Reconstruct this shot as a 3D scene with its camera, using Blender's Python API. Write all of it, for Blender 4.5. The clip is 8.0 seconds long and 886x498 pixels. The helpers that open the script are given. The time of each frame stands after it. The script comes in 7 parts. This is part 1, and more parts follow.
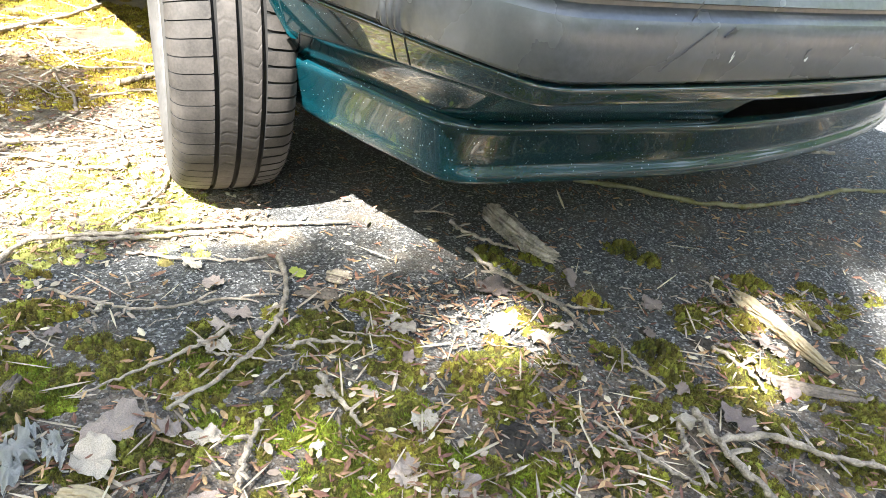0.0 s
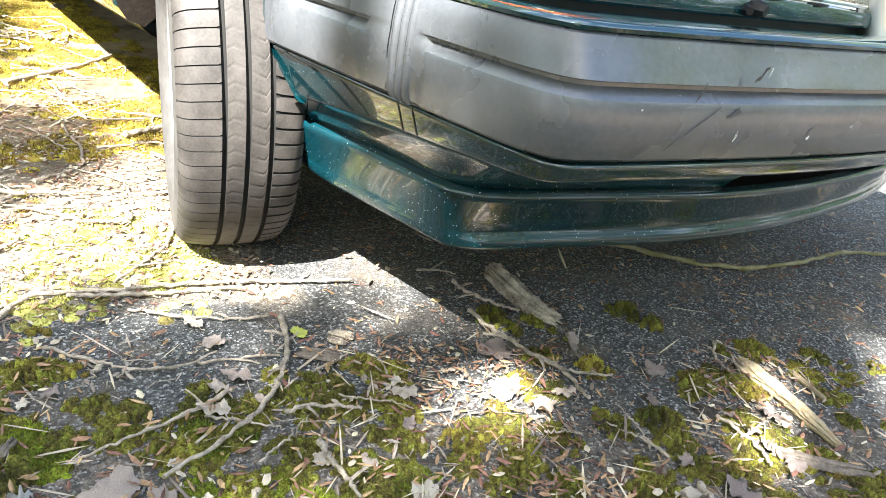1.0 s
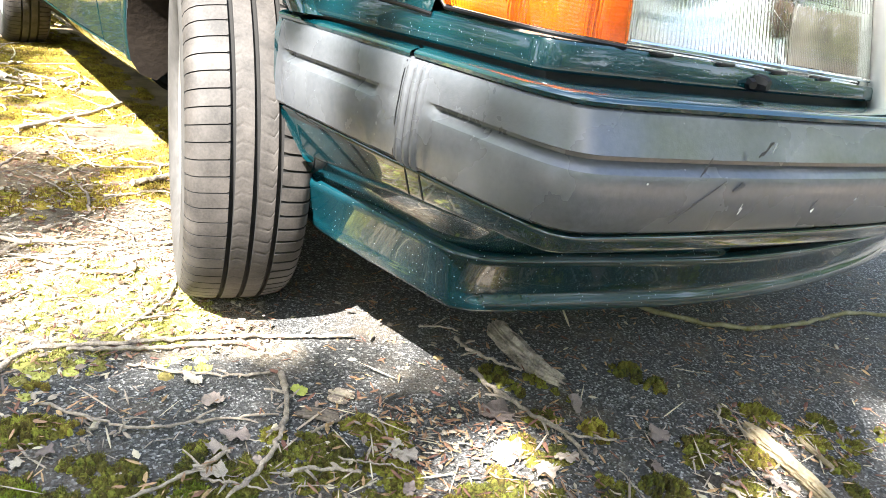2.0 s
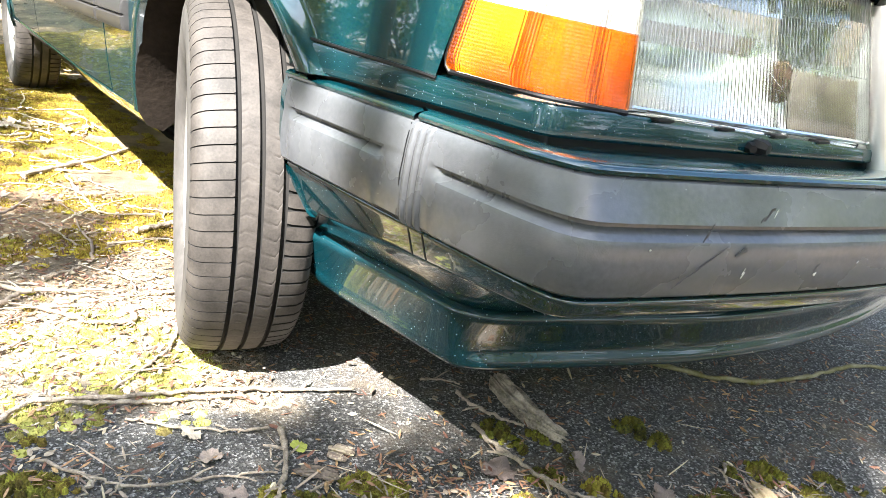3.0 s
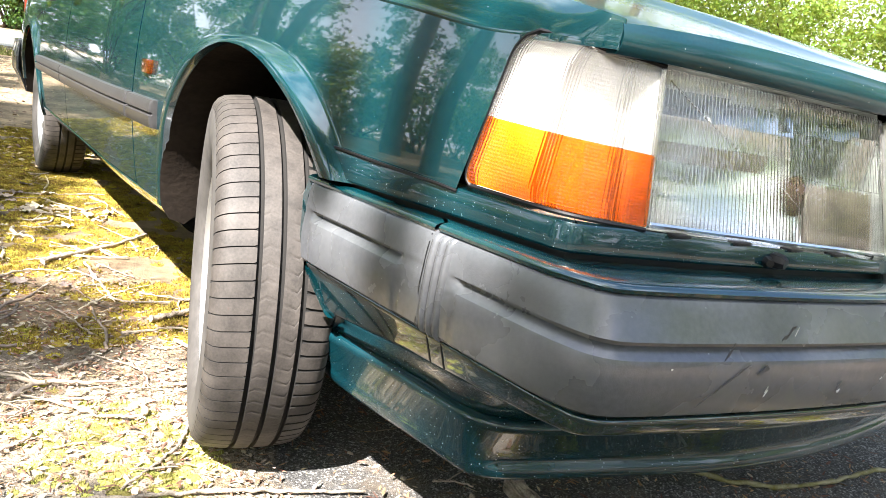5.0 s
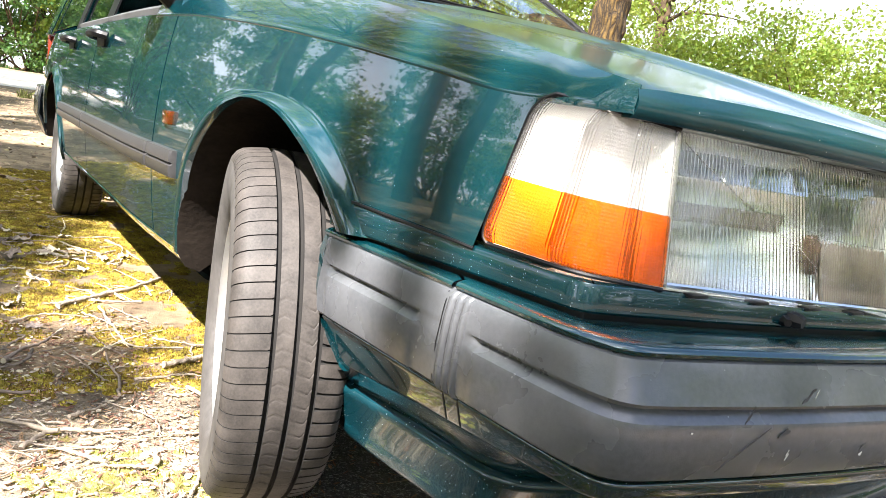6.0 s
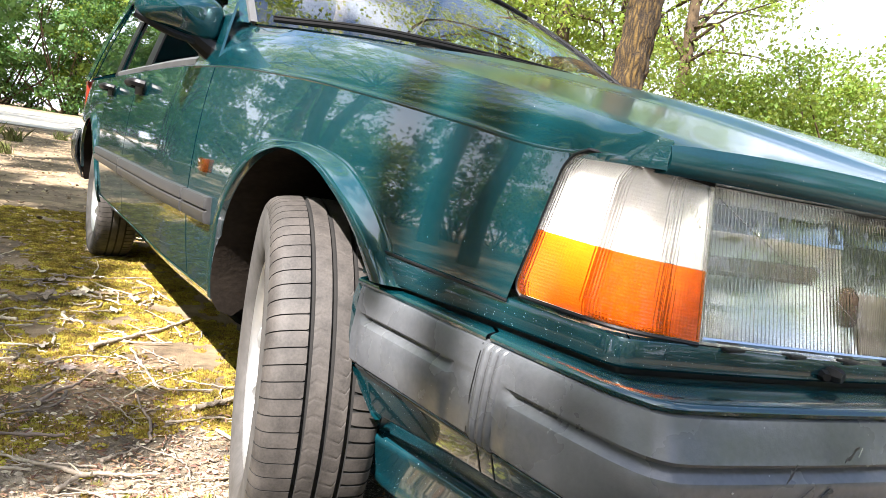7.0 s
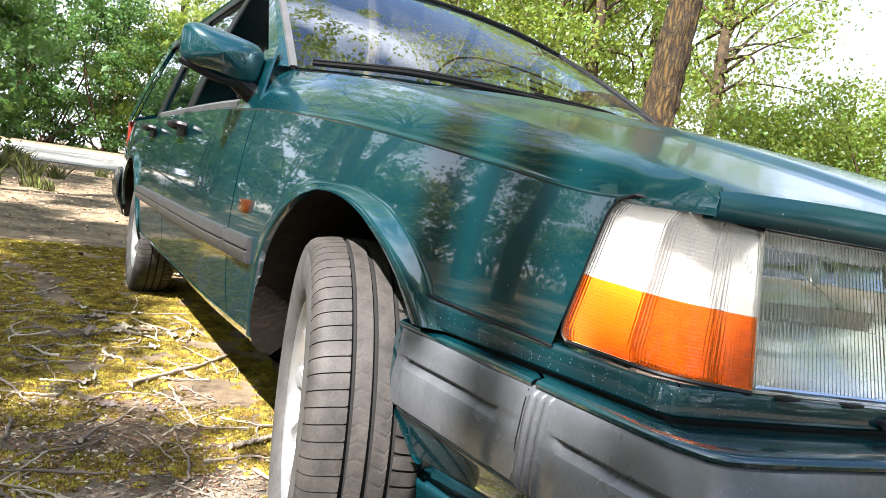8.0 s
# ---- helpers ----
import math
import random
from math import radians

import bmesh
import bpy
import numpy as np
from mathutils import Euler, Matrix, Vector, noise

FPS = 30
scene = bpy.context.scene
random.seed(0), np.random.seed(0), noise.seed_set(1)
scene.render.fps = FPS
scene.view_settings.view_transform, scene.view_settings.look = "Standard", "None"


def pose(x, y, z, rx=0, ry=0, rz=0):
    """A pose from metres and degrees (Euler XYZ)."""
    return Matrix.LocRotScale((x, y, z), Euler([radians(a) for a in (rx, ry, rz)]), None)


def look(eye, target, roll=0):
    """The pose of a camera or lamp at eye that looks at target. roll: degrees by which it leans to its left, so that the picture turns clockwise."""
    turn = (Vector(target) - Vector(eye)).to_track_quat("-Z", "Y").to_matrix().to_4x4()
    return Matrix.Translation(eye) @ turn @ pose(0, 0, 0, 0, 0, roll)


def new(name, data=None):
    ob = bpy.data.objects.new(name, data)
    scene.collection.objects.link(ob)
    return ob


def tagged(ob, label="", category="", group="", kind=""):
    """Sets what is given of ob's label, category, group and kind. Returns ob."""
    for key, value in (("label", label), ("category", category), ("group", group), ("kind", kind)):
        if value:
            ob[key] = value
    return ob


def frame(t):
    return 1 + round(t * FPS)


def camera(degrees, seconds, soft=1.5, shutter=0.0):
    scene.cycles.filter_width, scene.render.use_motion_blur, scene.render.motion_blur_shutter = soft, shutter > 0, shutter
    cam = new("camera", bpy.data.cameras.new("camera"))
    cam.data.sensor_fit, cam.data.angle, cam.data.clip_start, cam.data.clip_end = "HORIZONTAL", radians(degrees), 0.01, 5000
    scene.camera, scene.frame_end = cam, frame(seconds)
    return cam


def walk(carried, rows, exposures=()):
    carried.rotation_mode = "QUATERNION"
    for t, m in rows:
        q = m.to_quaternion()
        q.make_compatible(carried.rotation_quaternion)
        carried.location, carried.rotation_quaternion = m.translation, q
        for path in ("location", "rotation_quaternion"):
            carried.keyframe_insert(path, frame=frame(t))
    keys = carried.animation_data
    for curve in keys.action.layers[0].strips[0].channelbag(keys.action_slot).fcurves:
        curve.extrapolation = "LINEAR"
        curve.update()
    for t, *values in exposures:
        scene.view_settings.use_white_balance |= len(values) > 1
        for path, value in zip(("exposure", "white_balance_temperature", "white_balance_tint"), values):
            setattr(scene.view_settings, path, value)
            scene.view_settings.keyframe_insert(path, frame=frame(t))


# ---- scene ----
cam = camera(64.9, 8.0, soft=0.75)
PATH = [
    (0, (-0.336, -0.309, 0.57), (0.8, 1.021, -0.399), 7.5),
    (0.5, (-0.335, -0.301, 0.581), (0.815, 1.056, -0.332), 7.9),
    (1, (-0.336, -0.294, 0.593), (0.827, 1.089, -0.264), 8.2),
    (1.5, (-0.335, -0.288, 0.603), (0.836, 1.123, -0.196), 8.6),
    (3, (-0.334, -0.274, 0.633), (0.85, 1.206, -0.004), 9.0),
    (3.5, (-0.337, -0.272, 0.641), (0.849, 1.231, 0.062), 9.0),
    (4, (-0.339, -0.268, 0.649), (0.843, 1.257, 0.123), 9.1),
    (4.5, (-0.342, -0.265, 0.656), (0.836, 1.278, 0.177), 9.2),
    (6, (-0.356, -0.258, 0.683), (0.791, 1.349, 0.364), 9.2),
    (6.5, (-0.364, -0.257, 0.691), (0.758, 1.375, 0.412), 9.1),
    (7, (-0.372, -0.256, 0.699), (0.714, 1.409, 0.474), 8.9),
    (7.5, (-0.38, -0.252, 0.705), (0.671, 1.44, 0.523), 8.7),
    (8, (-0.388, -0.247, 0.71), (0.618, 1.475, 0.565), 8.5),
]
walk(cam, [(t, look(eye, target, roll)) for t, eye, target, roll in PATH], [(0.0, 2.94, 6130, 9), (3.5, 2.73, 6300, 12), (4.5, 2.55, 6350, 13), (6.5, 2.19, 6350, 15), (8.0, 1.86, 6100, 14)])

# ---- light and world ----
SUN_TO = Vector((-0.72, -0.45, 1.0)).normalized()
sun_el = math.asin(SUN_TO.z)
world = bpy.data.worlds.new("sky")
scene.world = world
world.use_nodes = True
wn, wl = world.node_tree.nodes, world.node_tree.links
wn.clear()
w_out = wn.new("ShaderNodeOutputWorld")
w_bg = wn.new("ShaderNodeBackground")
w_sky = wn.new("ShaderNodeTexSky")
w_sky.sky_type = 'NISHITA'
w_sky.sun_disc = False
w_sky.sun_elevation = sun_el
w_sky.sun_rotation = math.atan2(SUN_TO.x, SUN_TO.y)
w_sky.dust_density = 2.0
w_coord = wn.new("ShaderNodeTexCoord")
w_map = wn.new("ShaderNodeMapping")
w_map.inputs["Scale"].default_value = (1.0, 1.0, 2.2)
w_noise = wn.new("ShaderNodeTexNoise")
w_noise.inputs["Scale"].default_value = 2.3
w_noise.inputs["Detail"].default_value = 7.0
w_noise.inputs["Roughness"].default_value = 0.55
w_ramp = wn.new("ShaderNodeValToRGB")
w_ramp.color_ramp.elements[0].position = 0.49
w_ramp.color_ramp.elements[1].position = 0.66
w_mix = wn.new("ShaderNodeMix")
w_mix.data_type = 'RGBA'
w_mix.inputs["B"].default_value = (8.8, 9.3, 10.2, 1.0)
wl.new(w_coord.outputs["Generated"], w_map.inputs["Vector"])
wl.new(w_map.outputs["Vector"], w_noise.inputs["Vector"])
wl.new(w_noise.outputs["Fac"], w_ramp.inputs["Fac"])
w_sep = wn.new("ShaderNodeSeparateXYZ")
wl.new(w_coord.outputs["Generated"], w_sep.inputs["Vector"])
w_haze = wn.new("ShaderNodeMapRange")
w_haze.inputs["From Min"].default_value, w_haze.inputs["From Max"].default_value = 0.42, 0.12
wl.new(w_sep.outputs["Z"], w_haze.inputs["Value"])
w_max = wn.new("ShaderNodeMath")
w_max.operation = 'MAXIMUM'
wl.new(w_ramp.outputs["Color"], w_max.inputs[0])
wl.new(w_haze.outputs["Result"], w_max.inputs[1])
wl.new(w_max.outputs[0], w_mix.inputs["Factor"])
wl.new(w_sky.outputs["Color"], w_mix.inputs["A"])
wl.new(w_mix.outputs["Result"], w_bg.inputs["Color"])
w_bg.inputs["Strength"].default_value = 0.077
wl.new(w_bg.outputs["Background"], w_out.inputs["Surface"])

sun = new("sun", bpy.data.lights.new("sun", 'SUN'))
sun.data.energy = 5.0
sun.data.angle = radians(0.6)
sun.data.color = (1.0, 0.95, 0.86)
sun.matrix_world = look(SUN_TO * 40, (0, 0, 0))


# ---- materials ----
def mat(name, color, rough=0.5, metal=0.0, vary=0.25, scale=8.0, fine=90.0, bump=0.0, bump_scale=200.0, coat=0.0, spots=0.0,
        spot_scale=160.0, transmission=0.0, ior=1.5, spec=0.5, tint=None, random_hue=False, rough_vary=0.0):
    """A principled material, with broad and fine variation in colour, fine relief and, where asked, pale specks."""
    m = bpy.data.materials.new(name)
    m.use_nodes = True
    nodes, links = m.node_tree.nodes, m.node_tree.links
    bsdf = nodes["Principled BSDF"]
    bsdf.inputs["Roughness"].default_value = rough
    bsdf.inputs["Metallic"].default_value = metal
    bsdf.inputs["Coat Weight"].default_value = coat
    bsdf.inputs["Coat Roughness"].default_value = 0.03
    bsdf.inputs["Transmission Weight"].default_value = transmission
    bsdf.inputs["IOR"].default_value = ior
    bsdf.inputs["Specular IOR Level"].default_value = spec
    coord = nodes.new("ShaderNodeTexCoord")
    broad = nodes.new("ShaderNodeTexNoise")
    broad.inputs["Scale"].default_value = scale
    broad.inputs["Detail"].default_value = 5.0
    grain = nodes.new("ShaderNodeTexNoise")
    grain.inputs["Scale"].default_value = fine
    grain.inputs["Detail"].default_value = 4.0
    links.new(coord.outputs["Object"], broad.inputs["Vector"])
    links.new(coord.outputs["Object"], grain.inputs["Vector"])
    add = nodes.new("ShaderNodeMath")
    add.operation = 'MULTIPLY_ADD'
    add.inputs[1].default_value = 0.5
    links.new(grain.outputs["Fac"], add.inputs[0])
    links.new(broad.outputs["Fac"], add.inputs[2])
    ramp = nodes.new("ShaderNodeValToRGB")
    a, b = ramp.color_ramp.elements
    a.position, b.position = 0.5, 1.0
    c2 = tint or color
    a.color = (*[v * (1 - vary) for v in color], 1)
    b.color = (*[min(1.0, v * (1 + vary)) for v in c2], 1)
    links.new(add.outputs[0], ramp.inputs["Fac"])
    col = ramp.outputs["Color"]
    if random_hue:
        geo = nodes.new("ShaderNodeNewGeometry")
        hsv = nodes.new("ShaderNodeHueSaturation")
        val = nodes.new("ShaderNodeMapRange")
        val.inputs["To Min"].default_value = 0.45
        val.inputs["To Max"].default_value = 1.5
        hue = nodes.new("ShaderNodeMapRange")
        hue.inputs["To Min"].default_value = 0.47
        hue.inputs["To Max"].default_value = 0.53
        info = nodes.new("ShaderNodeObjectInfo")
        summed = nodes.new("ShaderNodeMath")
        summed.operation = 'ADD'
        links.new(geo.outputs["Random Per Island"], summed.inputs[0])
        links.new(info.outputs["Random"], summed.inputs[1])
        wrap = nodes.new("ShaderNodeMath")
        wrap.operation = 'FRACT'
        links.new(summed.outputs[0], wrap.inputs[0])
        links.new(wrap.outputs[0], val.inputs["Value"])
        links.new(wrap.outputs[0], hue.inputs["Value"])
        links.new(val.outputs["Result"], hsv.inputs["Value"])
        links.new(hue.outputs["Result"], hsv.inputs["Hue"])
        links.new(col, hsv.inputs["Color"])
        col = hsv.outputs["Color"]
    if spots:
        vor = nodes.new("ShaderNodeTexVoronoi")
        vor.inputs["Scale"].default_value = spot_scale
        links.new(coord.outputs["Object"], vor.inputs["Vector"])
        small = nodes.new("ShaderNodeMath")
        small.operation = 'LESS_THAN'
        small.inputs[1].default_value = 0.20
        links.new(vor.outputs["Distance"], small.inputs[0])
        sep = nodes.new("ShaderNodeSeparateColor")
        links.new(vor.outputs["Color"], sep.inputs["Color"])
        few = nodes.new("ShaderNodeMath")
        few.operation = 'LESS_THAN'
        few.inputs[1].default_value = spots
        links.new(sep.outputs["Red"], few.inputs[0])
        both = nodes.new("ShaderNodeMath")
        both.operation = 'MULTIPLY'
        links.new(small.outputs[0], both.inputs[0])
        links.new(few.outputs[0], both.inputs[1])
        mix = nodes.new("ShaderNodeMix")
        mix.data_type = 'RGBA'
        mix.inputs["B"].default_value = (0.34, 0.36, 0.36, 1)
        links.new(both.outputs[0], mix.inputs["Factor"])
        links.new(col, mix.inputs["A"])
        col = mix.outputs["Result"]
    links.new(col, bsdf.inputs["Base Color"])
    if rough_vary:
        rr = nodes.new("ShaderNodeMapRange")
        rr.inputs["From Min"].default_value = 0.35
        rr.inputs["From Max"].default_value = 0.7
        rr.inputs["To Min"].default_value = max(0.02, rough - rough_vary)
        rr.inputs["To Max"].default_value = min(1.0, rough + rough_vary)
        links.new(broad.outputs["Fac"], rr.inputs["Value"])
        links.new(rr.outputs["Result"], bsdf.inputs["Roughness"])
    if bump:
        bn = nodes.new("ShaderNodeTexNoise")
        bn.inputs["Scale"].default_value = bump_scale
        bn.inputs["Detail"].default_value = 4.0
        links.new(coord.outputs["Object"], bn.inputs["Vector"])
        bp = nodes.new("ShaderNodeBump")
        bp.inputs["Strength"].default_value = bump
        bp.inputs["Distance"].default_value = 0.004
        links.new(bn.outputs["Fac"], bp.inputs["Height"])
        links.new(bp.outputs["Normal"], bsdf.inputs["Normal"])
    return m


def foliage(name, color, light):
    """Thin leaves: they shine through as well as reflect."""
    m = mat(name, color, rough=0.5, vary=0.35, scale=0.8, fine=12.0, random_hue=True)
    nodes, links = m.node_tree.nodes, m.node_tree.links
    bsdf, out = nodes["Principled BSDF"], nodes["Material Output"]
    tr = nodes.new("ShaderNodeBsdfTranslucent")
    tr.inputs["Color"].default_value = (*light, 1)
    ms = nodes.new("ShaderNodeMixShader")
    ms.inputs["Fac"].default_value = 0.4
    links.new(bsdf.outputs["BSDF"], ms.inputs[1])
    links.new(tr.outputs["BSDF"], ms.inputs[2])
    links.new(ms.outputs["Shader"], out.inputs["Surface"])
    return m


PAINT = mat("teal_green_paint", (0.002, 0.043, 0.054), rough=0.24, metal=0.35, vary=0.12, scale=3.0, fine=400.0, coat=1.0, spots=0.010, spot_scale=300.0)
PAINT_FILM = mat("teal_green_paint_dust_film", (0.003, 0.043, 0.053), rough=0.30, metal=0.35, vary=0.2, scale=5.0, fine=300.0, coat=0.8, spots=0.012, spot_scale=300.0)
PAINT_FILM.node_tree.nodes["Principled BSDF"].inputs["Coat Roughness"].default_value = 0.10
# speckled copy of the body paint, base darkened for the shade low down
PAINT_SPECKLED_SHADED = mat("teal_green_paint_speckled_shaded", (0.0017, 0.029, 0.037), rough=0.18, metal=0.2, vary=0.2, scale=9.0, fine=60.0, coat=1.0, spots=0.12, spot_scale=330.0)
# chipped copy of the body paint, base darkened for shade below the lamps
PAINT_CHIPPED_SHADED = mat("teal_green_paint_chipped_shaded", (0.0016, 0.030, 0.039), rough=0.24, metal=0.25, vary=0.15, scale=4.0, fine=300.0, coat=1.0, spots=0.16, spot_scale=400.0)
PAINT_LOWER = mat("teal_green_paint_road_film", (0.0028, 0.035, 0.047), rough=0.26, metal=0.2, vary=0.3, scale=7.0, fine=70.0, coat=0.75, spots=0.13, spot_scale=250.0)
PAINT.node_tree.nodes["Principled BSDF"].inputs["Coat IOR"].default_value = 1.72
PAINT_SPECKLED_SHADED.node_tree.nodes["Principled BSDF"].inputs["Coat IOR"].default_value = 1.75
PLASTIC = mat("faded_grey_bumper_plastic", (0.090, 0.097, 0.108), rough=0.28, spec=1.0, vary=0.18, scale=9.0, fine=160.0, bump=0.05, bump_scale=520.0, spots=0.004,
              spot_scale=320.0, rough_vary=0.15, tint=(0.105, 0.110, 0.118))
STRIP = mat("grey_side_strip_plastic", (0.046, 0.045, 0.046), rough=0.34, vary=0.2, scale=9.0, fine=160.0)
BLACK = mat("black_plastic", (0.007, 0.007, 0.008), rough=0.42, spec=0.3, vary=0.3)
LINER = mat("dusty_wheel_liner", (0.015, 0.0115, 0.009), rough=0.95, spec=0.1, vary=0.45, scale=14.0, bump=0.4, bump_scale=90.0)
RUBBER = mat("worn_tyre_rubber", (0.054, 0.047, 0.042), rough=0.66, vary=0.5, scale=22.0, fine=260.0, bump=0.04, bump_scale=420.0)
GROOVE_SHADED = mat("tyre_groove_rubber_shaded", (0.012, 0.011, 0.010), rough=0.9, vary=0.3)
SIDEWALL = mat("tyre_sidewall_rubber", (0.075, 0.070, 0.066), rough=0.75, vary=0.3, scale=20.0, bump=0.1)
ALLOY = mat("silver_alloy", (0.62, 0.62, 0.63), rough=0.32, metal=0.8, vary=0.1, scale=20.0)
CHROME = mat("chrome_trim", (0.75, 0.76, 0.77), rough=0.12, metal=1.0, vary=0.05)
BRIGHT = mat("satin_bright_metal", (0.80, 0.80, 0.79), rough=0.28, metal=0.75, vary=0.05)
REFLECTOR = mat("headlight_reflector", (0.74, 0.76, 0.74), rough=0.20, metal=0.84, vary=0.06, scale=25.0)
LAMP_INNER = mat("headlight_inner_wall", (0.30, 0.32, 0.30), rough=0.4, metal=0.0, vary=0.45, scale=14.0)
BULB = mat("brown_tinted_bulb", (0.045, 0.030, 0.021), rough=0.2, vary=0.3, scale=60.0, coat=0.6)
GREY_DARK = mat("brown_grey_reflector", (0.16, 0.14, 0.115), rough=0.35, metal=0.4, vary=0.3, scale=40.0)
SCUFF = mat("dark_scrape", (0.058, 0.060, 0.064), rough=0.6, vary=0.4, scale=60.0)
CHIP = mat("pale_chip", (0.62, 0.62, 0.60), rough=0.8, vary=0.2, scale=60.0)
CLEAR = mat("headlight_glass", (0.95, 0.97, 0.96), rough=0.02, vary=0.02, transmission=1.0, ior=1.45)
LENS_WHITE = mat("white_lamp_lens", (0.90, 0.89, 0.86), rough=0.08, vary=0.05, transmission=0.93, ior=1.35, coat=0.6)
LENS_AMBER = mat("amber_lamp_lens", (0.97, 0.195, 0.004), rough=0.10, vary=0.08, transmission=0.93, ior=1.35, coat=0.6)
LAMP_BACK = mat("white_lamp_backing", (0.80, 0.80, 0.78), rough=0.35, vary=0.05)
LENS_RED = mat("red_lamp_lens", (0.30, 0.03, 0.015), rough=0.2, vary=0.1, coat=0.5)
GLASS = mat("windscreen_glass", (0.80, 0.86, 0.84), rough=0.01, vary=0.02, transmission=1.0, ior=1.8)
TRIM_GREY = mat("grey_trim", (0.085, 0.085, 0.088), rough=0.45, vary=0.2, scale=12.0)
WIPER = mat("dull_black_wiper", (0.005, 0.005, 0.005), rough=0.6, vary=0.3, spec=0.15)
CABIN = mat("dark_cabin_trim", (0.018, 0.017, 0.017), rough=0.8, vary=0.3)
SEAT = mat("brown_seat_cloth", (0.05, 0.04, 0.035), rough=0.95, vary=0.3, scale=20.0)

BARK = mat("furrowed_bark", (0.05, 0.034, 0.021), rough=0.95, vary=0.6, scale=5.0, fine=40.0, bump=1.0, bump_scale=28.0, tint=(0.075, 0.048, 0.025))


def deep_bark():
    """Bark in long upright plates with dark furrows between them."""
    m = bpy.data.materials.new("deeply_furrowed_bark")
    m.use_nodes = True
    nodes, links = m.node_tree.nodes, m.node_tree.links
    bsdf = nodes["Principled BSDF"]
    bsdf.inputs["Roughness"].default_value = 0.95
    coord = nodes.new("ShaderNodeTexCoord")
    warp = nodes.new("ShaderNodeTexNoise")
    warp.inputs["Scale"].default_value = 5.0
    links.new(coord.outputs["Object"], warp.inputs["Vector"])
    shift = nodes.new("ShaderNodeMix")
    shift.data_type = 'RGBA'
    shift.blend_type = 'LINEAR_LIGHT'
    shift.inputs["Factor"].default_value = 0.035
    links.new(coord.outputs["Object"], shift.inputs["A"])
    links.new(warp.outputs["Color"], shift.inputs["B"])
    mapped = nodes.new("ShaderNodeMapping")
    mapped.inputs["Scale"].default_value = (24.0, 24.0, 3.2)
    links.new(shift.outputs["Result"], mapped.inputs["Vector"])
    plates = nodes.new("ShaderNodeTexVoronoi")
    plates.feature = 'DISTANCE_TO_EDGE'
    plates.inputs["Scale"].default_value = 1.0
    links.new(mapped.outputs["Vector"], plates.inputs["Vector"])
    grain = nodes.new("ShaderNodeTexNoise")
    grain.inputs["Scale"].default_value = 60.0
    grain.inputs["Detail"].default_value = 6.0
    links.new(coord.outputs["Object"], grain.inputs["Vector"])
    total = nodes.new("ShaderNodeMath")
    total.operation = 'MULTIPLY_ADD'
    total.inputs[1].default_value = 0.35
    links.new(grain.outputs["Fac"], total.inputs[0])
    links.new(plates.outputs["Distance"], total.inputs[2])
    ramp = nodes.new("ShaderNodeValToRGB")
    ramp.color_ramp.elements[0].position, ramp.color_ramp.elements[0].color = 0.16, (0.012, 0.008, 0.006, 1)
    ramp.color_ramp.elements[1].position, ramp.color_ramp.elements[1].color = 0.60, (0.135, 0.082, 0.020, 1)
    links.new(total.outputs[0], ramp.inputs["Fac"])
    links.new(ramp.outputs["Color"], bsdf.inputs["Base Color"])
    bp = nodes.new("ShaderNodeBump")
    bp.inputs["Strength"].default_value = 0.9
    bp.inputs["Distance"].default_value = 0.03
    links.new(total.outputs[0], bp.inputs["Height"])
    links.new(bp.outputs["Normal"], bsdf.inputs["Normal"])
    return m


BARK_DEEP = deep_bark()
LEAF_SUN = foliage("sunlit_green_leaves", (0.13, 0.19, 0.028), (0.48, 0.55, 0.08))
LEAF_DARK = foliage("deep_green_leaves", (0.060, 0.125, 0.032), (0.20, 0.34, 0.06))
MOSS = mat("olive_green_moss", (0.086, 0.104, 0.015), rough=0.95, vary=0.65, scale=11.0, fine=260.0, tint=(0.215, 0.190, 0.027), random_hue=True, bump=1.0, bump_scale=650.0)
MOSS_BRIGHT = mat("bright_green_moss", (0.14, 0.185, 0.014), rough=0.95, vary=0.5, scale=14.0, fine=220.0, tint=(0.28, 0.31, 0.024), random_hue=True, bump=1.0, bump_scale=650.0)
MOSS_GOLD = mat("golden_green_moss", (0.135, 0.112, 0.017), rough=0.95, vary=0.55, scale=11.0, fine=260.0, tint=(0.29, 0.235, 0.035), random_hue=True, bump=1.0, bump_scale=650.0)
MOSS_PALE = mat("pale_yellow_green_moss", (0.24, 0.225, 0.035), rough=0.95, vary=0.5, scale=10.0, fine=150.0, tint=(0.38, 0.355, 0.10), random_hue=True)
MOSS_DRY = mat("dry_yellow_moss", (0.20, 0.150, 0.016), rough=0.95, vary=0.55, scale=10.0, fine=150.0, tint=(0.32, 0.235, 0.034), random_hue=True)
TWIG = mat("weathered_grey_twig", (0.37, 0.31, 0.245), rough=0.9, vary=0.6, scale=60.0, fine=420.0, bump=0.9, bump_scale=240.0)
LICHEN_TWIG = mat("yellow_lichen_twig", (0.34, 0.29, 0.06), rough=0.9, vary=0.6, scale=35.0, fine=300.0, bump=0.5, tint=(0.22, 0.20, 0.13))
WOOD_BIT = mat("split_pale_wood", (0.40, 0.325, 0.21), rough=0.85, vary=0.4, scale=20.0, fine=200.0, bump=0.5, bump_scale=160.0)
WOOD_GREY = mat("rotten_grey_wood", (0.19, 0.155, 0.125), rough=0.95, vary=0.55, scale=40.0, fine=240.0, bump=0.9, bump_scale=160.0)
WOOD_BLEACHED = mat("bleached_grey_wood", (0.36, 0.31, 0.25), rough=0.95, vary=0.75, scale=30.0, fine=220.0, bump=1.0, bump_scale=120.0)
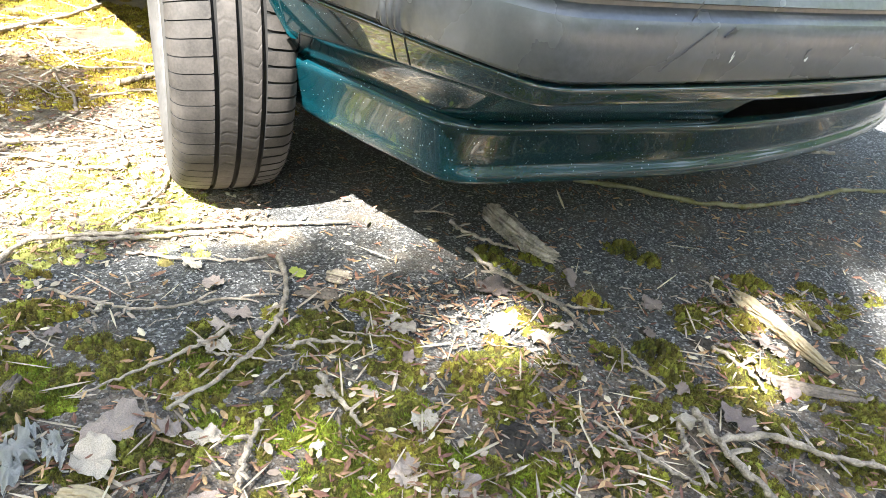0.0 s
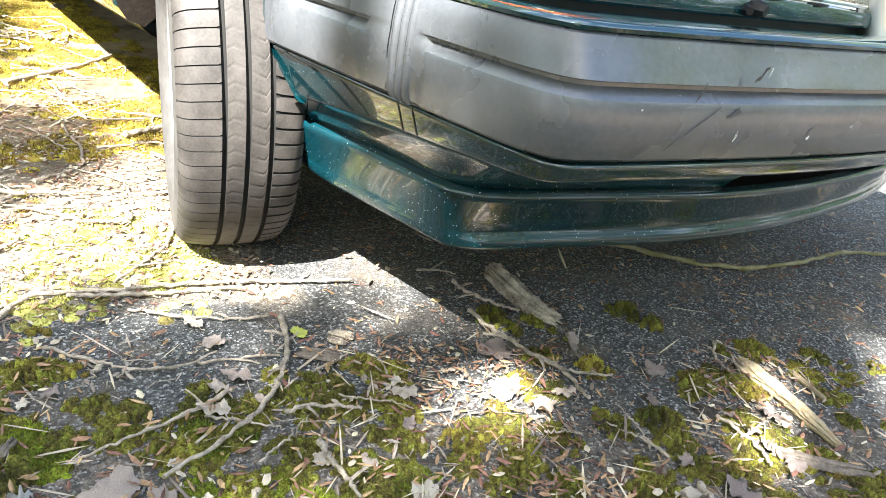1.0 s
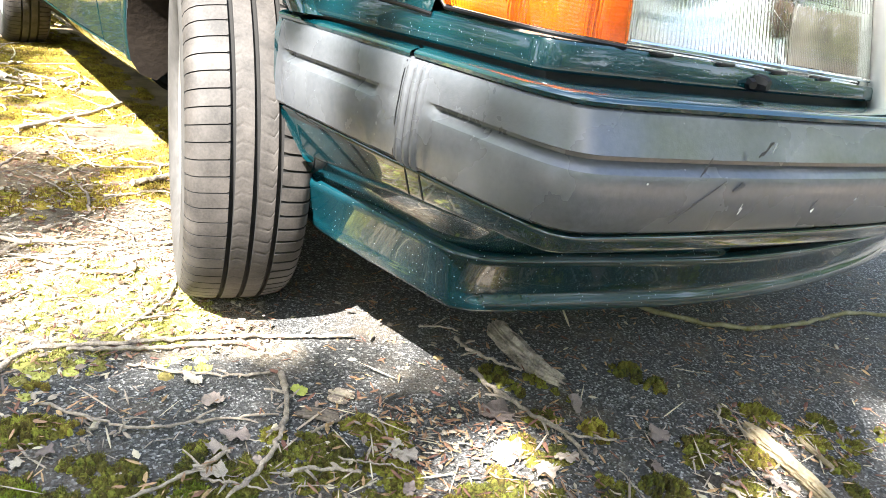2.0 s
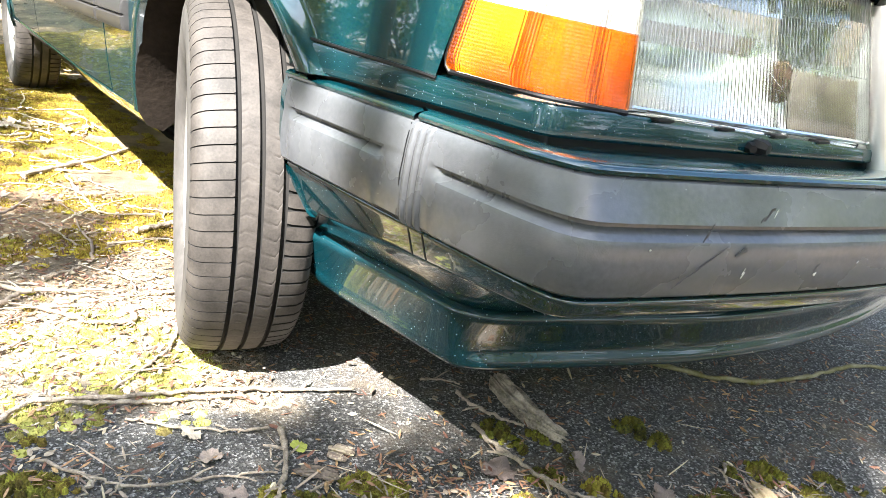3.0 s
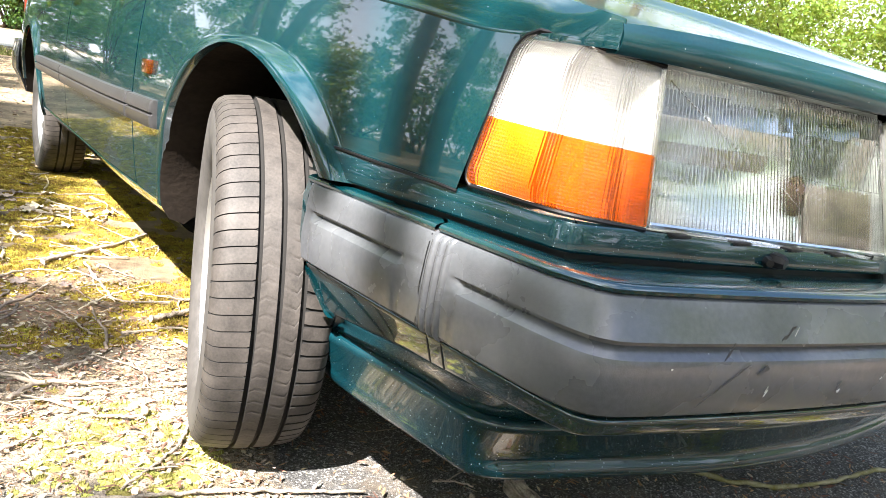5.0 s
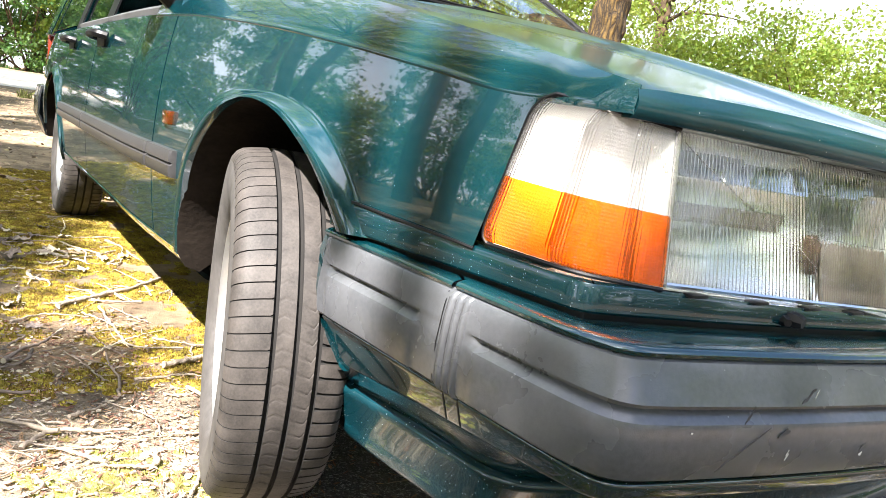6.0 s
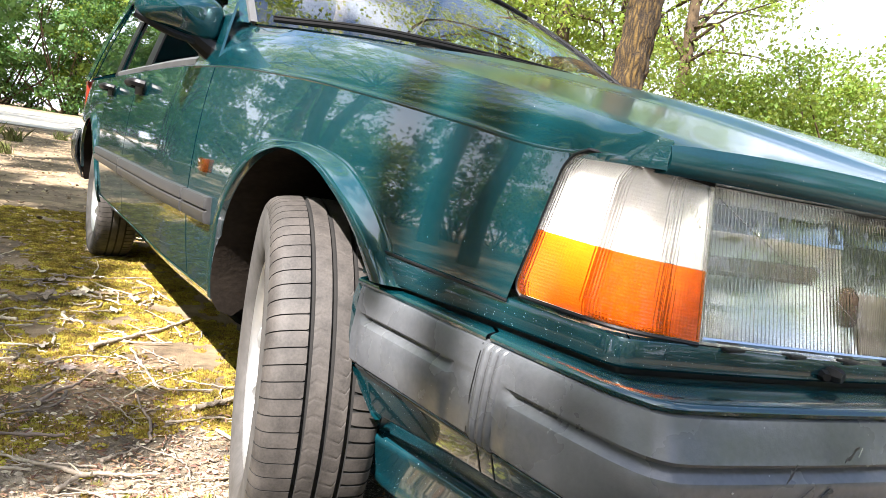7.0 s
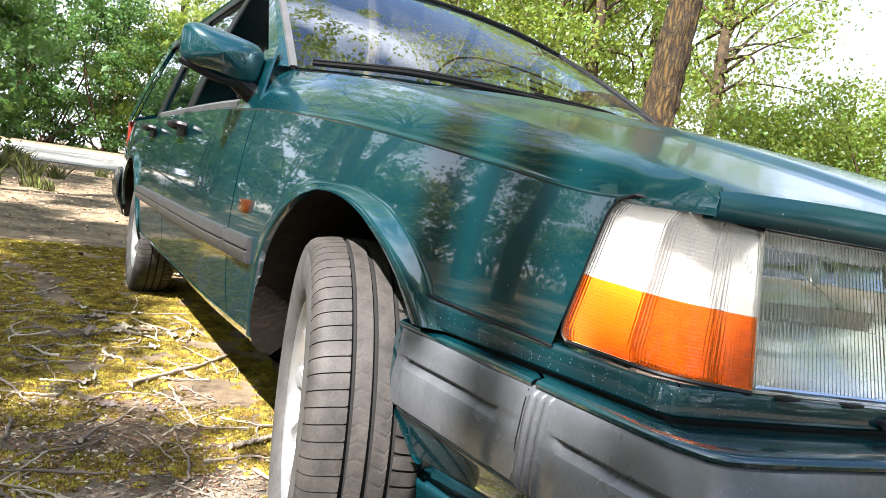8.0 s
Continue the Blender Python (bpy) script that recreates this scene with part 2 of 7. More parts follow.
DRY_LEAF = mat("dry_grey_brown_leaf", (0.38, 0.315, 0.265), rough=0.8, vary=0.35, scale=30.0, fine=260.0, bump=0.3, random_hue=True)
SCALE_BIT = mat("reddish_brown_flakes", (0.17, 0.082, 0.042), rough=0.8, vary=0.6, scale=6.0, fine=200.0, tint=(0.33, 0.19, 0.115), random_hue=True)
PALE_BIT = mat("pale_dry_flakes", (0.45, 0.375, 0.285), rough=0.85, vary=0.35, scale=6.0, fine=200.0, random_hue=True)
LITTER_TAN = mat("tan_leaf_litter", (0.27, 0.185, 0.105), rough=0.85, vary=0.45, scale=5.0, fine=120.0, tint=(0.42, 0.31, 0.20), random_hue=True)
LICHEN = mat("white_lichen_crust", (0.68, 0.67, 0.63), rough=0.9, vary=0.35, scale=45.0, fine=300.0, bump=0.8, bump_scale=160.0)
SOIL = mat("dark_crumbly_soil", (0.045, 0.038, 0.032), rough=0.95, vary=0.6, scale=40.0, fine=300.0, bump=1.0, bump_scale=200.0)
CHAMBER_SHADED = mat("lamp_chamber_shaded_grey", (0.27, 0.255, 0.24), rough=0.5, metal=0.1, vary=0.2, scale=40.0)
GRASS = mat("dry_grass", (0.12, 0.13, 0.03), rough=0.9, vary=0.4, scale=3.0, random_hue=True)
GRAVEL = mat("pale_gravel", (0.52, 0.48, 0.41), rough=0.95, vary=0.25, scale=1.5, fine=60.0, bump=0.5, bump_scale=60.0)


def ground_material():
    """Old asphalt with pale aggregate; dusty, with brown litter towards the distance."""
    m = bpy.data.materials.new("old_asphalt_with_litter")
    m.use_nodes = True
    nodes, links = m.node_tree.nodes, m.node_tree.links
    bsdf = nodes["Principled BSDF"]
    bsdf.inputs["Roughness"].default_value = 0.92
    coord = nodes.new("ShaderNodeTexCoord")
    vor = nodes.new("ShaderNodeTexVoronoi")
    vor.inputs["Scale"].default_value = 310.0
    links.new(coord.outputs["Object"], vor.inputs["Vector"])
    sep = nodes.new("ShaderNodeSeparateColor")
    links.new(vor.outputs["Color"], sep.inputs["Color"])
    ramp = nodes.new("ShaderNodeValToRGB")
    for e, (p, c) in zip((ramp.color_ramp.elements[0], ramp.color_ramp.elements[1]), ((0.0, (0.044, 0.043, 0.042)), (1.0, (0.46, 0.455, 0.44)))):
        e.position, e.color = p, (*c, 1)
    for p, c in ((0.5, (0.068, 0.068, 0.067)), (0.84, (0.17, 0.168, 0.162))):
        e = ramp.color_ramp.elements.new(p)
        e.color = (*c, 1)
    links.new(sep.outputs["Red"], ramp.inputs["Fac"])
    dust = nodes.new("ShaderNodeTexNoise")
    dust.inputs["Scale"].default_value = 5.0
    dust.inputs["Detail"].default_value = 8.0
    dust.inputs["Roughness"].default_value = 0.7
    links.new(coord.outputs["Object"], dust.inputs["Vector"])
    dr = nodes.new("ShaderNodeValToRGB")
    dr.color_ramp.elements[0].position, dr.color_ramp.elements[1].position = 0.50, 0.72
    links.new(dust.outputs["Fac"], dr.inputs["Fac"])
    mix = nodes.new("ShaderNodeMix")
    mix.data_type = 'RGBA'
    mix.inputs["B"].default_value = (0.155, 0.125, 0.092, 1)
    links.new(dr.outputs["Color"], mix.inputs["Factor"])
    links.new(ramp.outputs["Color"], mix.inputs["A"])
    # brown litter takes over away from the parking spot
    sepxyz = nodes.new("ShaderNodeSeparateXYZ")
    links.new(coord.outputs["Object"], sepxyz.inputs["Vector"])
    far = nodes.new("ShaderNodeMapRange")
    far.inputs["From Min"].default_value, far.inputs["From Max"].default_value = 1.05, 1.55
    links.new(sepxyz.outputs["Y"], far.inputs["Value"])
    soil = nodes.new("ShaderNodeTexNoise")
    soil.inputs["Scale"].default_value = 2.2
    soil.inputs["Detail"].default_value = 9.0
    soil.inputs["Roughness"].default_value = 0.75
    links.new(coord.outputs["Object"], soil.inputs["Vector"])
    sr = nodes.new("ShaderNodeValToRGB")
    sr.color_ramp.elements[0].position, sr.color_ramp.elements[0].color = 0.36, (0.062, 0.044, 0.026, 1)
    sr.color_ramp.elements[1].position, sr.color_ramp.elements[1].color = 0.62, (0.40, 0.295, 0.18, 1)
    links.new(soil.outputs["Fac"], sr.inputs["Fac"])
    mix2 = nodes.new("ShaderNodeMix")
    mix2.data_type = 'RGBA'
    links.new(far.outputs["Result"], mix2.inputs["Factor"])
    # pale dry litter on the open side, tint lightened to carry the sun; brown crumbs and soil before the car
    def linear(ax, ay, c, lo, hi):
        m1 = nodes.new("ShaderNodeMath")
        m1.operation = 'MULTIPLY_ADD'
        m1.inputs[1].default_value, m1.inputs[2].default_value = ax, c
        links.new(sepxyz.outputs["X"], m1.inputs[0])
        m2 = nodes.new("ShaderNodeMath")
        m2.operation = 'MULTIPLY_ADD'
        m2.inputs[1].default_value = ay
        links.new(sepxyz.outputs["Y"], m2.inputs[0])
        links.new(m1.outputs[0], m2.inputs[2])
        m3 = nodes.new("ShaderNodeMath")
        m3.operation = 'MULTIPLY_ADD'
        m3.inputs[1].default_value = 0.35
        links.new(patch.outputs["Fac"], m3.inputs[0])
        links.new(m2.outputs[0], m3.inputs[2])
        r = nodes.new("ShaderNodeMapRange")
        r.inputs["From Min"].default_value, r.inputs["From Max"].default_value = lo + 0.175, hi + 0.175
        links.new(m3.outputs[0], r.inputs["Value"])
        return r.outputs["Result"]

    def times(p, q):
        m = nodes.new("ShaderNodeMath")
        m.operation = 'MULTIPLY'
        links.new(p, m.inputs[0])
        links.new(q, m.inputs[1])
        return m.outputs[0]

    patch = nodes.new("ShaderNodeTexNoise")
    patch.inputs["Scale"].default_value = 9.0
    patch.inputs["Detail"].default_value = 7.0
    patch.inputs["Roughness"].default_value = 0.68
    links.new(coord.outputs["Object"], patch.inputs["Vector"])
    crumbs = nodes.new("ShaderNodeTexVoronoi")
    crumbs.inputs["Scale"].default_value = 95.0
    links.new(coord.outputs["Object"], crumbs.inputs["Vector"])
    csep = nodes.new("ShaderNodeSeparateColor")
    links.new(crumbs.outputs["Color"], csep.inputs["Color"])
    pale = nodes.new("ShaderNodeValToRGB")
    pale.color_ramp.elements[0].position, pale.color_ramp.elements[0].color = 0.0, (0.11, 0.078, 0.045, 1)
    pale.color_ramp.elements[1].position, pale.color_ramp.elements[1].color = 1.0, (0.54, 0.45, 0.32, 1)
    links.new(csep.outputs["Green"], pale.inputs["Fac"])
    brown = nodes.new("ShaderNodeValToRGB")
    brown.color_ramp.elements[0].position, brown.color_ramp.elements[0].color = 0.0, (0.022, 0.017, 0.011, 1)
    brown.color_ramp.elements[1].position, brown.color_ramp.elements[1].color = 1.0, (0.30, 0.225, 0.16, 1)
    links.new(csep.outputs["Blue"], brown.inputs["Fac"])
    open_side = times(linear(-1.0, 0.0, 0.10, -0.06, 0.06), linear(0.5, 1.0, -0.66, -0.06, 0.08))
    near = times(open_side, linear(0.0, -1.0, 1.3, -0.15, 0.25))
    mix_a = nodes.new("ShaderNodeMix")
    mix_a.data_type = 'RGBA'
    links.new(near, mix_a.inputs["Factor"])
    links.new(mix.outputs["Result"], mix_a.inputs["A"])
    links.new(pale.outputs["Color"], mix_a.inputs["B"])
    mix_b = nodes.new("ShaderNodeMix")
    mix_b.data_type = 'RGBA'
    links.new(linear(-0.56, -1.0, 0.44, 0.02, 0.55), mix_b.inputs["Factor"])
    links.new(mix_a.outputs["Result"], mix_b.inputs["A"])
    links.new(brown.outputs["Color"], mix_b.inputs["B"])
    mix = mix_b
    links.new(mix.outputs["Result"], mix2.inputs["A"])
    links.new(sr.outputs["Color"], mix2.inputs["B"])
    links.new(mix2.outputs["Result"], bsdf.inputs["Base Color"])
    bp = nodes.new("ShaderNodeBump")
    bp.inputs["Strength"].default_value = 0.7
    bp.inputs["Distance"].default_value = 0.004
    links.new(vor.outputs["Distance"], bp.inputs["Height"])
    links.new(bp.outputs["Normal"], bsdf.inputs["Normal"])
    return m


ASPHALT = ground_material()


# ---- building helpers ----
def smooth_curve(pts, n):
    """n points along a smooth curve through pts (any dimension)."""
    p = np.array(pts, float)
    d = np.concatenate([[0], np.cumsum(np.linalg.norm(np.diff(p, axis=0), axis=1))])
    k = len(p)
    m = np.zeros_like(p)
    for i in range(k):
        a, b = max(0, i - 1), min(k - 1, i + 1)
        m[i] = (p[b] - p[a]) / (d[b] - d[a])
    out = []
    for s in np.linspace(0, d[-1], n):
        i = min(k - 2, max(0, int(np.searchsorted(d, s, side="right")) - 1))
        h = d[i + 1] - d[i]
        u = (s - d[i]) / h
        out.append((2 * u**3 - 3 * u**2 + 1) * p[i] + (u**3 - 2 * u**2 + u) * h * m[i] + (-2 * u**3 + 3 * u**2) * p[i + 1] + (u**3 - u**2) * h * m[i + 1])
    return np.array(out)


def graph(pts):
    """A smooth function of one number, through pts."""
    xs, ys = np.array(pts, float).T
    sl = np.diff(ys) / np.diff(xs)
    m = np.concatenate([[sl[0]], np.where(sl[1:] * sl[:-1] > 0, 2 * sl[1:] * sl[:-1] / (sl[1:] + sl[:-1] + 1e-12), 0), [sl[-1]]])

    def f(x):
        x = min(max(x, xs[0]), xs[-1])
        i = min(len(xs) - 2, max(0, int(np.searchsorted(xs, x, side="right")) - 1))
        h = xs[i + 1] - xs[i]
        u = (x - xs[i]) / h
        return (2 * u**3 - 3 * u**2 + 1) * ys[i] + (u**3 - 2 * u**2 + u) * h * m[i] + (-2 * u**3 + 3 * u**2) * ys[i + 1] + (u**3 - u**2) * h * m[i + 1]
    return f


def mesh_of(name, verts, faces, materials, smooth=35, index=None):
    me = bpy.data.meshes.new(name)
    me.from_pydata([tuple(v) for v in verts], [], faces)
    for m in (materials if isinstance(materials, (list, tuple)) else [materials]):
        me.materials.append(m)
    if index is not None:
        me.polygons.foreach_set("material_index", index)
    if smooth:
        me.polygons.foreach_set("use_smooth", [True] * len(me.polygons))
        me.set_sharp_from_angle(angle=radians(smooth))
    me.update()
    return me


def add_part(name, me, parent, label="", m=None):
    """Links a mesh as a part of a thing, or of a part of it."""
    ob = new(name, me)
    ob.parent = parent
    if parent.parent is None:
        ob.matrix_parent_inverse = Matrix.Translation(-parent.location)
    if m is not None:
        ob.matrix_basis = m
    if label:
        tagged(ob, label)
    return ob


def sheet(rows, closed_u=False, closed_v=False):
    """Vertices and quads of a sheet through equally long rows of points."""
    nr, nc = len(rows), len(rows[0])
    verts = [tuple(p) for r in rows for p in r]
    faces = []
    for i in range(nr if closed_u else nr - 1):
        for j in range(nc if closed_v else nc - 1):
            a, b = i * nc + j, i * nc + (j + 1) % nc
            c, d = ((i + 1) % nr) * nc + (j + 1) % nc, ((i + 1) % nr) * nc + j
            faces.append((a, b, c, d))
    return verts, faces


def thick(rows, t=0.004, smooth=35):
    """A sheet with a second skin behind it and closed rims. rows run so that the first skin faces outwards."""
    a = np.array(rows, float)
    du = np.gradient(a, axis=0)
    dv = np.gradient(a, axis=1)
    n = np.cross(du, dv)
    n /= np.linalg.norm(n, axis=2, keepdims=True) + 1e-12
    b = a - n * t
    nr, nc = a.shape[:2]
    v1, f1 = sheet(a)
    v2, f2 = sheet(b)
    off = len(v1)
    faces = f1 + [tuple(off + k for k in reversed(f)) for f in f2]
    turned = t > 0
    rim = [i * nc for i in range(nr)] + [(nr - 1) * nc + j for j in range(1, nc)] + [i * nc + nc - 1 for i in range(nr - 2, -1, -1)] + [j for j in range(nc - 2, 0, -1)]
    for k in range(len(rim)):
        p, q = rim[k], rim[(k + 1) % len(rim)]
        faces.append((q, p, off + p, off + q))
    return v1 + v2, ([tuple(reversed(f)) for f in faces] if turned else faces)


def mirrored(verts, faces):
    return [(1.75 - x, y, z) for x, y, z in verts], [tuple(reversed(f)) for f in faces]


def tube_data(points, radii, seg=8, cap=True):
    p = np.array(points, float)
    n = len(p)
    r = np.interp(np.linspace(0, 1, n), np.linspace(0, 1, len(radii)), radii)
    verts, faces = [], []
    t = np.gradient(p, axis=0)
    side = None
    for i in range(n):
        d = t[i] / (np.linalg.norm(t[i]) + 1e-12)
        ref = np.array([0, 0, 1.0]) if abs(d[2]) < 0.9 else np.array([1.0, 0, 0])
        if side is None:
            side = np.cross(d, ref)
        side = side - d * (side @ d)
        side /= np.linalg.norm(side) + 1e-12
        up = np.cross(side, d)
        for k in range(seg):
            a = 2 * math.pi * k / seg
            verts.append(tuple(p[i] + r[i] * (math.cos(a) * side + math.sin(a) * up)))
    for i in range(n - 1):
        for k in range(seg):
            a, b = i * seg + k, i * seg + (k + 1) % seg
            faces.append((a, b, b + seg, a + seg))
    if cap:
        faces.append(tuple(range(seg - 1, -1, -1)))
        faces.append(tuple(range((n - 1) * seg, n * seg)))
    return verts, faces


def joined(*pieces):
    verts, faces = [], []
    for v, f in pieces:
        o = len(verts)
        verts += [tuple(q) for q in v]
        faces += [tuple(o + k for k in g) for g in f]
    return verts, faces


def box_data(x0, x1, y0, y1, z0, z1, bevel=0.0):
    bm = bmesh.new()
    bmesh.ops.create_cube(bm, size=1.0, matrix=Matrix.LocRotScale(((x0 + x1) / 2, (y0 + y1) / 2, (z0 + z1) / 2), None, (x1 - x0, y1 - y0, z1 - z0)))
    if bevel:
        bmesh.ops.bevel(bm, geom=bm.edges[:], offset=bevel, segments=2, affect='EDGES', profile=0.5)
    bm.verts.index_update()
    v = [tuple(q.co) for q in bm.verts]
    f = [tuple(q.index for q in g.verts) for g in bm.faces]
    bm.free()
    return v, f


def revolve(profile, seg=48):
    """Profile of (axial, radius), turned round the x axis."""
    rows = [[(ax, r * math.cos(2 * math.pi * k / seg), r * math.sin(2 * math.pi * k / seg)) for k in range(seg)] for ax, r in profile]
    return sheet(rows, closed_v=True)


# ---- ground ----
def ground_z(y):
    return 0.02 * min(max(y - 5.0, 0.0), 27.0)


def build_ground():
    ys = [-600, -60, -12, -3, 0, 2, 4, 5, 7, 10, 14, 18, 22, 27, 32, 60, 600]
    xs = [-600, -60, -12, -4, -1, 1, 4, 12, 60, 600]
    rows = [[(x, y, ground_z(y)) for x in xs] for y in ys]
    ob = new("ground", mesh_of("ground", *sheet(rows), ASPHALT, smooth=0))
    tagged(ob, "old asphalt ground with moss and brown leaf litter", "ground", kind="structure")
    rows = [[(x, y + 0.35 * math.sin(x * 0.5) + 0.03 * x, ground_z(y) + 0.012) for x in np.linspace(-60, 60, 61)] for y in (16.8, 19, 22, 25, 28)]
    ob = new("road", mesh_of("road", *sheet(rows), GRAVEL, smooth=0))
    tagged(ob, "pale sunlit gravel road crossing behind the car", "road", kind="structure")


build_ground()

# ---- the car ----
MID = 0.875
car = new("estate_car")
car.location = (MID, 2.4, 0)
tagged(car, "dark teal-green estate car with grey bumpers on mossy asphalt", "car")

plan = graph([(0.2, 0.142), (0.25, 0.133), (0.32, 0.118), (0.45, 0.098), (0.64, 0.074), (0.9, 0.047), (1.2, 0.024), (1.47, 0.010), (1.8, 0.0), (3.9, 0.0), (4.4, 0.02), (4.8, 0.06)])
belly = graph([(0.15, 0.11), (0.2, 0.085), (0.26, 0.052), (0.35, 0.022), (0.45, 0.008), (0.55, 0.0), (0.65, 0.004), (0.75, 0.014), (0.89, 0.038)])
crease_z = graph([(0.2, 0.7375), (0.3, 0.7390), (0.5, 0.765), (0.7, 0.792), (1.0, 0.825), (1.45, 0.857), (2.2, 0.872), (4.8, 0.885)])
hood_x = graph([(0.19, 0.166), (0.3, 0.152), (0.5, 0.139), (0.8, 0.131), (1.1, 0.128), (1.52, 0.132), (1.67, 0.140)])
hood_ez = graph([(0.19, 0.757), (0.29, 0.780), (0.40, 0.803), (0.594, 0.841), (0.887, 0.893), (1.2, 0.937), (1.50, 0.972), (1.56, 0.990), (1.67, 1.046)])
hood_cz = graph([(0.08, 0.758), (0.2, 0.788), (0.4, 0.842), (0.6, 0.887), (0.8, 0.925), (1.0, 0.958), (1.3, 0.997), (1.5, 1.018)])
nose_y = graph([(0.15, 0.215), (0.22, 0.180), (0.4, 0.135), (0.6, 0.105), (0.875, 0.088)])


def side_x(y, z):
    return plan(y) + belly(z)


def both_sides(name, data, material, parent, label="", smooth=35):
    """The part of the car's right side and its mirror image on the left side."""
    a = add_part(name, mesh_of(name, *data, material, smooth), parent, label)
    add_part(name, mesh_of(name, *mirrored(*data), material, smooth), parent, label)
    return a


LEDGE = (0.0, 0.003, 0.014, 0.0245, 0.028, 0.036, 0.044, 0.052, 0.0555, 0.061)


def arch_panel(cy, cz, r, a0, a1, outer, flare, n=72, m=40, crease=False, tight=0.0):
    """A body panel between a wheel arch and an outer line; flare: how far the lip stands out."""
    us, oy, oz = np.array(outer, float).T
    rows = []
    for k in range(m + 2):
        row = []
        for i in range(n + 1):
            u = i / n
            a = radians(a0 + (a1 - a0) * u)
            rr = r - 0.030 * float(np.interp(math.degrees(a), (95, 150), (0.0, 1.0))) * tight
            iy, iz = cy - rr * math.cos(a), cz + rr * math.sin(a) * (0.985)
            ey, ez = np.interp(u, us, oy), np.interp(u, us, oz)
            if crease and 0.22 <= u <= 0.76:
                ez = crease_z(ey)
            L = math.hypot(ey - iy, ez - iz)
            j = max(0, k - 1)
            d = LEDGE[j] * min(1.0, L * 0.8 / LEDGE[-1]) if j < len(LEDGE) else 0.0
            if j >= len(LEDGE):
                d = min(LEDGE[-1], L * 0.8) + (L - min(LEDGE[-1], L * 0.8)) * (j - len(LEDGE) + 1) / (m - len(LEDGE) + 1)
            v = d / L
            y, z = iy + (ey - iy) * v, iz + (ez - iz) * v
            fade = float(np.interp(math.degrees(a), (35, 62, 110, 155), (0.60, 1.0, 1.0, 0.45)))
            bulge = flare * fade * float(np.interp(d, LEDGE, (0.90, 1.0, 1.0, 0.99, 0.93, 0.70, 0.40, 0.12, 0.03, 0.0)))
            x = side_x(y, z) - bulge + (0.012 if k == 0 else 0)
            row.append((x, y, z))
        rows.append(row)
    return sheet(rows)


FENDER_OUT = [(0.0, 0.345, 0.568), (0.22, 0.302, 0.738), (0.34, 0.5, 0.764), (0.43, 0.7, 0.791), (0.55, 1.0, 0.824), (0.66, 1.3, 0.847), (0.76, 1.468, 0.858), (0.88, 1.468, 0.6), (1.0, 1.468, 0.352)]


def build_fender():
    ends = [(0.0, 0.505, 0.537), (1.0, 0.540, 0.5745)]
    data = joined(arch_panel(0.895, 0.32, 0.378, 43.5, 175.5, FENDER_OUT, 0.028, crease=True, tight=1.0), arch_panel(0.895, 0.32, 0.378, 35.0, 43.6, ends, 0.028, 6))
    rows = []
    for y in [*np.linspace(0.2045, 0.36, 16), *np.linspace(0.385, 1.665, 44)]:
        xc, zc = (side_x(y, crease_z(y)) if y > 0.3 else side_x(0.3, crease_z(0.3)) + (0.3 - y) ** 2 * 3.6), crease_z(y)
        xh, zh = max(hood_x(y), xc + 0.004), hood_ez(y)
        top = [(xc + (xh - xc) * (t ** 1.12), y, zc + (zh - zc) * (t + 0.10 * math.sin(math.pi * t))) for t in np.linspace(0, 1, 13)]
        nx, nz = top[1][0] - xc, top[1][2] - zc
        n = math.hypot(nx, nz)
        k = float(np.interp(y, (0.29, 0.42), (0.0, 1.0)))
        fold = [(xc + 0.0004, y, zc - 0.0065), (xc - 0.0024 * k, y, zc - 0.0026), (xc - 0.0022 * k, y, zc - 0.0004), (xc - 0.0006 * k, y, zc + 0.0014), (xc + 0.0050 * nx / n, y, zc + 0.0050 * nz / n)]
        rows.append(fold + top[1:])
    rows = [[(x, y, z) for x, y, z in r] + [(r[-1][0] + 0.002, r[-1][1], r[-1][2] - min(0.03, max(0.004, r[-1][2] - 0.748)))] for r in rows]
    xe, ye, ze = rows[0][-2]
    rows.insert(0, [(x + (xe - x) * 0.12, y - 0.0012, z - 0.0015) for x, y, z in rows[0]])
    rows.insert(0, [(xe - 0.001, ye - 0.0012, rows[1][0][2] + 0.002) for p in rows[0]])
    fender = both_sides("fender", joined(data, sheet(rows)), PAINT, car, "teal-green front wing with flared wheel arch", 55)
    # inner arch
    rows = []
    for i in range(41):
        a = radians(34 + 141 * i / 40)
        rr = 0.378 - 0.030 * float(np.interp(math.degrees(a), (95, 150), (0.0, 1.0)))
        y, z = 0.895 - rr * math.cos(a), 0.32 + rr * math.sin(a)
        tip = float(np.interp(math.degrees(a), (150, 175), (1.0, 0.16)))
        row = [(side_x(y, max(z, 0.3)) - 0.012 + dx * tip, y + (0.9 - y) * 0.02 * min(1, dx * 20), z - 0.05 * (1 - tip) * (1 - (dx / 0.24 - 1) ** 2)) for dx in (0.0, 0.02, 0.10, 0.3, 0.48)]
        end = np.array(row[-1])
        rows.append(row + [tuple(end + (np.array((0.56, 0.9, 0.40)) - end) * (tip - 0.16) / 0.84)])
    both_sides("wheel_liner", sheet(rows), LINER, car, "dusty dark plastic wheel arch liner")
    return fender


fender = build_fender()

# amber side repeater and rubbing strip on the wing
both_sides("side_repeater", joined(box_data(0.008, 0.034, 1.334, 1.392, 0.611, 0.641, 0.003)), LENS_AMBER, car, "small amber side repeater")


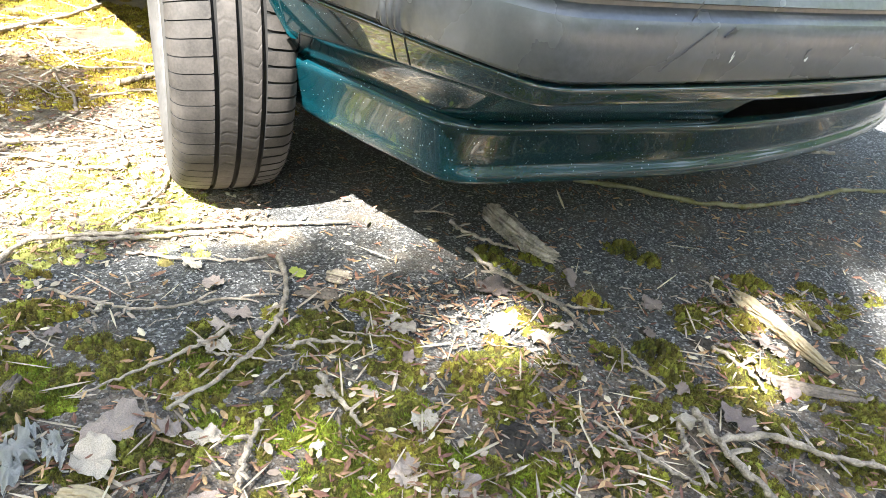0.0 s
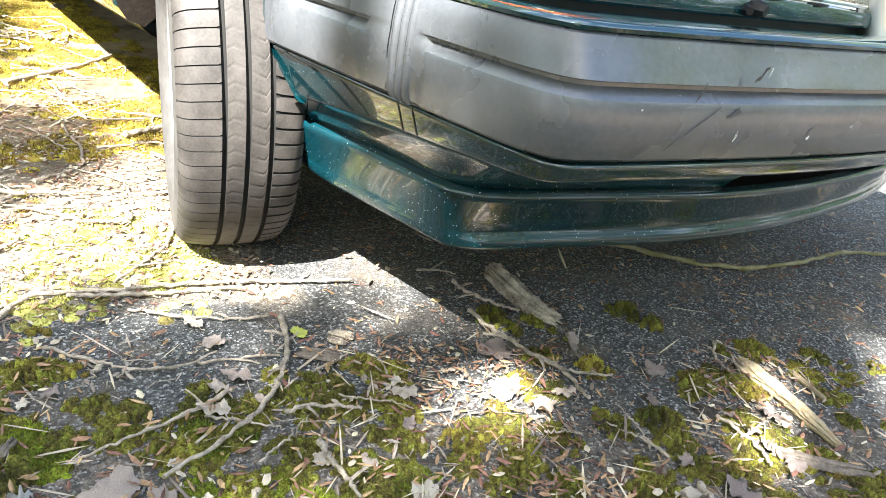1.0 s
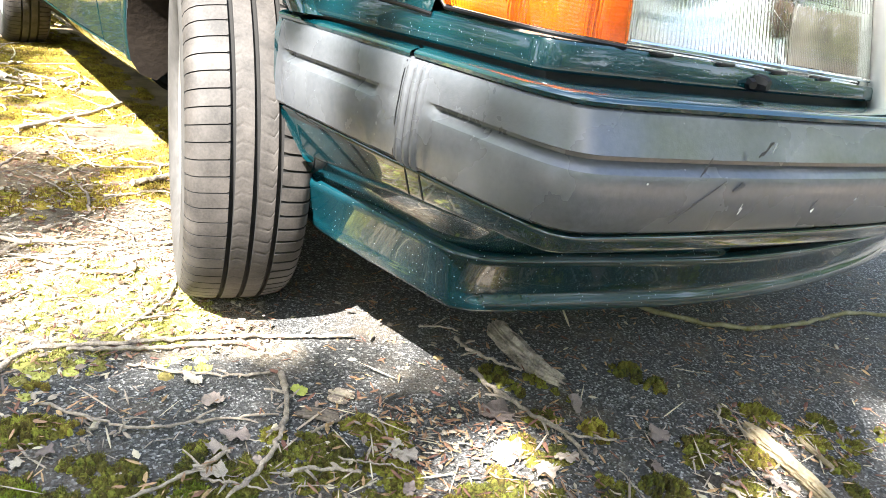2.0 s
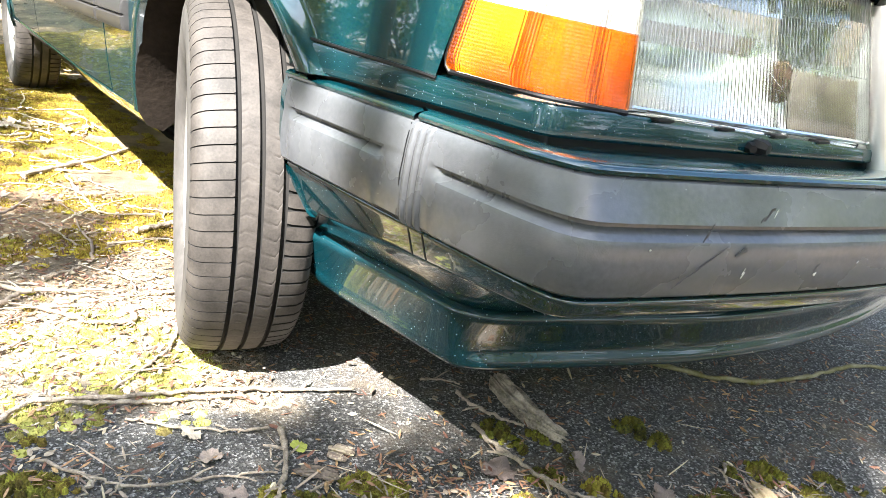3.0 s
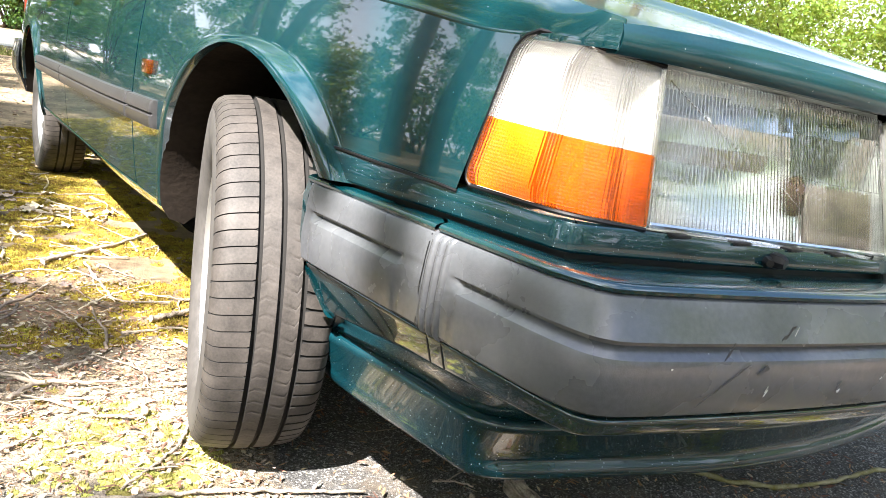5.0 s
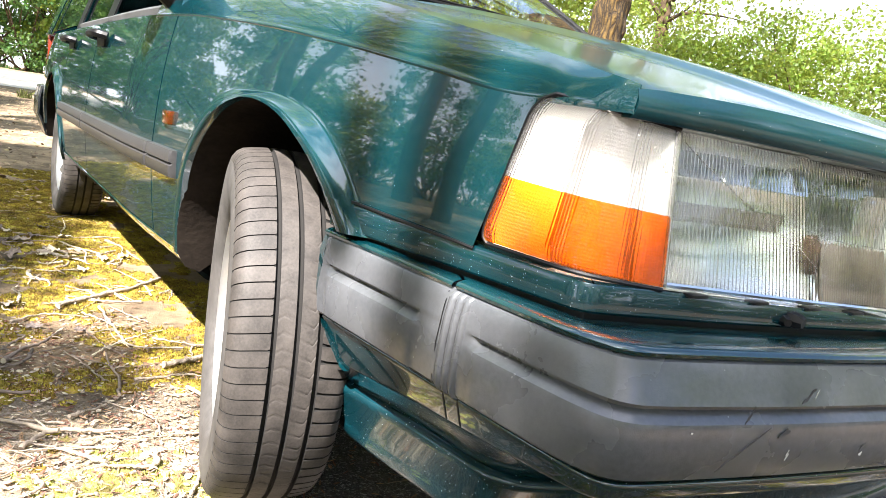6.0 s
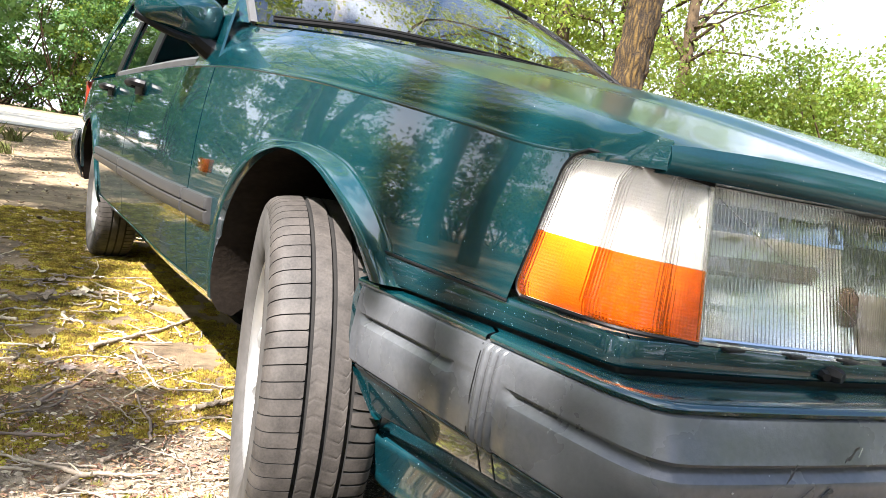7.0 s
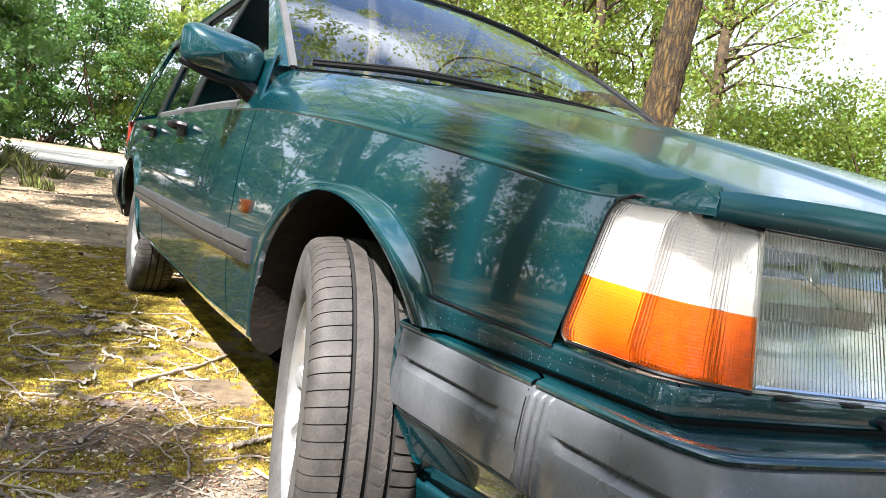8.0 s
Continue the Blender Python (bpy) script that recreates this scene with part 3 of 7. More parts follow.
def strip(y0, y1, z0, z1, proud, n=14):
    rows = []
    shape = ((z0, -0.004), (z0 + 0.002, proud * 0.8), (z0 + 0.012, proud), ((z0 + z1) / 2 - 0.004, proud), ((z0 + z1) / 2, proud * 0.6), ((z0 + z1) / 2 + 0.004, proud), (z1 - 0.012, proud), (z1 - 0.002, proud * 0.8), (z1, -0.004))
    for y, f in [(y0, 0.0), (y0 + 0.001, 0.75)] + [(y, 1.0) for y in np.linspace(y0 + 0.004, y1 - 0.004, n)] + [(y1 - 0.001, 0.75), (y1, 0.0)]:
        rows.append([(side_x(y, z) - (p * f if p > 0 else p) + (0.004 if f == 0.0 else 0.0), y, z) for z, p in shape])
    return sheet(rows)


both_sides("rubbing_strip", strip(1.275, 1.465, 0.502, 0.563, 0.016), STRIP, car, "grey plastic rubbing strip")


def door(name, y0, y1, z0=0.355):
    ys = np.linspace(y0, y1, 16)
    rows = []
    for y in ys:
        zt = crease_z(y)
        zs = [z0 + (zt - z0) * t for t in np.linspace(0, 1, 14)]
        row = [(side_x(y, z), y, z) for z in zs]
        row.append((row[-1][0] + 0.012, y, zt + 0.006))
        row.append((row[-1][0] + 0.012, y, zt + 0.008))
        rows.append(row)
    body = both_sides(name, thick(rows, -0.02), PAINT, car)
    both_sides("rubbing_strip", strip(y0 + 0.001, y1 - 0.003, 0.502, 0.563, 0.016), STRIP, body, "grey plastic rubbing strip")
    hy = y1 - 0.14
    handle = joined(tube_data(smooth_curve([(0.018, hy - 0.085, 0.822), (-0.012, hy - 0.07, 0.826), (-0.018, hy, 0.828), (-0.012, hy + 0.07, 0.826), (0.018, hy + 0.085, 0.822)], 18), [0.013], 8),
                    box_data(0.010, 0.016, hy - 0.075, hy + 0.075, 0.790, 0.828, 0.002))
    both_sides("door_handle", handle, BLACK, body, "black plastic pull handle")
    rows = [[(side_x(y, crease_z(y)) + dx, y, crease_z(y) + dz) for dx, dz in ((0.016, 0.008), (0.014, 0.022), (0.022, 0.030), (0.036, 0.030))] for y in np.linspace(y0 + (0.12 if y0 < 2 else 0), y1, 8)]
    both_sides("window_seal", sheet(rows), TRIM_GREY, body, "grey rubber window seal")
    return body


door("front_door", 1.476, 2.50)
door("rear_door", 2.508, 3.265)

for gy in (1.472, 2.504, 3.268):
    rows = [[(side_x(gy, z) + 0.011, yy, z) for z in np.linspace(0.36, crease_z(gy) - 0.004, 9)] for yy in (gy - 0.009, gy + 0.009)]
    both_sides("door_gap", sheet(rows), BLACK, car)

QUARTER_OUT = [(0.0, 3.272, 0.30), (0.10, 3.272, 0.6), (0.24, 3.272, 0.876), (0.5, 3.7, 0.88), (0.80, 4.78, 0.884), (0.92, 4.80, 0.6), (1.0, 4.72, 0.45)]
both_sides("quarter_panel", arch_panel(3.65, 0.32, 0.365, -2, 165, QUARTER_OUT, 0.018), PAINT, car)
rows = []
for i in range(31):
    a = radians(4 + 172 * i / 30)
    y, z = 3.65 - 0.365 * math.cos(a), max(0.16, 0.32 + 0.365 * math.sin(a))
    rows.append([(side_x(y, max(z, 0.3)) + dx, y, z) for dx in (0.0, 0.15, 0.35)] + [(0.42, 3.65, 0.34)])
both_sides("wheel_liner", sheet(rows), LINER, car, "dark rear wheel arch liner")

# sill below the doors
rows = []
for y in np.linspace(1.262, 3.285, 30):
    rows.append([(side_x(y, z) + d, y, z) for z, d in ((0.353, 0.006), (0.348, -0.001), (0.336, 0.004), (0.312, 0.020), (0.290, 0.038), (0.279, 0.056), (0.278, 0.070), (0.284, 0.14))])
both_sides("sill", sheet(rows), PAINT_SPECKLED_SHADED, car, "dusty painted sill, its paint darkened for shade")


# hood with a raised middle
def hood_z(x, y):
    half = MID - hood_x(y)
    s = min(1.0, abs(x - MID) / half)
    c, e = hood_cz(y), hood_ez(y)
    ridge = 0.30 + 0.10 * (y / 1.5)
    k = min(1.0, max(0.0, (abs(x - MID) - ridge) / 0.05))
    return c - (c - e - 0.010) * s ** 2.4 - 0.010 * (k * k * (3 - 2 * k))


def build_hood():
    rows = []
    for i in range(65):
        f = i / 64
        col = []
        x0 = 0.1690 + (1.5810 - 0.1690) * f
        yf = nose_y(x0 if x0 < MID else 2 * MID - x0)
        yr = 1.50 - 0.09 * (1 - ((x0 - MID) / 0.7) ** 2)
        zt = hood_z(x0, yf)
        zl = 0.7275 - 0.006 * min(1.0, (min(x0, 2 * MID - x0) - 0.17) / 0.35)
        for dy, h in ((0.014, 0.0), (0.002, 0.0), (-0.001, 0.10), (-0.004, 0.35), (-0.004, 0.62), (-0.002, 0.84), (-0.0005, 0.95)):
            col.append((x0, yf + dy, zl + (zt - 0.004 - zl) * h))
        for j in range(30):
            y = yf + (yr - yf) * j / 29
            side = hood_x(y) + 0.0060
            x = side + (2 * MID - 2 * side) * f
            z = hood_z(x, y)
            z -= 0.002 * max(0, 1 - j / 2.0) ** 2
            edge = min(f, 1 - f)
            col.append((x, y, z - (0.003 if edge < 0.001 else 0.0)))
        rows.append(col)
    return thick(rows, 0.004)


add_part("hood", mesh_of("hood", *build_hood(), PAINT_FILM), car, "long glossy teal-green bonnet with raised middle")
add_part("cowl", mesh_of("cowl", *sheet([[(x, 1.40 + 0.09 * ((x - MID) / 0.7) ** 2 + dy, 0.985 - 0.03 * ((x - MID) / 0.7) ** 2 + dz) for dy, dz in ((-0.1, -0.06), (0.02, -0.03), (0.16, 0.02))] for x in np.linspace(0.14, 1.61, 24)]), BLACK), car, "black windscreen scuttle")


# glass house
def screen(u, v):
    """A point of the windscreen: u across -1 to 1, v from the bottom to the top."""
    xb, xt = MID + 0.745 * u, MID + 0.632 * u
    b = Vector((xb, 1.50 - 0.10 * (1 - u * u), 0.978 + 0.040 * (1 - u * u)))
    t = Vector((xt, 2.25 - 0.04 * (1 - u * u), 1.395 + 0.052 * (1 - u * u)))
    p = b.lerp(t, v)
    p.z += 0.018 * math.sin(math.pi * v)
    return p


rows = [[screen(u, v) for v in np.linspace(0.0, 1.0, 14)] for u in np.linspace(-1, 1, 30)]
ws = add_part("windscreen", mesh_of("windscreen", *thick(rows, 0.005), GLASS), car, "laminated windscreen reflecting sky and branches")
ws.visible_shadow = False
edge = [screen(-1, v) for v in np.linspace(0, 1, 14)]
rows = [[p + Vector(o) for o in ((0.004, -0.006, 0.004), (-0.006, -0.002, 0.004), (-0.010, 0.004, 0.004), (-0.012, 0.014, 0.0))] for p in edge]
both_sides("screen_trim", sheet(rows), TRIM_GREY, car, "bright windscreen trim")
seal_line = [screen(u, 1.0) for u in np.linspace(-1, 1, 30)] + [screen(1, v) for v in np.linspace(1, 0, 14)[1:]]
add_part("screen_seal", mesh_of("screen_seal", *tube_data([(p.x, p.y - 0.004, p.z + 0.004) for p in seal_line], [0.008], 8), BLACK), car, "black rubber windscreen seal")


def side_pt(y, v):
    """A point of the side of the cabin, v from the belt line to the roof rail."""
    zb = crease_z(y) + 0.008
    return Vector((0.058 + 0.012 * math.sin(math.pi * v) * -1 + 0.180 * v, y, zb + (1.392 - zb) * v))


rows = []
for p, v in zip(edge, np.linspace(0, 1, 14)):
    q = side_pt(p.y + 0.06, max(0.0, (p.z - 0.88) / 0.512))
    q = Vector((max(q.x - 0.004, p.x - 0.06), q.y, p.z - 0.01))
    rows.append([p + Vector((-0.012, 0.012, 0.0)), p.lerp(q, 0.4) + Vector((-0.012, -0.004, 0.004)), q, q + Vector((0.02, 0.02, -0.005))])
both_sides("windscreen_pillar", sheet(rows), PAINT, car)


def cabin_patch(b0, b1, t0, t1, v0, v1, off, t=0.006, n=8):
    rows = []
    for i in range(n + 1):
        f = i / n
        rows.append([side_pt((b0 + (b1 - b0) * f) * (1 - v) + (t0 + (t1 - t0) * f) * v, v) + Vector((off, 0, 0)) for v in np.linspace(v0, v1, 7)])
    return thick(rows, t)


both_sides("mirror_corner", cabin_patch(1.49, 1.66, 1.66, 1.68, 0.0, 0.30, -0.004), PAINT, car)
both_sides("rear_door_window", cabin_patch(2.60, 3.21, 2.50, 3.20, 0.04, 0.93, 0.010), GLASS, car, "dark rear door window")
both_sides("cargo_window", cabin_patch(3.36, 4.50, 3.34, 4.30, 0.04, 0.93, 0.010), GLASS, car, "dark cargo bay window")
for name, args, m in (("door_pillar", (2.44, 2.58, 2.40, 2.48, 0.0, 1.0, -0.002), BLACK), ("rear_pillar", (3.22, 3.35, 3.21, 3.33, 0.0, 1.0, -0.002), BLACK),
                      ("tail_pillar", (4.50, 4.74, 4.30, 4.56, 0.0, 1.0, -0.004), PAINT), ("window_frame", (1.66, 4.5, 2.26, 4.3, 0.92, 1.0, -0.004), BLACK)):
    both_sides(name, cabin_patch(*args), m, car)
# roof
rows = []
for u in np.linspace(-1, 1, 31):
    x = MID + 0.642 * u
    rows.append([(x, (2.25 - 0.04 * (1 - u * u)) + (4.62 - 2.23) * v, 1.395 + 0.052 * (1 - u * u) + 0.022 * math.sin(math.pi * min(1, v * 1.6) * 0.5)) for v in np.linspace(0, 1, 20)])
add_part("roof", mesh_of("roof", *thick(rows, 0.03), PAINT), car)
# tail
rows = [[(MID + w * u, y, z) for u in np.linspace(-1, 1, 9)] for y, z, w in ((4.62, 1.402, 0.635), (4.70, 1.15, 0.70), (4.79, 0.88, 0.80), (4.82, 0.55, 0.80), (4.78, 0.30, 0.78))]
add_part("tailgate", mesh_of("tailgate", *sheet(rows), PAINT), car)
both_sides("tail_light", box_data(0.062, 0.12, 4.73, 4.815, 0.62, 0.90, 0.01), LENS_RED, car, "dark red tail light")
rows = [[p for p in ((0.012 + d, 4.42, z), (0.012 + d, 4.70, z), (0.04 + d, 4.86, z), (0.25, 4.92 - d, z), (MID, 4.94 - d, z), (1.5, 4.92 - d, z), (1.71 - d, 4.86, z), (1.738 - d, 4.70, z), (1.738 - d, 4.42, z))] for z, d in ((0.60, 0.05), (0.59, 0.01), (0.53, 0.0), (0.44, 0.0), (0.40, 0.02), (0.32, 0.05))]
add_part("rear_bumper", mesh_of("rear_bumper", *thick(rows, 0.01), PLASTIC), car, "grey plastic rear bumper")
# floor and bulkhead keep light from passing through the body
add_part("underbody", mesh_of("underbody", *joined(box_data(0.20, 1.55, 1.30, 3.25, 0.24, 0.34, 0.02), box_data(0.45, 1.30, 0.32, 1.32, 0.22, 0.70, 0.03), box_data(0.42, 1.33, 3.25, 4.75, 0.26, 0.50, 0.02)), BLACK), car, "black underbody")
add_part("bulkhead", mesh_of("bulkhead", *joined(box_data(0.12, 1.63, 1.34, 1.40, 0.3, 0.93), box_data(0.16, 1.59, 1.42, 1.75, 0.72, 0.955, 0.04)), CABIN), car, "dark dashboard")


def build_seat(x, y):
    seat = joined(box_data(x - 0.24, x + 0.24, y - 0.25, y + 0.25, 0.42, 0.58, 0.05), box_data(x - 0.23, x + 0.23, y + 0.18, y + 0.34, 0.5, 1.02, 0.05), box_data(x - 0.12, x + 0.12, y + 0.24, y + 0.33, 1.04, 1.22, 0.03))
    add_part("seat", mesh_of("seat", *seat, SEAT), car, "brown cloth seat with headrest")


for sx, sy in ((0.52, 2.2), (1.23, 2.2), (0.52, 3.05), (1.23, 3.05)):
    build_seat(sx, sy)

# door mirror
def build_mirror():
    rows = []
    for v in np.linspace(0, 1, 15):
        r = math.sin(math.pi * min(1.0, v * 0.72)) ** 0.55
        y = 1.535 + 0.115 * v
        row = []
        for k in range(28):
            a = 2 * math.pi * k / 28
            c, s = math.cos(a), math.sin(a)
            sx = math.copysign(abs(c) ** 0.45, c)
            sz = math.copysign(abs(s) ** 0.5, s)
            row.append((-0.036 + 0.106 * r * sx + 0.02 * v, y, 0.982 + 0.060 * r * sz - 0.014 * sx * r))
        rows.append(row)
    return sheet(rows, closed_v=True)


house = both_sides("wing_mirror", build_mirror(), PAINT, car, "rounded teal-green door mirror housing")
both_sides("mirror_base", joined(tube_data(smooth_curve([(0.000, 1.60, 0.935), (0.035, 1.60, 0.915), (0.075, 1.60, 0.895)], 8), [0.022, 0.026, 0.034], 10)), BLACK, house, "black mirror foot")
both_sides("mirror_lip", joined(tube_data(smooth_curve([(-0.125, 1.60, 0.952), (-0.05, 1.585, 0.925), (0.03, 1.59, 0.915)], 12), [0.010], 8)), BLACK, house, "black lower edge")
rows = [[(-0.03 + 0.08 * cx, 1.652, 0.985 + 0.045 * cz) for cx in (-1, 1)] for cz in (-1, 1)]
both_sides("mirror_glass", sheet(rows), REFLECTOR, house)

# wipers
def build_wiper(pts, blade):
    arm = add_part("wiper", mesh_of("wiper", *tube_data(smooth_curve(pts, 16), [0.013, 0.009], 8), WIPER), car, "black wiper arm")
    rows = [[(p[0] + o, p[1] - 0.004 * s, p[2] + s * 0.010) for s, o in ((-1, 0), (1, 0))] for p in smooth_curve(blade, 20) for o in (0,)]
    add_part("blade", mesh_of("blade", *joined(tube_data(smooth_curve(blade, 20), [0.006, 0.008, 0.005], 8), tube_data(smooth_curve([(x, y + 0.004, z + 0.009) for x, y, z in blade], 20), [0.003, 0.007, 0.003], 8)), WIPER), arm, "black rubber wiper blade")


def on_screen(u, v, lift=0.012):
    p = screen(u, v)
    return (p.x, p.y - lift, p.z + lift)


build_wiper([(1.05, 1.40, 1.005), (0.80, 1.40, 1.028), (0.55, 1.44, 1.028)], [on_screen(-0.95, 0.0), on_screen(-0.6, 0.008), on_screen(-0.05, 0.0)])
build_wiper([(1.52, 1.45, 0.985), (1.25, 1.42, 1.02), (1.05, 1.42, 1.03)], [on_screen(-0.10, 0.012), on_screen(0.3, 0.012), on_screen(0.62, 0.0)])

# ---- nose: bumper, valance, spoiler ----
def full_path(right, n, c):
    """A plan line from the right end round the nose to the left end, with outward normals. Half of the points of a side lie before the corner right[c]."""
    dense = smooth_curve(right, 1500)
    run = np.concatenate([[0], np.cumsum(np.linalg.norm(np.diff(dense, axis=0), axis=1))])
    sc = run[np.argmin(np.linalg.norm(dense - np.array(right[c]), axis=1))]
    k = n // 2
    s = np.concatenate([np.linspace(0, 1, k, endpoint=False) * sc, sc + (run[-1] - sc) * np.linspace(0, 1, n - k) ** 1.25])
    half = np.stack([np.interp(s, run, dense[:, i]) for i in (0, 1)], 1)
    whole = np.concatenate([half, [(2 * MID - x, y) for x, y in half[-2::-1]]])
    d = np.concatenate([[whole[1] - whole[0]], whole[2:] - whole[:-2], [whole[-1] - whole[-2]]])
    d /= np.linalg.norm(d, axis=1, keepdims=True)
    return whole, np.stack([d[:, 1], -d[:, 0]], 1)


def along(path, profile):
    """Rows of points along the path: profile gives (inwards, height) for a place of the path."""
    pts, nrm = path
    return [[(p[0] - q[0] * d, p[1] - q[1] * d, z) for d, z in profile(p[0], p[1])] for p, q in zip(pts, nrm)]


NOSE_N = 150
BUMPER = full_path([(0.064, 0.630), (0.073, 0.50), (0.0825, 0.35), (0.0905, 0.23), (0.0965, 0.165), (0.1005, 0.138), (0.1080, 0.114), (0.1235, 0.097), (0.148, 0.0875), (0.20, 0.0745), (0.30, 0.0525), (0.42, 0.030), (0.56, 0.010), (0.72, -0.003), (0.875, -0.008)], NOSE_N, 6)
SPLIT = 0.340


def groove_at(x, y):
    """1 where the moulded groove runs, 0 at its closed ends."""
    if 0.2 < x < 1.55:
        return 1.0
    return float(np.interp(y, (0.0, 0.279, 0.287, 0.384, 0.392, 0.588, 0.598), (1, 1, 0, 0, 1, 1, 0)))


def front_share(y):
    """0 on the bumper's sides, 1 on its front."""
    return float(np.interp(y, (0.095, 0.17), (1.0, 0.0)))


def grey_profile(x, y):
    g = groove_at(x, y)
    f = front_share(y)
    up, low = 0.013 * f, 0.005 * f
    prof = ((0.030 + up, 0.5225), (0.0115 + up, 0.5215), (0.0072 + up, 0.5192), (0.0052 + up, 0.5140), (0.0040 + 0.62 * up, 0.502), (0.0022 + 0.20 * up, 0.489), (0.0018 + 0.06 * up, 0.4848), (0.0022 + 0.0078 * g, 0.4826), (0.0020 + 0.0080 * g, 0.4790), (0.0010 + 0.0010 * g, 0.4722),
            (0.0006 - 0.0022 * g, 0.4692), (0.0004 - 0.0034 * g, 0.4645), (-0.0002 - 0.0034 * g, 0.445), (0.0008 - 0.0026 * g + 0.4 * low, 0.424), (0.0030 - 0.002 * g + 0.8 * low, 0.4135), (0.0070 + low, 0.4092), (0.016 + low, 0.4075), (0.030 + low, 0.4075))
    e = 0.007 if (x < 0.2 or x > 1.55) and y > 0.619 else 0.0
    return [(d + e, z) for d, z in prof]


rows = along(BUMPER, grey_profile)
right = [r for r in rows if r[5][1] > SPLIT and r[5][0] < MID]
left = [r for r in rows if r[5][1] > SPLIT and r[5][0] > MID]
mid = rows[len(right):len(rows) - len(left)]
right.append(mid[0])
left.insert(0, mid[-1])
bumper = add_part("front_bumper", mesh_of("front_bumper", *sheet(mid), PLASTIC, 28), car, "faded grey plastic front bumper with moulded grooves and scuffs")
for r in (right, left):
    add_part("bumper_end", mesh_of("bumper_end", *sheet(r), PLASTIC, 28), bumper, "grey plastic bumper end cap")


def path_x(y):
    """The plan line of the bumper's side."""
    return float(np.interp(y, [b[1] for b in BUMPER[0][NOSE_N // 2 - 8::-1]], [b[0] for b in BUMPER[0][NOSE_N // 2 - 8::-1]]))


# moulded ribs at the joint
for k in range(3):
    y0 = 0.3055 + 0.0125 * k
    rr = []
    for yy, o in ((y0 - 0.0048, -0.0015), (y0 - 0.0040, 0.0020), (y0 - 0.0018, 0.0036), (y0 + 0.0018, 0.0036), (y0 + 0.0040, 0.0020), (y0 + 0.0048, -0.0015)):
        rr.append([(path_x(yy) + d * 0.98 - o, yy, z) for d, z in ((0.024, 0.5215), (0.011, 0.5205), (0.0068, 0.517), (0.005, 0.511), (0.0016, 0.49), (0.0, 0.46), (0.0, 0.43), (0.0022, 0.4135), (0.0065, 0.4085), (0.024, 0.4062))])
    both_sides("rib", sheet(rr), PLASTIC, bumper, smooth=40)
    both_sides("rib_groove", sheet([[(path_x(yy) - 0.0004 + d, yy, z) for d, z in ((0.0068, 0.517), (0.005, 0.511), (0.0016, 0.49), (0.0, 0.46), (0.0, 0.43), (0.0022, 0.4135))] for yy in (y0 + 0.0046, y0 + 0.0079)]), SCUFF, bumper)
both_sides("joint_gap", sheet([[(path_x(0.3425) - 0.0006 + d, yy, z) for d, z in ((0.012, 0.5215), (0.0070, 0.5178), (0.0036, 0.50), (0.0, 0.46), (0.0022, 0.4135), (0.0065, 0.4085))] for yy in (0.3410, 0.3428)]), BLACK, bumper)

# scrapes and chips on the grey plastic
rng_chip = np.random.default_rng(21)


def scuff(x, z, length, width, slope, material, label):
    """A thin scrape on the bumper's front face."""
    i = min(range(len(BUMPER[0])), key=lambda n: (BUMPER[0][n][0] - x) ** 2 + (0 if BUMPER[0][n][1] < 0.2 else 1))
    p, q = BUMPER[0][i], BUMPER[1][i]
    t = np.array((-q[1], q[0]))
    n = 7
    top, low = [], []
    for k in range(n):
        u = (k / (n - 1) - 0.5) * length
        w = width * (0.25 + math.sin(math.pi * (k + 0.3) / n)) * rng_chip.uniform(0.6, 1.3)
        c = p + t * u + q * (0.0042 + 0.0006)
        zz = z + u * slope + rng_chip.normal(0, width * 0.3)
        top.append((c[0], c[1], zz + w / 2))
        low.append((c[0], c[1], zz - w / 2))
    v, f = thick([top, low], 0.0006)
    add_part("scuff", mesh_of("scuff", v, f, material), bumper, label)


for sx, sz, sl, sw, ss, m in ((0.305, 0.498, 0.014, 0.004, 1.2, SCUFF), (0.235, 0.478, 0.008, 0.004, 2.0, SCUFF), (0.25, 0.452, 0.040, 0.0012, 0.75, SCUFF), (0.285, 0.461, 0.014, 0.004, 0.6, SCUFF), (0.225, 0.432, 0.016, 0.0014, 0.8, SCUFF), (0.40, 0.443, 0.007, 0.002, 0.9, SCUFF),
                              (0.292, 0.437, 0.004, 0.0016, 1.6, CHIP), (0.297, 0.441, 0.003, 0.0012, 2.2, CHIP), (0.40, 0.436, 0.004, 0.0026, 0.4, CHIP), (0.317, 0.500, 0.003, 0.0018, 3.0, CHIP), (0.47, 0.447, 0.003, 0.001, 1.0, CHIP), (0.18, 0.463, 0.002, 0.0014, 0.0, CHIP)):
    scuff(sx, sz, sl, sw, ss, m, "dark scrape" if m is SCUFF else "pale chip")


# painted trim below the lamps runs parallel to the bumper, further in
TRIM = full_path([(0.0690, 0.615), (0.0855, 0.52), (0.1020, 0.42), (0.1180, 0.33), (0.130, 0.255), (0.1355, 0.218), (0.1385, 0.204), (0.1465, 0.1925), (0.162, 0.1855), (0.20, 0.174), (0.30, 0.147), (0.396, 0.125), (0.6, 0.090), (0.875, 0.07)], NOSE_N, 7)


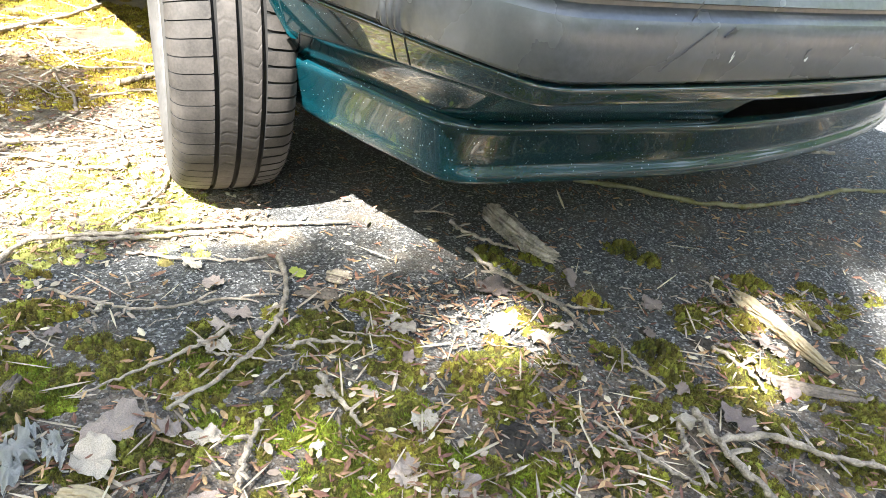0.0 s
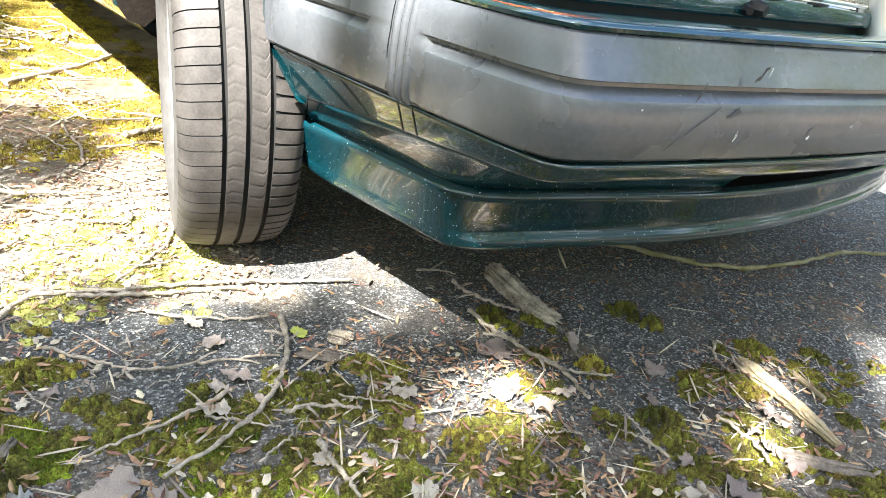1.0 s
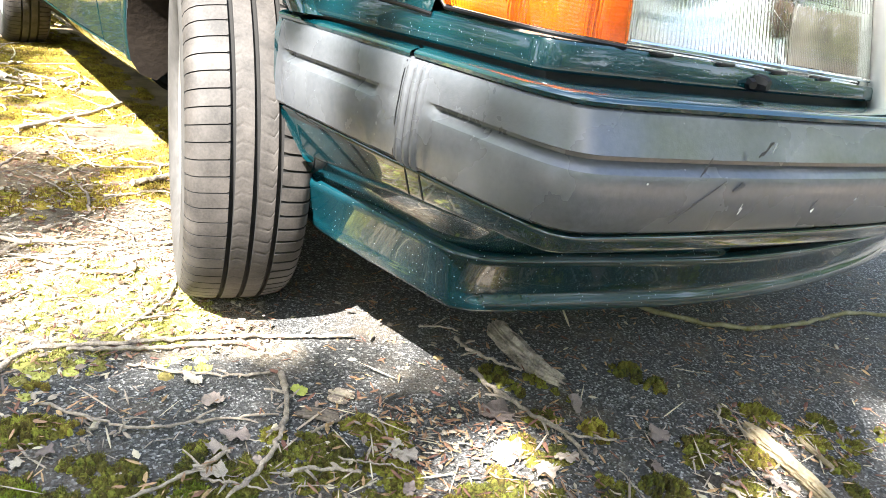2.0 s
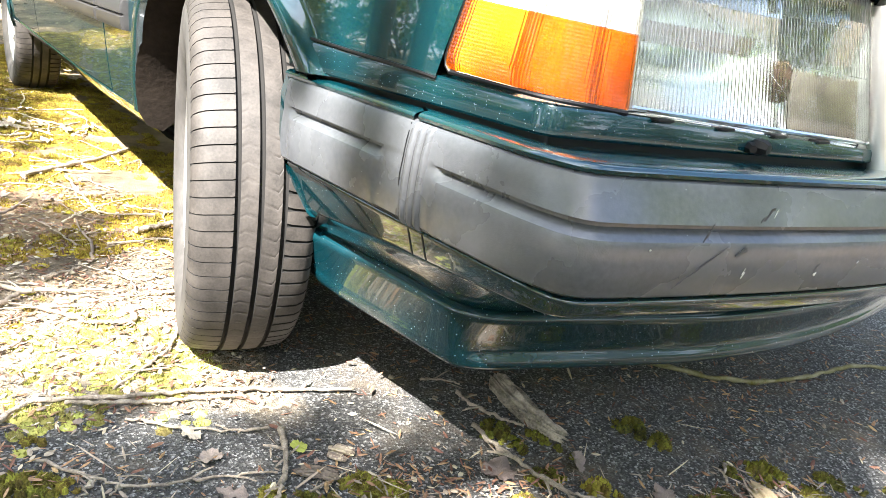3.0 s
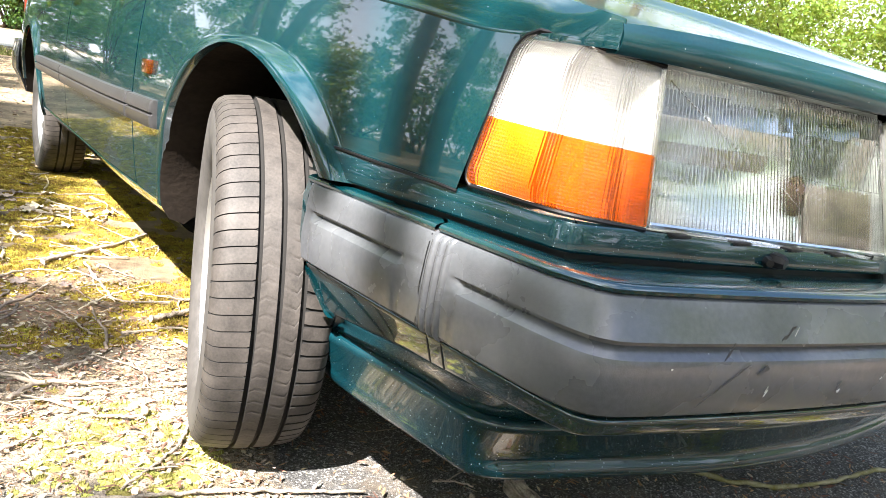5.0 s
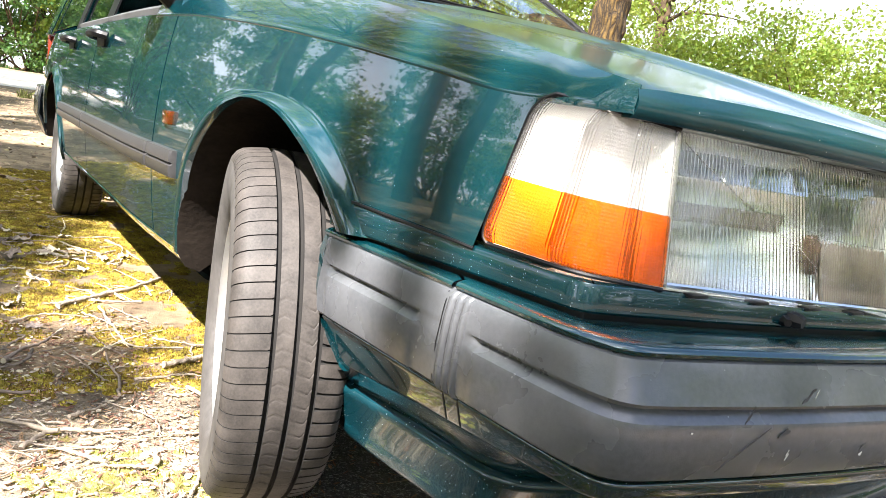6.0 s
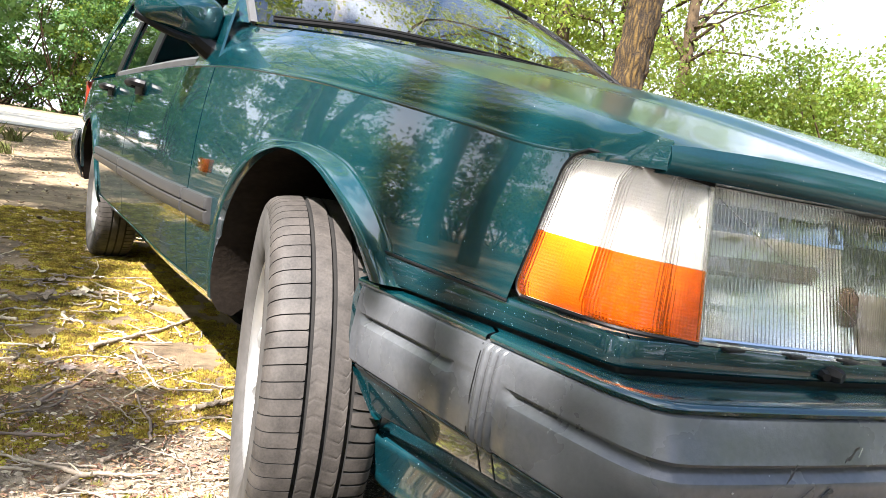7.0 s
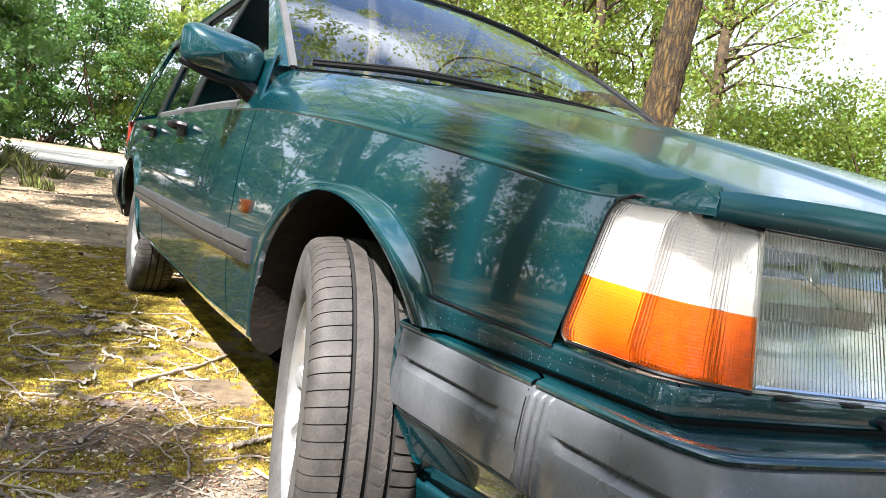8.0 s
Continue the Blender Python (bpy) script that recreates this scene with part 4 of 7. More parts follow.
def lip_rows():
    """The painted ledge between the grey plastic and the trim."""
    rows = []
    for p, q, s, w in zip(*BUMPER, *TRIM):
        up = 0.013 * front_share(p[1])
        row = [(p[0] - q[0] * (d + up), p[1] - q[1] * (d + up), z) for d, z in ((0.014, 0.5208), (0.0085, 0.5225), (0.0072, 0.5262), (0.0090, 0.5290), (0.0140, 0.5312), (0.0200, 0.5322))]
        end = np.array((s[0] - w[0] * 0.012, s[1] - w[1] * 0.012, 0.5290))
        a = np.array(row[-1])
        rows.append(row + [tuple(a + (end - a) * f + np.array((0, 0, 0.002 * math.sin(math.pi * f)))) for f in (0.3, 0.6, 1.0)])
    return rows


rows = lip_rows()
right = [r for r in rows if r[1][1] > SPLIT - 0.004 and r[1][0] < MID]
left = [r for r in rows if r[1][1] > SPLIT - 0.004 and r[1][0] > MID]
add_part("bumper_top", mesh_of("bumper_top", *sheet(rows[len(right):len(rows) - len(left)]), PAINT, 50), bumper, "body-coloured bumper top")
for r in (right, left):
    add_part("bumper_top", mesh_of("bumper_top", *sheet([[(x, y, z - 0.0015) for x, y, z in q] for q in r]), PAINT, 50), bumper, "body-coloured bumper top")
# painted flange behind the end of the grey plastic
both_sides("end_flange", thick([[(path_x(0.612) + 0.003 + d, yy, z) for z, d in ((0.355, 0.022), (0.40, 0.014), (0.42, 0.004), (0.50, 0.002), (0.522, 0.008))] for yy in (0.622, 0.637)], -0.006), PAINT, bumper)


def drop_at(x, y):
    """How much deeper the painted skirt reaches towards the wheel."""
    xx = min(x, 2 * MID - x)
    return float(np.interp(y, (0.09, 0.14, 0.23, 0.37, 0.58, 0.63), (0.0, 0.005, 0.011, 0.021, 0.044, 0.050))) if xx < 0.2 else 0.0


def skirt_profile(x, y):
    k = drop_at(x, y)
    return [(0.030, 0.4066), (0.0170, 0.4066), (0.0140, 0.4055), (0.0126, 0.4030), (0.0140, 0.3985), (0.0175 + 0.28 * k, 0.3915 - k), (0.0190 + 0.30 * k, 0.3880 - k), (0.0215 + 0.30 * k, 0.3858 - k), (0.0260 + 0.30 * k, 0.3848 - k), (0.040 + 0.30 * k, 0.3845 - k)]


def slanted_end(p):
    """The wheel end of skirt and hollow leans forward towards the ground."""
    cap = 0.640 - 0.95 * max(0.0, 0.405 - p[2])
    return (p[0], min(p[1], cap), p[2])


add_part("skirt", mesh_of("skirt", *sheet([[slanted_end(p) for p in r] for r in along(BUMPER, skirt_profile)]), PAINT_SPECKLED_SHADED, 60), bumper, "speckled body-coloured strip under the bumper")
for jy in (0.3055, 0.3310):
    k = drop_at(0.09, jy)
    both_sides("joint_gap", thick([[(path_x(yy) + d - 0.0006, yy, z) for z, d in ((0.4045, 0.0132), (0.3985, 0.0140), (0.3915 - k, 0.0175 + 0.28 * k), (0.3880 - k, 0.0190 + 0.30 * k))] for yy in (jy, jy + 0.0022)], 0.001), BLACK, bumper)

SPOIL = full_path([(0.113, 0.660), (0.125, 0.59), (0.1425, 0.49), (0.157, 0.40), (0.1640, 0.350), (0.1715, 0.322), (0.1855, 0.2995), (0.2060, 0.2835), (0.234, 0.271), (0.305, 0.2485), (0.43, 0.211), (0.556, 0.178), (0.72, 0.156), (0.875, 0.149)], NOSE_N, 6)
CREASE_H = 0.297


def build_valance():
    """The hollow between skirt and spoiler; the air slot is cut through its front."""
    rows, slots = [], []
    for p, q, s, w in zip(*BUMPER, *SPOIL):
        k = drop_at(p[0], p[1])
        g = float(np.interp(s[1], (0.33, 0.60), (1.0, 0.0)))
        e = 0.0195 + 0.30 * k + 0.0085 * float(np.interp(p[1], (0.33, 0.60), (1.0, 0.0)))
        a = np.array(slanted_end((p[0] - q[0] * e, p[1] - q[1] * e, 0.3868 - k)))
        c = np.array((s[0] - w[0] * 0.010, s[1] - w[1] * 0.010, CREASE_H + 0.0056))
        inw = np.array((-q[0], -q[1], 0.0))
        rows.append([a] + [a + (c - a) * f + inw * (0.016 * g * h) + np.array((0, 0, 0.010 * g * h)) for f, h in ((0.12, 0.75), (0.3, 1.0), (0.5, 0.95), (0.7, 0.7), (0.88, 0.35))] + [c])
        slots.append(0.565 < s[0] < 1.185)
    idx = []
    for i in range(len(rows) - 1):
        idx += [1 if slots[i] and slots[i + 1] else 0] * 6
    for r, s in zip(rows, slots):
        if s:
            for n in (1, 2, 3, 4, 5):
                r[n] = r[n] + np.array((0, 0.10, 0.0))
    return rows, idx


vr, vi = build_valance()
add_part("valance", mesh_of("valance", *sheet(vr), [PAINT_SPECKLED_SHADED, BLACK], 40, vi), bumper, "concave painted valance with a black air slot")


def spoiler_profile(x, y):
    h = CREASE_H
    f = float(np.interp(y, (0.17, 0.28, 0.32), (1.0, 1.0, 0.0)))
    e = float(np.interp(y, (0.56, 0.61, 0.637, 0.660), (0.0, 0.004, 0.012, 0.030)))
    return [(0.016, h + 0.0060), (0.0075, h + 0.0048), (0.0028, h + 0.0022), (0.0006, h - 0.0014), (0.0, h - 0.0052), (0.003 + 0.0015 * f, h - 0.012), (0.011 + 0.010 * f, h - 0.040), (0.019 + 0.016 * f, 0.2345 + 0.5 * e), (0.0195 + 0.016 * f, 0.2315 + 0.6 * e), (0.020 + 0.011 * f, 0.2255 + 0.8 * e), (0.023 + 0.004 * f, 0.2150 + e), (0.025 + 0.005 * f, 0.2095 + e), (0.030 + 0.006 * f, 0.2070 + e), (0.065, 0.212 + e)]


rows = along(SPOIL, spoiler_profile)
caps = [[(x + 0.012 * s, y + 0.010, z) for x, y, z in r] for r, s in ((rows[0], 1), (rows[-1], -1))]
add_part("spoiler", mesh_of("spoiler", *sheet([caps[0]] + rows + [caps[1]]), PAINT_LOWER, 50), bumper, "speckled teal-green front spoiler")

# ---- lamps ----
LAMP = [(0.135, 0.27), (0.1435, 0.238), (0.150, 0.223), (0.163, 0.207), (0.19, 0.187), (0.2205, 0.169)]


def lamp_rows(f0, f1, inset, n=26, m=8, rib=0.0, cross=0.0):
    """Rows of the corner lamp between two heights, 0 at the bottom, 1 at the top."""
    rows = []
    for j, f in enumerate(np.linspace(f0, f1, m)):
        ys = 0.341 - 0.040 * f
        g = max(0.0, 0.14 - f) / 0.14
        ys -= 0.013 * (1 - math.sqrt(max(0.0, 1 - min(1.0, g) ** 2)))
        h = min(1.0, max(0.0, f - 0.84) / 0.16)
        ys -= 0.022 * (1 - math.sqrt(1 - h * h))
        start = (side_x(ys, 0.6) + 0.002 + 0.006 * f, ys)
        pts = [start] + [(x + 0.004 * f, y + 0.020 * f * max(0.0, 0.29 - y) / 0.12) for x, y in LAMP]
        c = smooth_curve(pts, n)
        d = np.gradient(c, axis=0)
        d /= np.linalg.norm(d, axis=1, keepdims=True)
        z0 = np.linspace(0.576, 0.568, n)
        z1 = np.linspace(0.7405, 0.724, n)
        ins = [inset + rib * (1 if k % 2 else -1) + cross * (1 if j % 2 else -1) for k in range(n)]
        rows.append([(p[0] - q[1] * s, p[1] + q[0] * s, a + (b - a) * f) for p, q, a, b, s in zip(c, d, z0, z1, ins)])
    return rows


# backing goes white, grey, dark across the lamp: weaker light put into its colour
outer_back = [r[:10] for r in lamp_rows(-0.01, 1.01, 0.012)]
inner_back = [r[9:] for r in lamp_rows(-0.01, 1.01, 0.034)]
corner = both_sides("corner_lamp", sheet(outer_back), LAMP_BACK, car, "corner lamp with white upper and amber lower lens")
both_sides("lamp_end", sheet([r[12:] for r in inner_back]), STRIP, corner)
both_sides("bulb_chamber", joined(sheet([r[:13] for r in inner_back]), sheet([[p[-1], q[0]] for p, q in zip(outer_back, inner_back)])), CHAMBER_SHADED, corner)
white = thick(lamp_rows(0.462, 0.985, -0.002, 110, 44, 0.00016, 0.00012), -0.004)
amber = thick(lamp_rows(0.015, 0.458, -0.002, 110, 40, 0.00018, 0.00013), -0.004)
for flip in (lambda v, f: (v, f), mirrored):
    add_part("white_lens", mesh_of("white_lens", *flip(*white), LENS_WHITE, 0), corner, "ribbed white lens").visible_shadow = False
    add_part("amber_lens", mesh_of("amber_lens", *flip(*amber), LENS_AMBER, 0), corner, "ribbed amber lens").visible_shadow = False
seal = [r for r in lamp_rows(-0.006, 1.006, 0.0, 26, 30)]
rim = [seal[-1][k] for k in range(len(seal[-1]) - 1, -1, -1)] + [r[0] for r in seal[::-1]] + list(seal[0])
both_sides("lamp_seal", tube_data(rim, [0.0026], 6), BLACK, corner, "black rubber seal")

lamp_y = graph([(0.2, 0.172), (0.222, 0.168), (0.396, 0.132), (0.62, 0.094)])


def lamp_point(u, f, off=0.0):
    """A point of the headlight's face: u from its outer end 0 to the grille 1, f from the bottom to the top; off: how far behind the face."""
    x = 0.2205 + (0.3795 - 0.052 * f) * u
    return (x, lamp_y(x) + off + 0.020 * f, (0.5715 - 0.036 * (x - 0.22)) * (1 - f) + (0.724 - 0.022 * (x - 0.22)) * f)


def lens_data():
    """Glass that is smooth outside and fluted inside, with finer flutes before the lower inner chamber."""
    fs = [0.0, 0.02, 0.16, 0.32, 0.462, 0.47, 0.6, 0.74, 0.88, 0.98, 1.0]
    us = np.linspace(0, 1, 361)
    outer, inner = [], []
    for f in fs:
        e = 0.002 if f in (0.0, 1.0) else 0.0
        outer.append([lamp_point(u, f, e + (0.002 if u in (0.0, 1.0) else 0.0)) for u in us])
        row = []
        for u in us:
            fine = u > 0.60 and f < 0.465
            amp = 0.00016 if fine else 0.00034
            row.append(lamp_point(u, f, 0.0052 + amp * math.cos(2 * math.pi * u * (120 if fine else 72))))
        inner.append(row)
    nr, nc = len(fs), len(us)
    v1, f1 = sheet(outer)
    v2, f2 = sheet(inner)
    o = len(v1)
    faces = f1 + [tuple(o + k for k in reversed(g)) for g in f2]
    rim = [i * nc for i in range(nr)] + [(nr - 1) * nc + j for j in range(1, nc)] + [i * nc + nc - 1 for i in range(nr - 2, -1, -1)] + [j for j in range(nc - 2, 0, -1)]
    faces += [(rim[k], rim[(k + 1) % len(rim)], o + rim[(k + 1) % len(rim)], o + rim[k]) for k in range(len(rim))]
    return v1 + v2, faces


def dish(u0, u1, cu, cf, deep):
    """A concave reflector behind part of the lens."""
    rows = []
    for f in np.linspace(-0.02, 1.02, 25):
        rows.append([lamp_point(u, f, 0.014 + deep * (1 - 0.62 * min(1.5, ((u - cu) / (u1 - u0) * 1.9) ** 2) - 0.36 * ((f - cf) * 1.9) ** 2)) for u in np.linspace(u0, u1, 31)])
    return sheet(rows)


def housing():
    """Walls round the reflectors, open to the front."""
    edge = [(u, -0.03) for u in np.linspace(0, 1, 14)] + [(1.0, f) for f in np.linspace(0, 1, 6)[1:]] + [(u, 1.03) for u in np.linspace(1, 0, 14)] + [(0.0, f) for f in np.linspace(1, 0, 6)[:-1]]
    rows = [[lamp_point(u, f, off) for u, f in edge] for off in (0.004, 0.03, 0.085)]
    mid = [lamp_point(0.5, 0.5, 0.095)] * len(edge)
    return sheet(rows + [mid], closed_v=True)


head = both_sides("headlight", housing(), LAMP_INNER, car, "rectangular headlight with ribbed glass lens")
lenses = lens_data()
for lens_side in (lenses, mirrored(*lenses)):
    add_part("lens", mesh_of("lens", *lens_side, CLEAR, 40), head, "ribbed clear glass lens").visible_shadow = False
both_sides("reflector", dish(0.03, 0.62, 0.30, 0.55, 0.055), REFLECTOR, head, "bright concave headlight reflector", 0)
both_sides("reflector", dish(0.58, 0.985, 0.80, 0.62, 0.048), REFLECTOR, head, "bright concave headlight reflector", 0)
for u, f, w, h, tilt in ((0.16, 0.80, 0.11, 0.026, 0.7), (0.40, 0.80, 0.12, 0.024, 0.5), (0.24, 0.50, 0.16, 0.020, -0.3), (0.72, 0.84, 0.13, 0.022, 0.6), (0.90, 0.68, 0.05, 0.050, -0.2)):
    cx, cy, cz = lamp_point(u, f, 0.016)
    rows = [[(cx + w * a, cy - 0.19 * w * a + 0.05 * w * math.cos(2.8 * a) + tilt * h * b, cz + h * b) for a in np.linspace(-0.5, 0.5, 9)] for b in np.linspace(-0.5, 0.5, 5)]
    both_sides("reflector_plate", thick(rows, 0.002), CHROME, head)
# chamber with the bulb behind the finely fluted part
rows = [[lamp_point(u, f, 0.016 + 0.020 * math.sin(math.pi * (u - 0.62) / 0.36)) for u in np.linspace(0.62, 0.98, 12)] for f in np.linspace(0.02, 0.44, 6)]
both_sides("inner_reflector", sheet(rows), GREY_DARK, head)
both_sides("bulb_shade", revolve([(-0.022, 0.001), (-0.020, 0.008), (-0.012, 0.0125), (0.012, 0.0125), (0.022, 0.010), (0.022, 0.001)], 20), BULB, head).matrix_basis = Matrix.Translation((0.438, 0.150, 0.617)) @ pose(0, 0, 0, 0, 68, 10)
ring = [(0.004, f) for f in np.linspace(0.99, 0.01, 10)] + [(u, 0.010) for u in np.linspace(0.01, 0.99, 24)] + [(0.996, f) for f in np.linspace(0.01, 0.99, 10)]
both_sides("lens_rim", tube_data([lamp_point(u, f, 0.001) for u, f in ring], [0.0026], 6), LENS_WHITE, head, "clear moulded lens rim")
for line in ([(0.05, 0.47), (0.20, 0.475), (0.36, 0.47), (0.47, 0.42), (0.53, 0.33), (0.58, 0.25)], [(0.18, 0.02), (0.18, 0.27)], [(0.60, 0.02), (0.60, 0.30), (0.64, 0.46), (0.72, 0.465), (0.97, 0.465)], [(0.60, 0.03), (0.80, 0.032), (0.97, 0.03)]):
    both_sides("moulded_ridge", tube_data(smooth_curve([lamp_point(u, f, 0.0008) for u, f in line], 18), [0.00045], 6), LENS_WHITE, head)
both_sides("bulb_wire", tube_data(smooth_curve([lamp_point(u, f, o) for u, f, o in ((0.05, 0.93, 0.009), (0.20, 0.74, 0.010), (0.33, 0.58, 0.010))], 8), [0.0007], 5), GREY_DARK, head, "thin dark wire behind the lens")

# unseen panels added to keep sun from leaking through the lamps to the ground
add_part("nose_light_block", mesh_of("nose_light_block", *box_data(0.25, 1.50, 0.262, 0.285, 0.37, 0.735, 0.004), BLACK), car)
add_part("lamp_light_block", mesh_of("lamp_light_block", *box_data(0.13, 1.62, 0.16, 0.54, 0.494, 0.504, 0.002), BLACK), car)

# painted trim below the lamps, with the washer jet and clips

def trim_profile(x, y):
    xx = min(x, 2 * MID - x)
    top = float(np.interp(xx, (0.07, 0.14, 0.22, 0.60), (0.574, 0.566, 0.566, 0.553)))
    return [(0.014, 0.5365), (0.002, 0.537), (0.0, 0.5395), (0.0, top - 0.004), (0.002, top), (0.03, top + 0.001)]


under = add_part("lamp_trim", mesh_of("lamp_trim", *sheet([r for r in along(TRIM, trim_profile)]), PAINT_CHIPPED_SHADED, 30), car, "speckled body-coloured trim below the lamps")
both_sides("washer_jet", joined(tube_data([(0.392, 0.130, 0.5475), (0.392, 0.116, 0.547), (0.3925, 0.111, 0.5465)], [0.0095, 0.0088, 0.006], 7), tube_data([(0.382, 0.127, 0.5455), (0.376, 0.119, 0.545)], [0.007, 0.0045], 6)), BLACK, under, "black washer jet")
for cx in (0.262, 0.345, 0.425, 0.50):
    both_sides("clip", box_data(cx - 0.013, cx + 0.013, lamp_y(cx) - 0.008, lamp_y(cx) + 0.006, 0.5640 - 0.03 * (cx - 0.22), 0.5675 - 0.03 * (cx - 0.22), 0.0012), BLACK, under)
joint = smooth_curve([(0.0845, 0.612, 0.5775), (0.094, 0.54, 0.5750), (0.106, 0.45, 0.5715), (0.1195, 0.37, 0.5680), (0.126, 0.345, 0.5655)], 24)
both_sides("panel_joint", tube_data([(x - 0.0145 + 0.0035, y, z) for x, y, z in joint], [0.0022], 6), BLACK, car)
gap_rows = along(TRIM, lambda x, y: [(0.014, 0.50), (0.014, 0.545)])
add_part("joint_strip", mesh_of("joint_strip", *sheet(gap_rows), BLACK), car)

# grille
frame_data = joined(tube_data([(0.613, 0.083, 0.530), (0.563, 0.118, 0.716)], [0.0145], 14), tube_data([(1.137, 0.083, 0.530), (1.187, 0.118, 0.716)], [0.014], 12), tube_data([(0.563, 0.118, 0.716), (MID, 0.086, 0.722), (1.187, 0.118, 0.716)], [0.010], 8), tube_data([(0.618, 0.086, 0.545), (MID, 0.062, 0.545), (1.132, 0.086, 0.545)], [0.008], 8))
grille = add_part("grille", mesh_of("grille", *frame_data, BRIGHT), car, "chrome-framed grille")
add_part("backing", mesh_of("backing", *box_data(0.60, 1.15, 0.112, 0.122, 0.54, 0.72), BLACK), grille)
for k in range(22):
    gx = 0.645 + 0.0215 * k
    add_part("slat", mesh_of("slat", *box_data(gx - 0.003, gx + 0.003, 0.092, 0.112, 0.548, 0.714), BLACK), grille)


# ---- wheels ----
def tyre_data():
    pitches, sub = 80, 10
    n = pitches * sub
    cols = [(-0.072, 0.192, 0), (-0.086, 0.200, 0), (-0.096, 0.215, 0), (-0.102, 0.245, 0), (-0.101, 0.270, 0), (-0.0995, 0.284, 0), (-0.0965, 0.2945, 1), (-0.0900, 0.3030, 1)]
    tread = [(-0.080, 1), (-0.066, 1), (-0.052, 1), (-0.040, 1), (-0.0360, 0), (-0.0352, 9), (-0.0284, 9), (-0.0276, 0), (-0.018, 2), (-0.008, 2), (-0.0004, 0), (0.0004, 9), (0.0076, 9), (0.0084, 0), (0.018, 3), (0.030, 3), (0.0364, 0), (0.0372, 9), (0.0444, 9), (0.0452, 0), (0.055, 4), (0.068, 4), (0.080, 4)]
    for a, k in tread:
        cols.append((a, 0.3155 - 0.45 * a * a - 7.5 * abs(a) ** 3, k))
    cols += [(0.0900, 0.3030, 4), (0.0965, 0.2945, 4), (0.0995, 0.284, 0), (0.102, 0.25, 0), (0.096, 0.215, 0), (0.072, 0.192, 0)]
    verts, deep = [], []
    for i in range(n):
        ang = 2 * math.pi * i / n
        for j, (a, r, k) in enumerate(cols):
            d, swing = 0.0, 0.0
            phase = i % sub
            if k == 9:
                d = 0.0065
            elif k == 1 and phase == 0:
                d, swing = 0.0050, 0.055 * (a + 0.035)
            elif k == 1 and phase in (1, 9):
                swing = 0.055 * (a + 0.035)
            elif k == 4 and phase in (5, 6):
                d = 0.0045
            elif k == 4 and phase in (4, 7):
                swing = (0.6 if phase == 4 else -0.6) * 2 * math.pi / n
            elif k in (2, 3) and phase == 2:
                d = 0.0009
            w = ang + (2.2 * a * a if a < -0.0275 or a > 0.0360 else a * 1.2) + swing
            if k == 1 and phase in (1, 9):
                w += (0.6 if phase == 9 else -0.6) * 2 * math.pi / n
            rr = r - d
            verts.append((a, rr * math.cos(w), rr * math.sin(w)))
            deep.append(d)
    nc = len(cols)
    faces, idx = [], []
    for i in range(n):
        for j in range(nc - 1):
            f = (i * nc + j, i * nc + j + 1, ((i + 1) % n) * nc + j + 1, ((i + 1) % n) * nc + j)
            faces.append(f)
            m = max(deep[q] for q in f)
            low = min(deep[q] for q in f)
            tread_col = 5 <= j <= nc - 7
            # groove faces take the near-black rubber, the recess's shade put into colour
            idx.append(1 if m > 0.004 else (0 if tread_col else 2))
    return verts, faces, idx


TYRE = mesh_of("tyre", *tyre_data()[:2], [RUBBER, GROOVE_SHADED, SIDEWALL], 28, tyre_data()[2])
RIM = mesh_of("rim", *joined(revolve([(0.07, 0.186), (0.05, 0.178), (-0.03, 0.172), (-0.062, 0.178), (-0.078, 0.186), (-0.083, 0.193), (-0.080, 0.196), (-0.07, 0.196)], 64)), ALLOY)


def spokes_data():
    pieces = [revolve([(-0.050, 0.0), (-0.052, 0.03), (-0.045, 0.065), (-0.02, 0.07)], 40)]
    for k in range(10):
        a = 2 * math.pi * k / 10
        rows = []
        for r, w, x in ((0.055, 0.017, -0.046), (0.10, 0.014, -0.056), (0.145, 0.016, -0.062), (0.178, 0.026, -0.066)):
            row = []
            for s, dx in ((-1, 0.016), (-0.8, 0.002), (0, -0.004), (0.8, 0.002), (1, 0.016)):
                row.append((x + dx, r * math.cos(a) - s * w * math.sin(a), r * math.sin(a) + s * w * math.cos(a)))
            rows.append(row)
        pieces.append(sheet(rows))
    return joined(*pieces)


SPOKES = mesh_of("spokes", *spokes_data(), ALLOY)
DISC = mesh_of("brake_disc", *revolve([(-0.01, 0.04), (-0.012, 0.14), (0.012, 0.14), (0.015, 0.04)], 40), LINER)


def wheel(x, y, turn):
    m = pose(x, y, 0.304, 0, 0, turn) @ Matrix.Diagonal((0.9, 0.982, 0.982, 1))
    w = add_part("wheel", RIM, car, "silver alloy wheel with a worn tyre", m)
    for name, me in (("tyre", TYRE), ("spokes", SPOKES), ("brake_disc", DISC)):
        o = new(name, me)
        o.parent = w
    return w


wheel(0.114, 0.912, -14)
wheel(0.130, 3.650, 0)
wheel(1.636, 0.912, 166)
wheel(1.620, 3.650, 180)


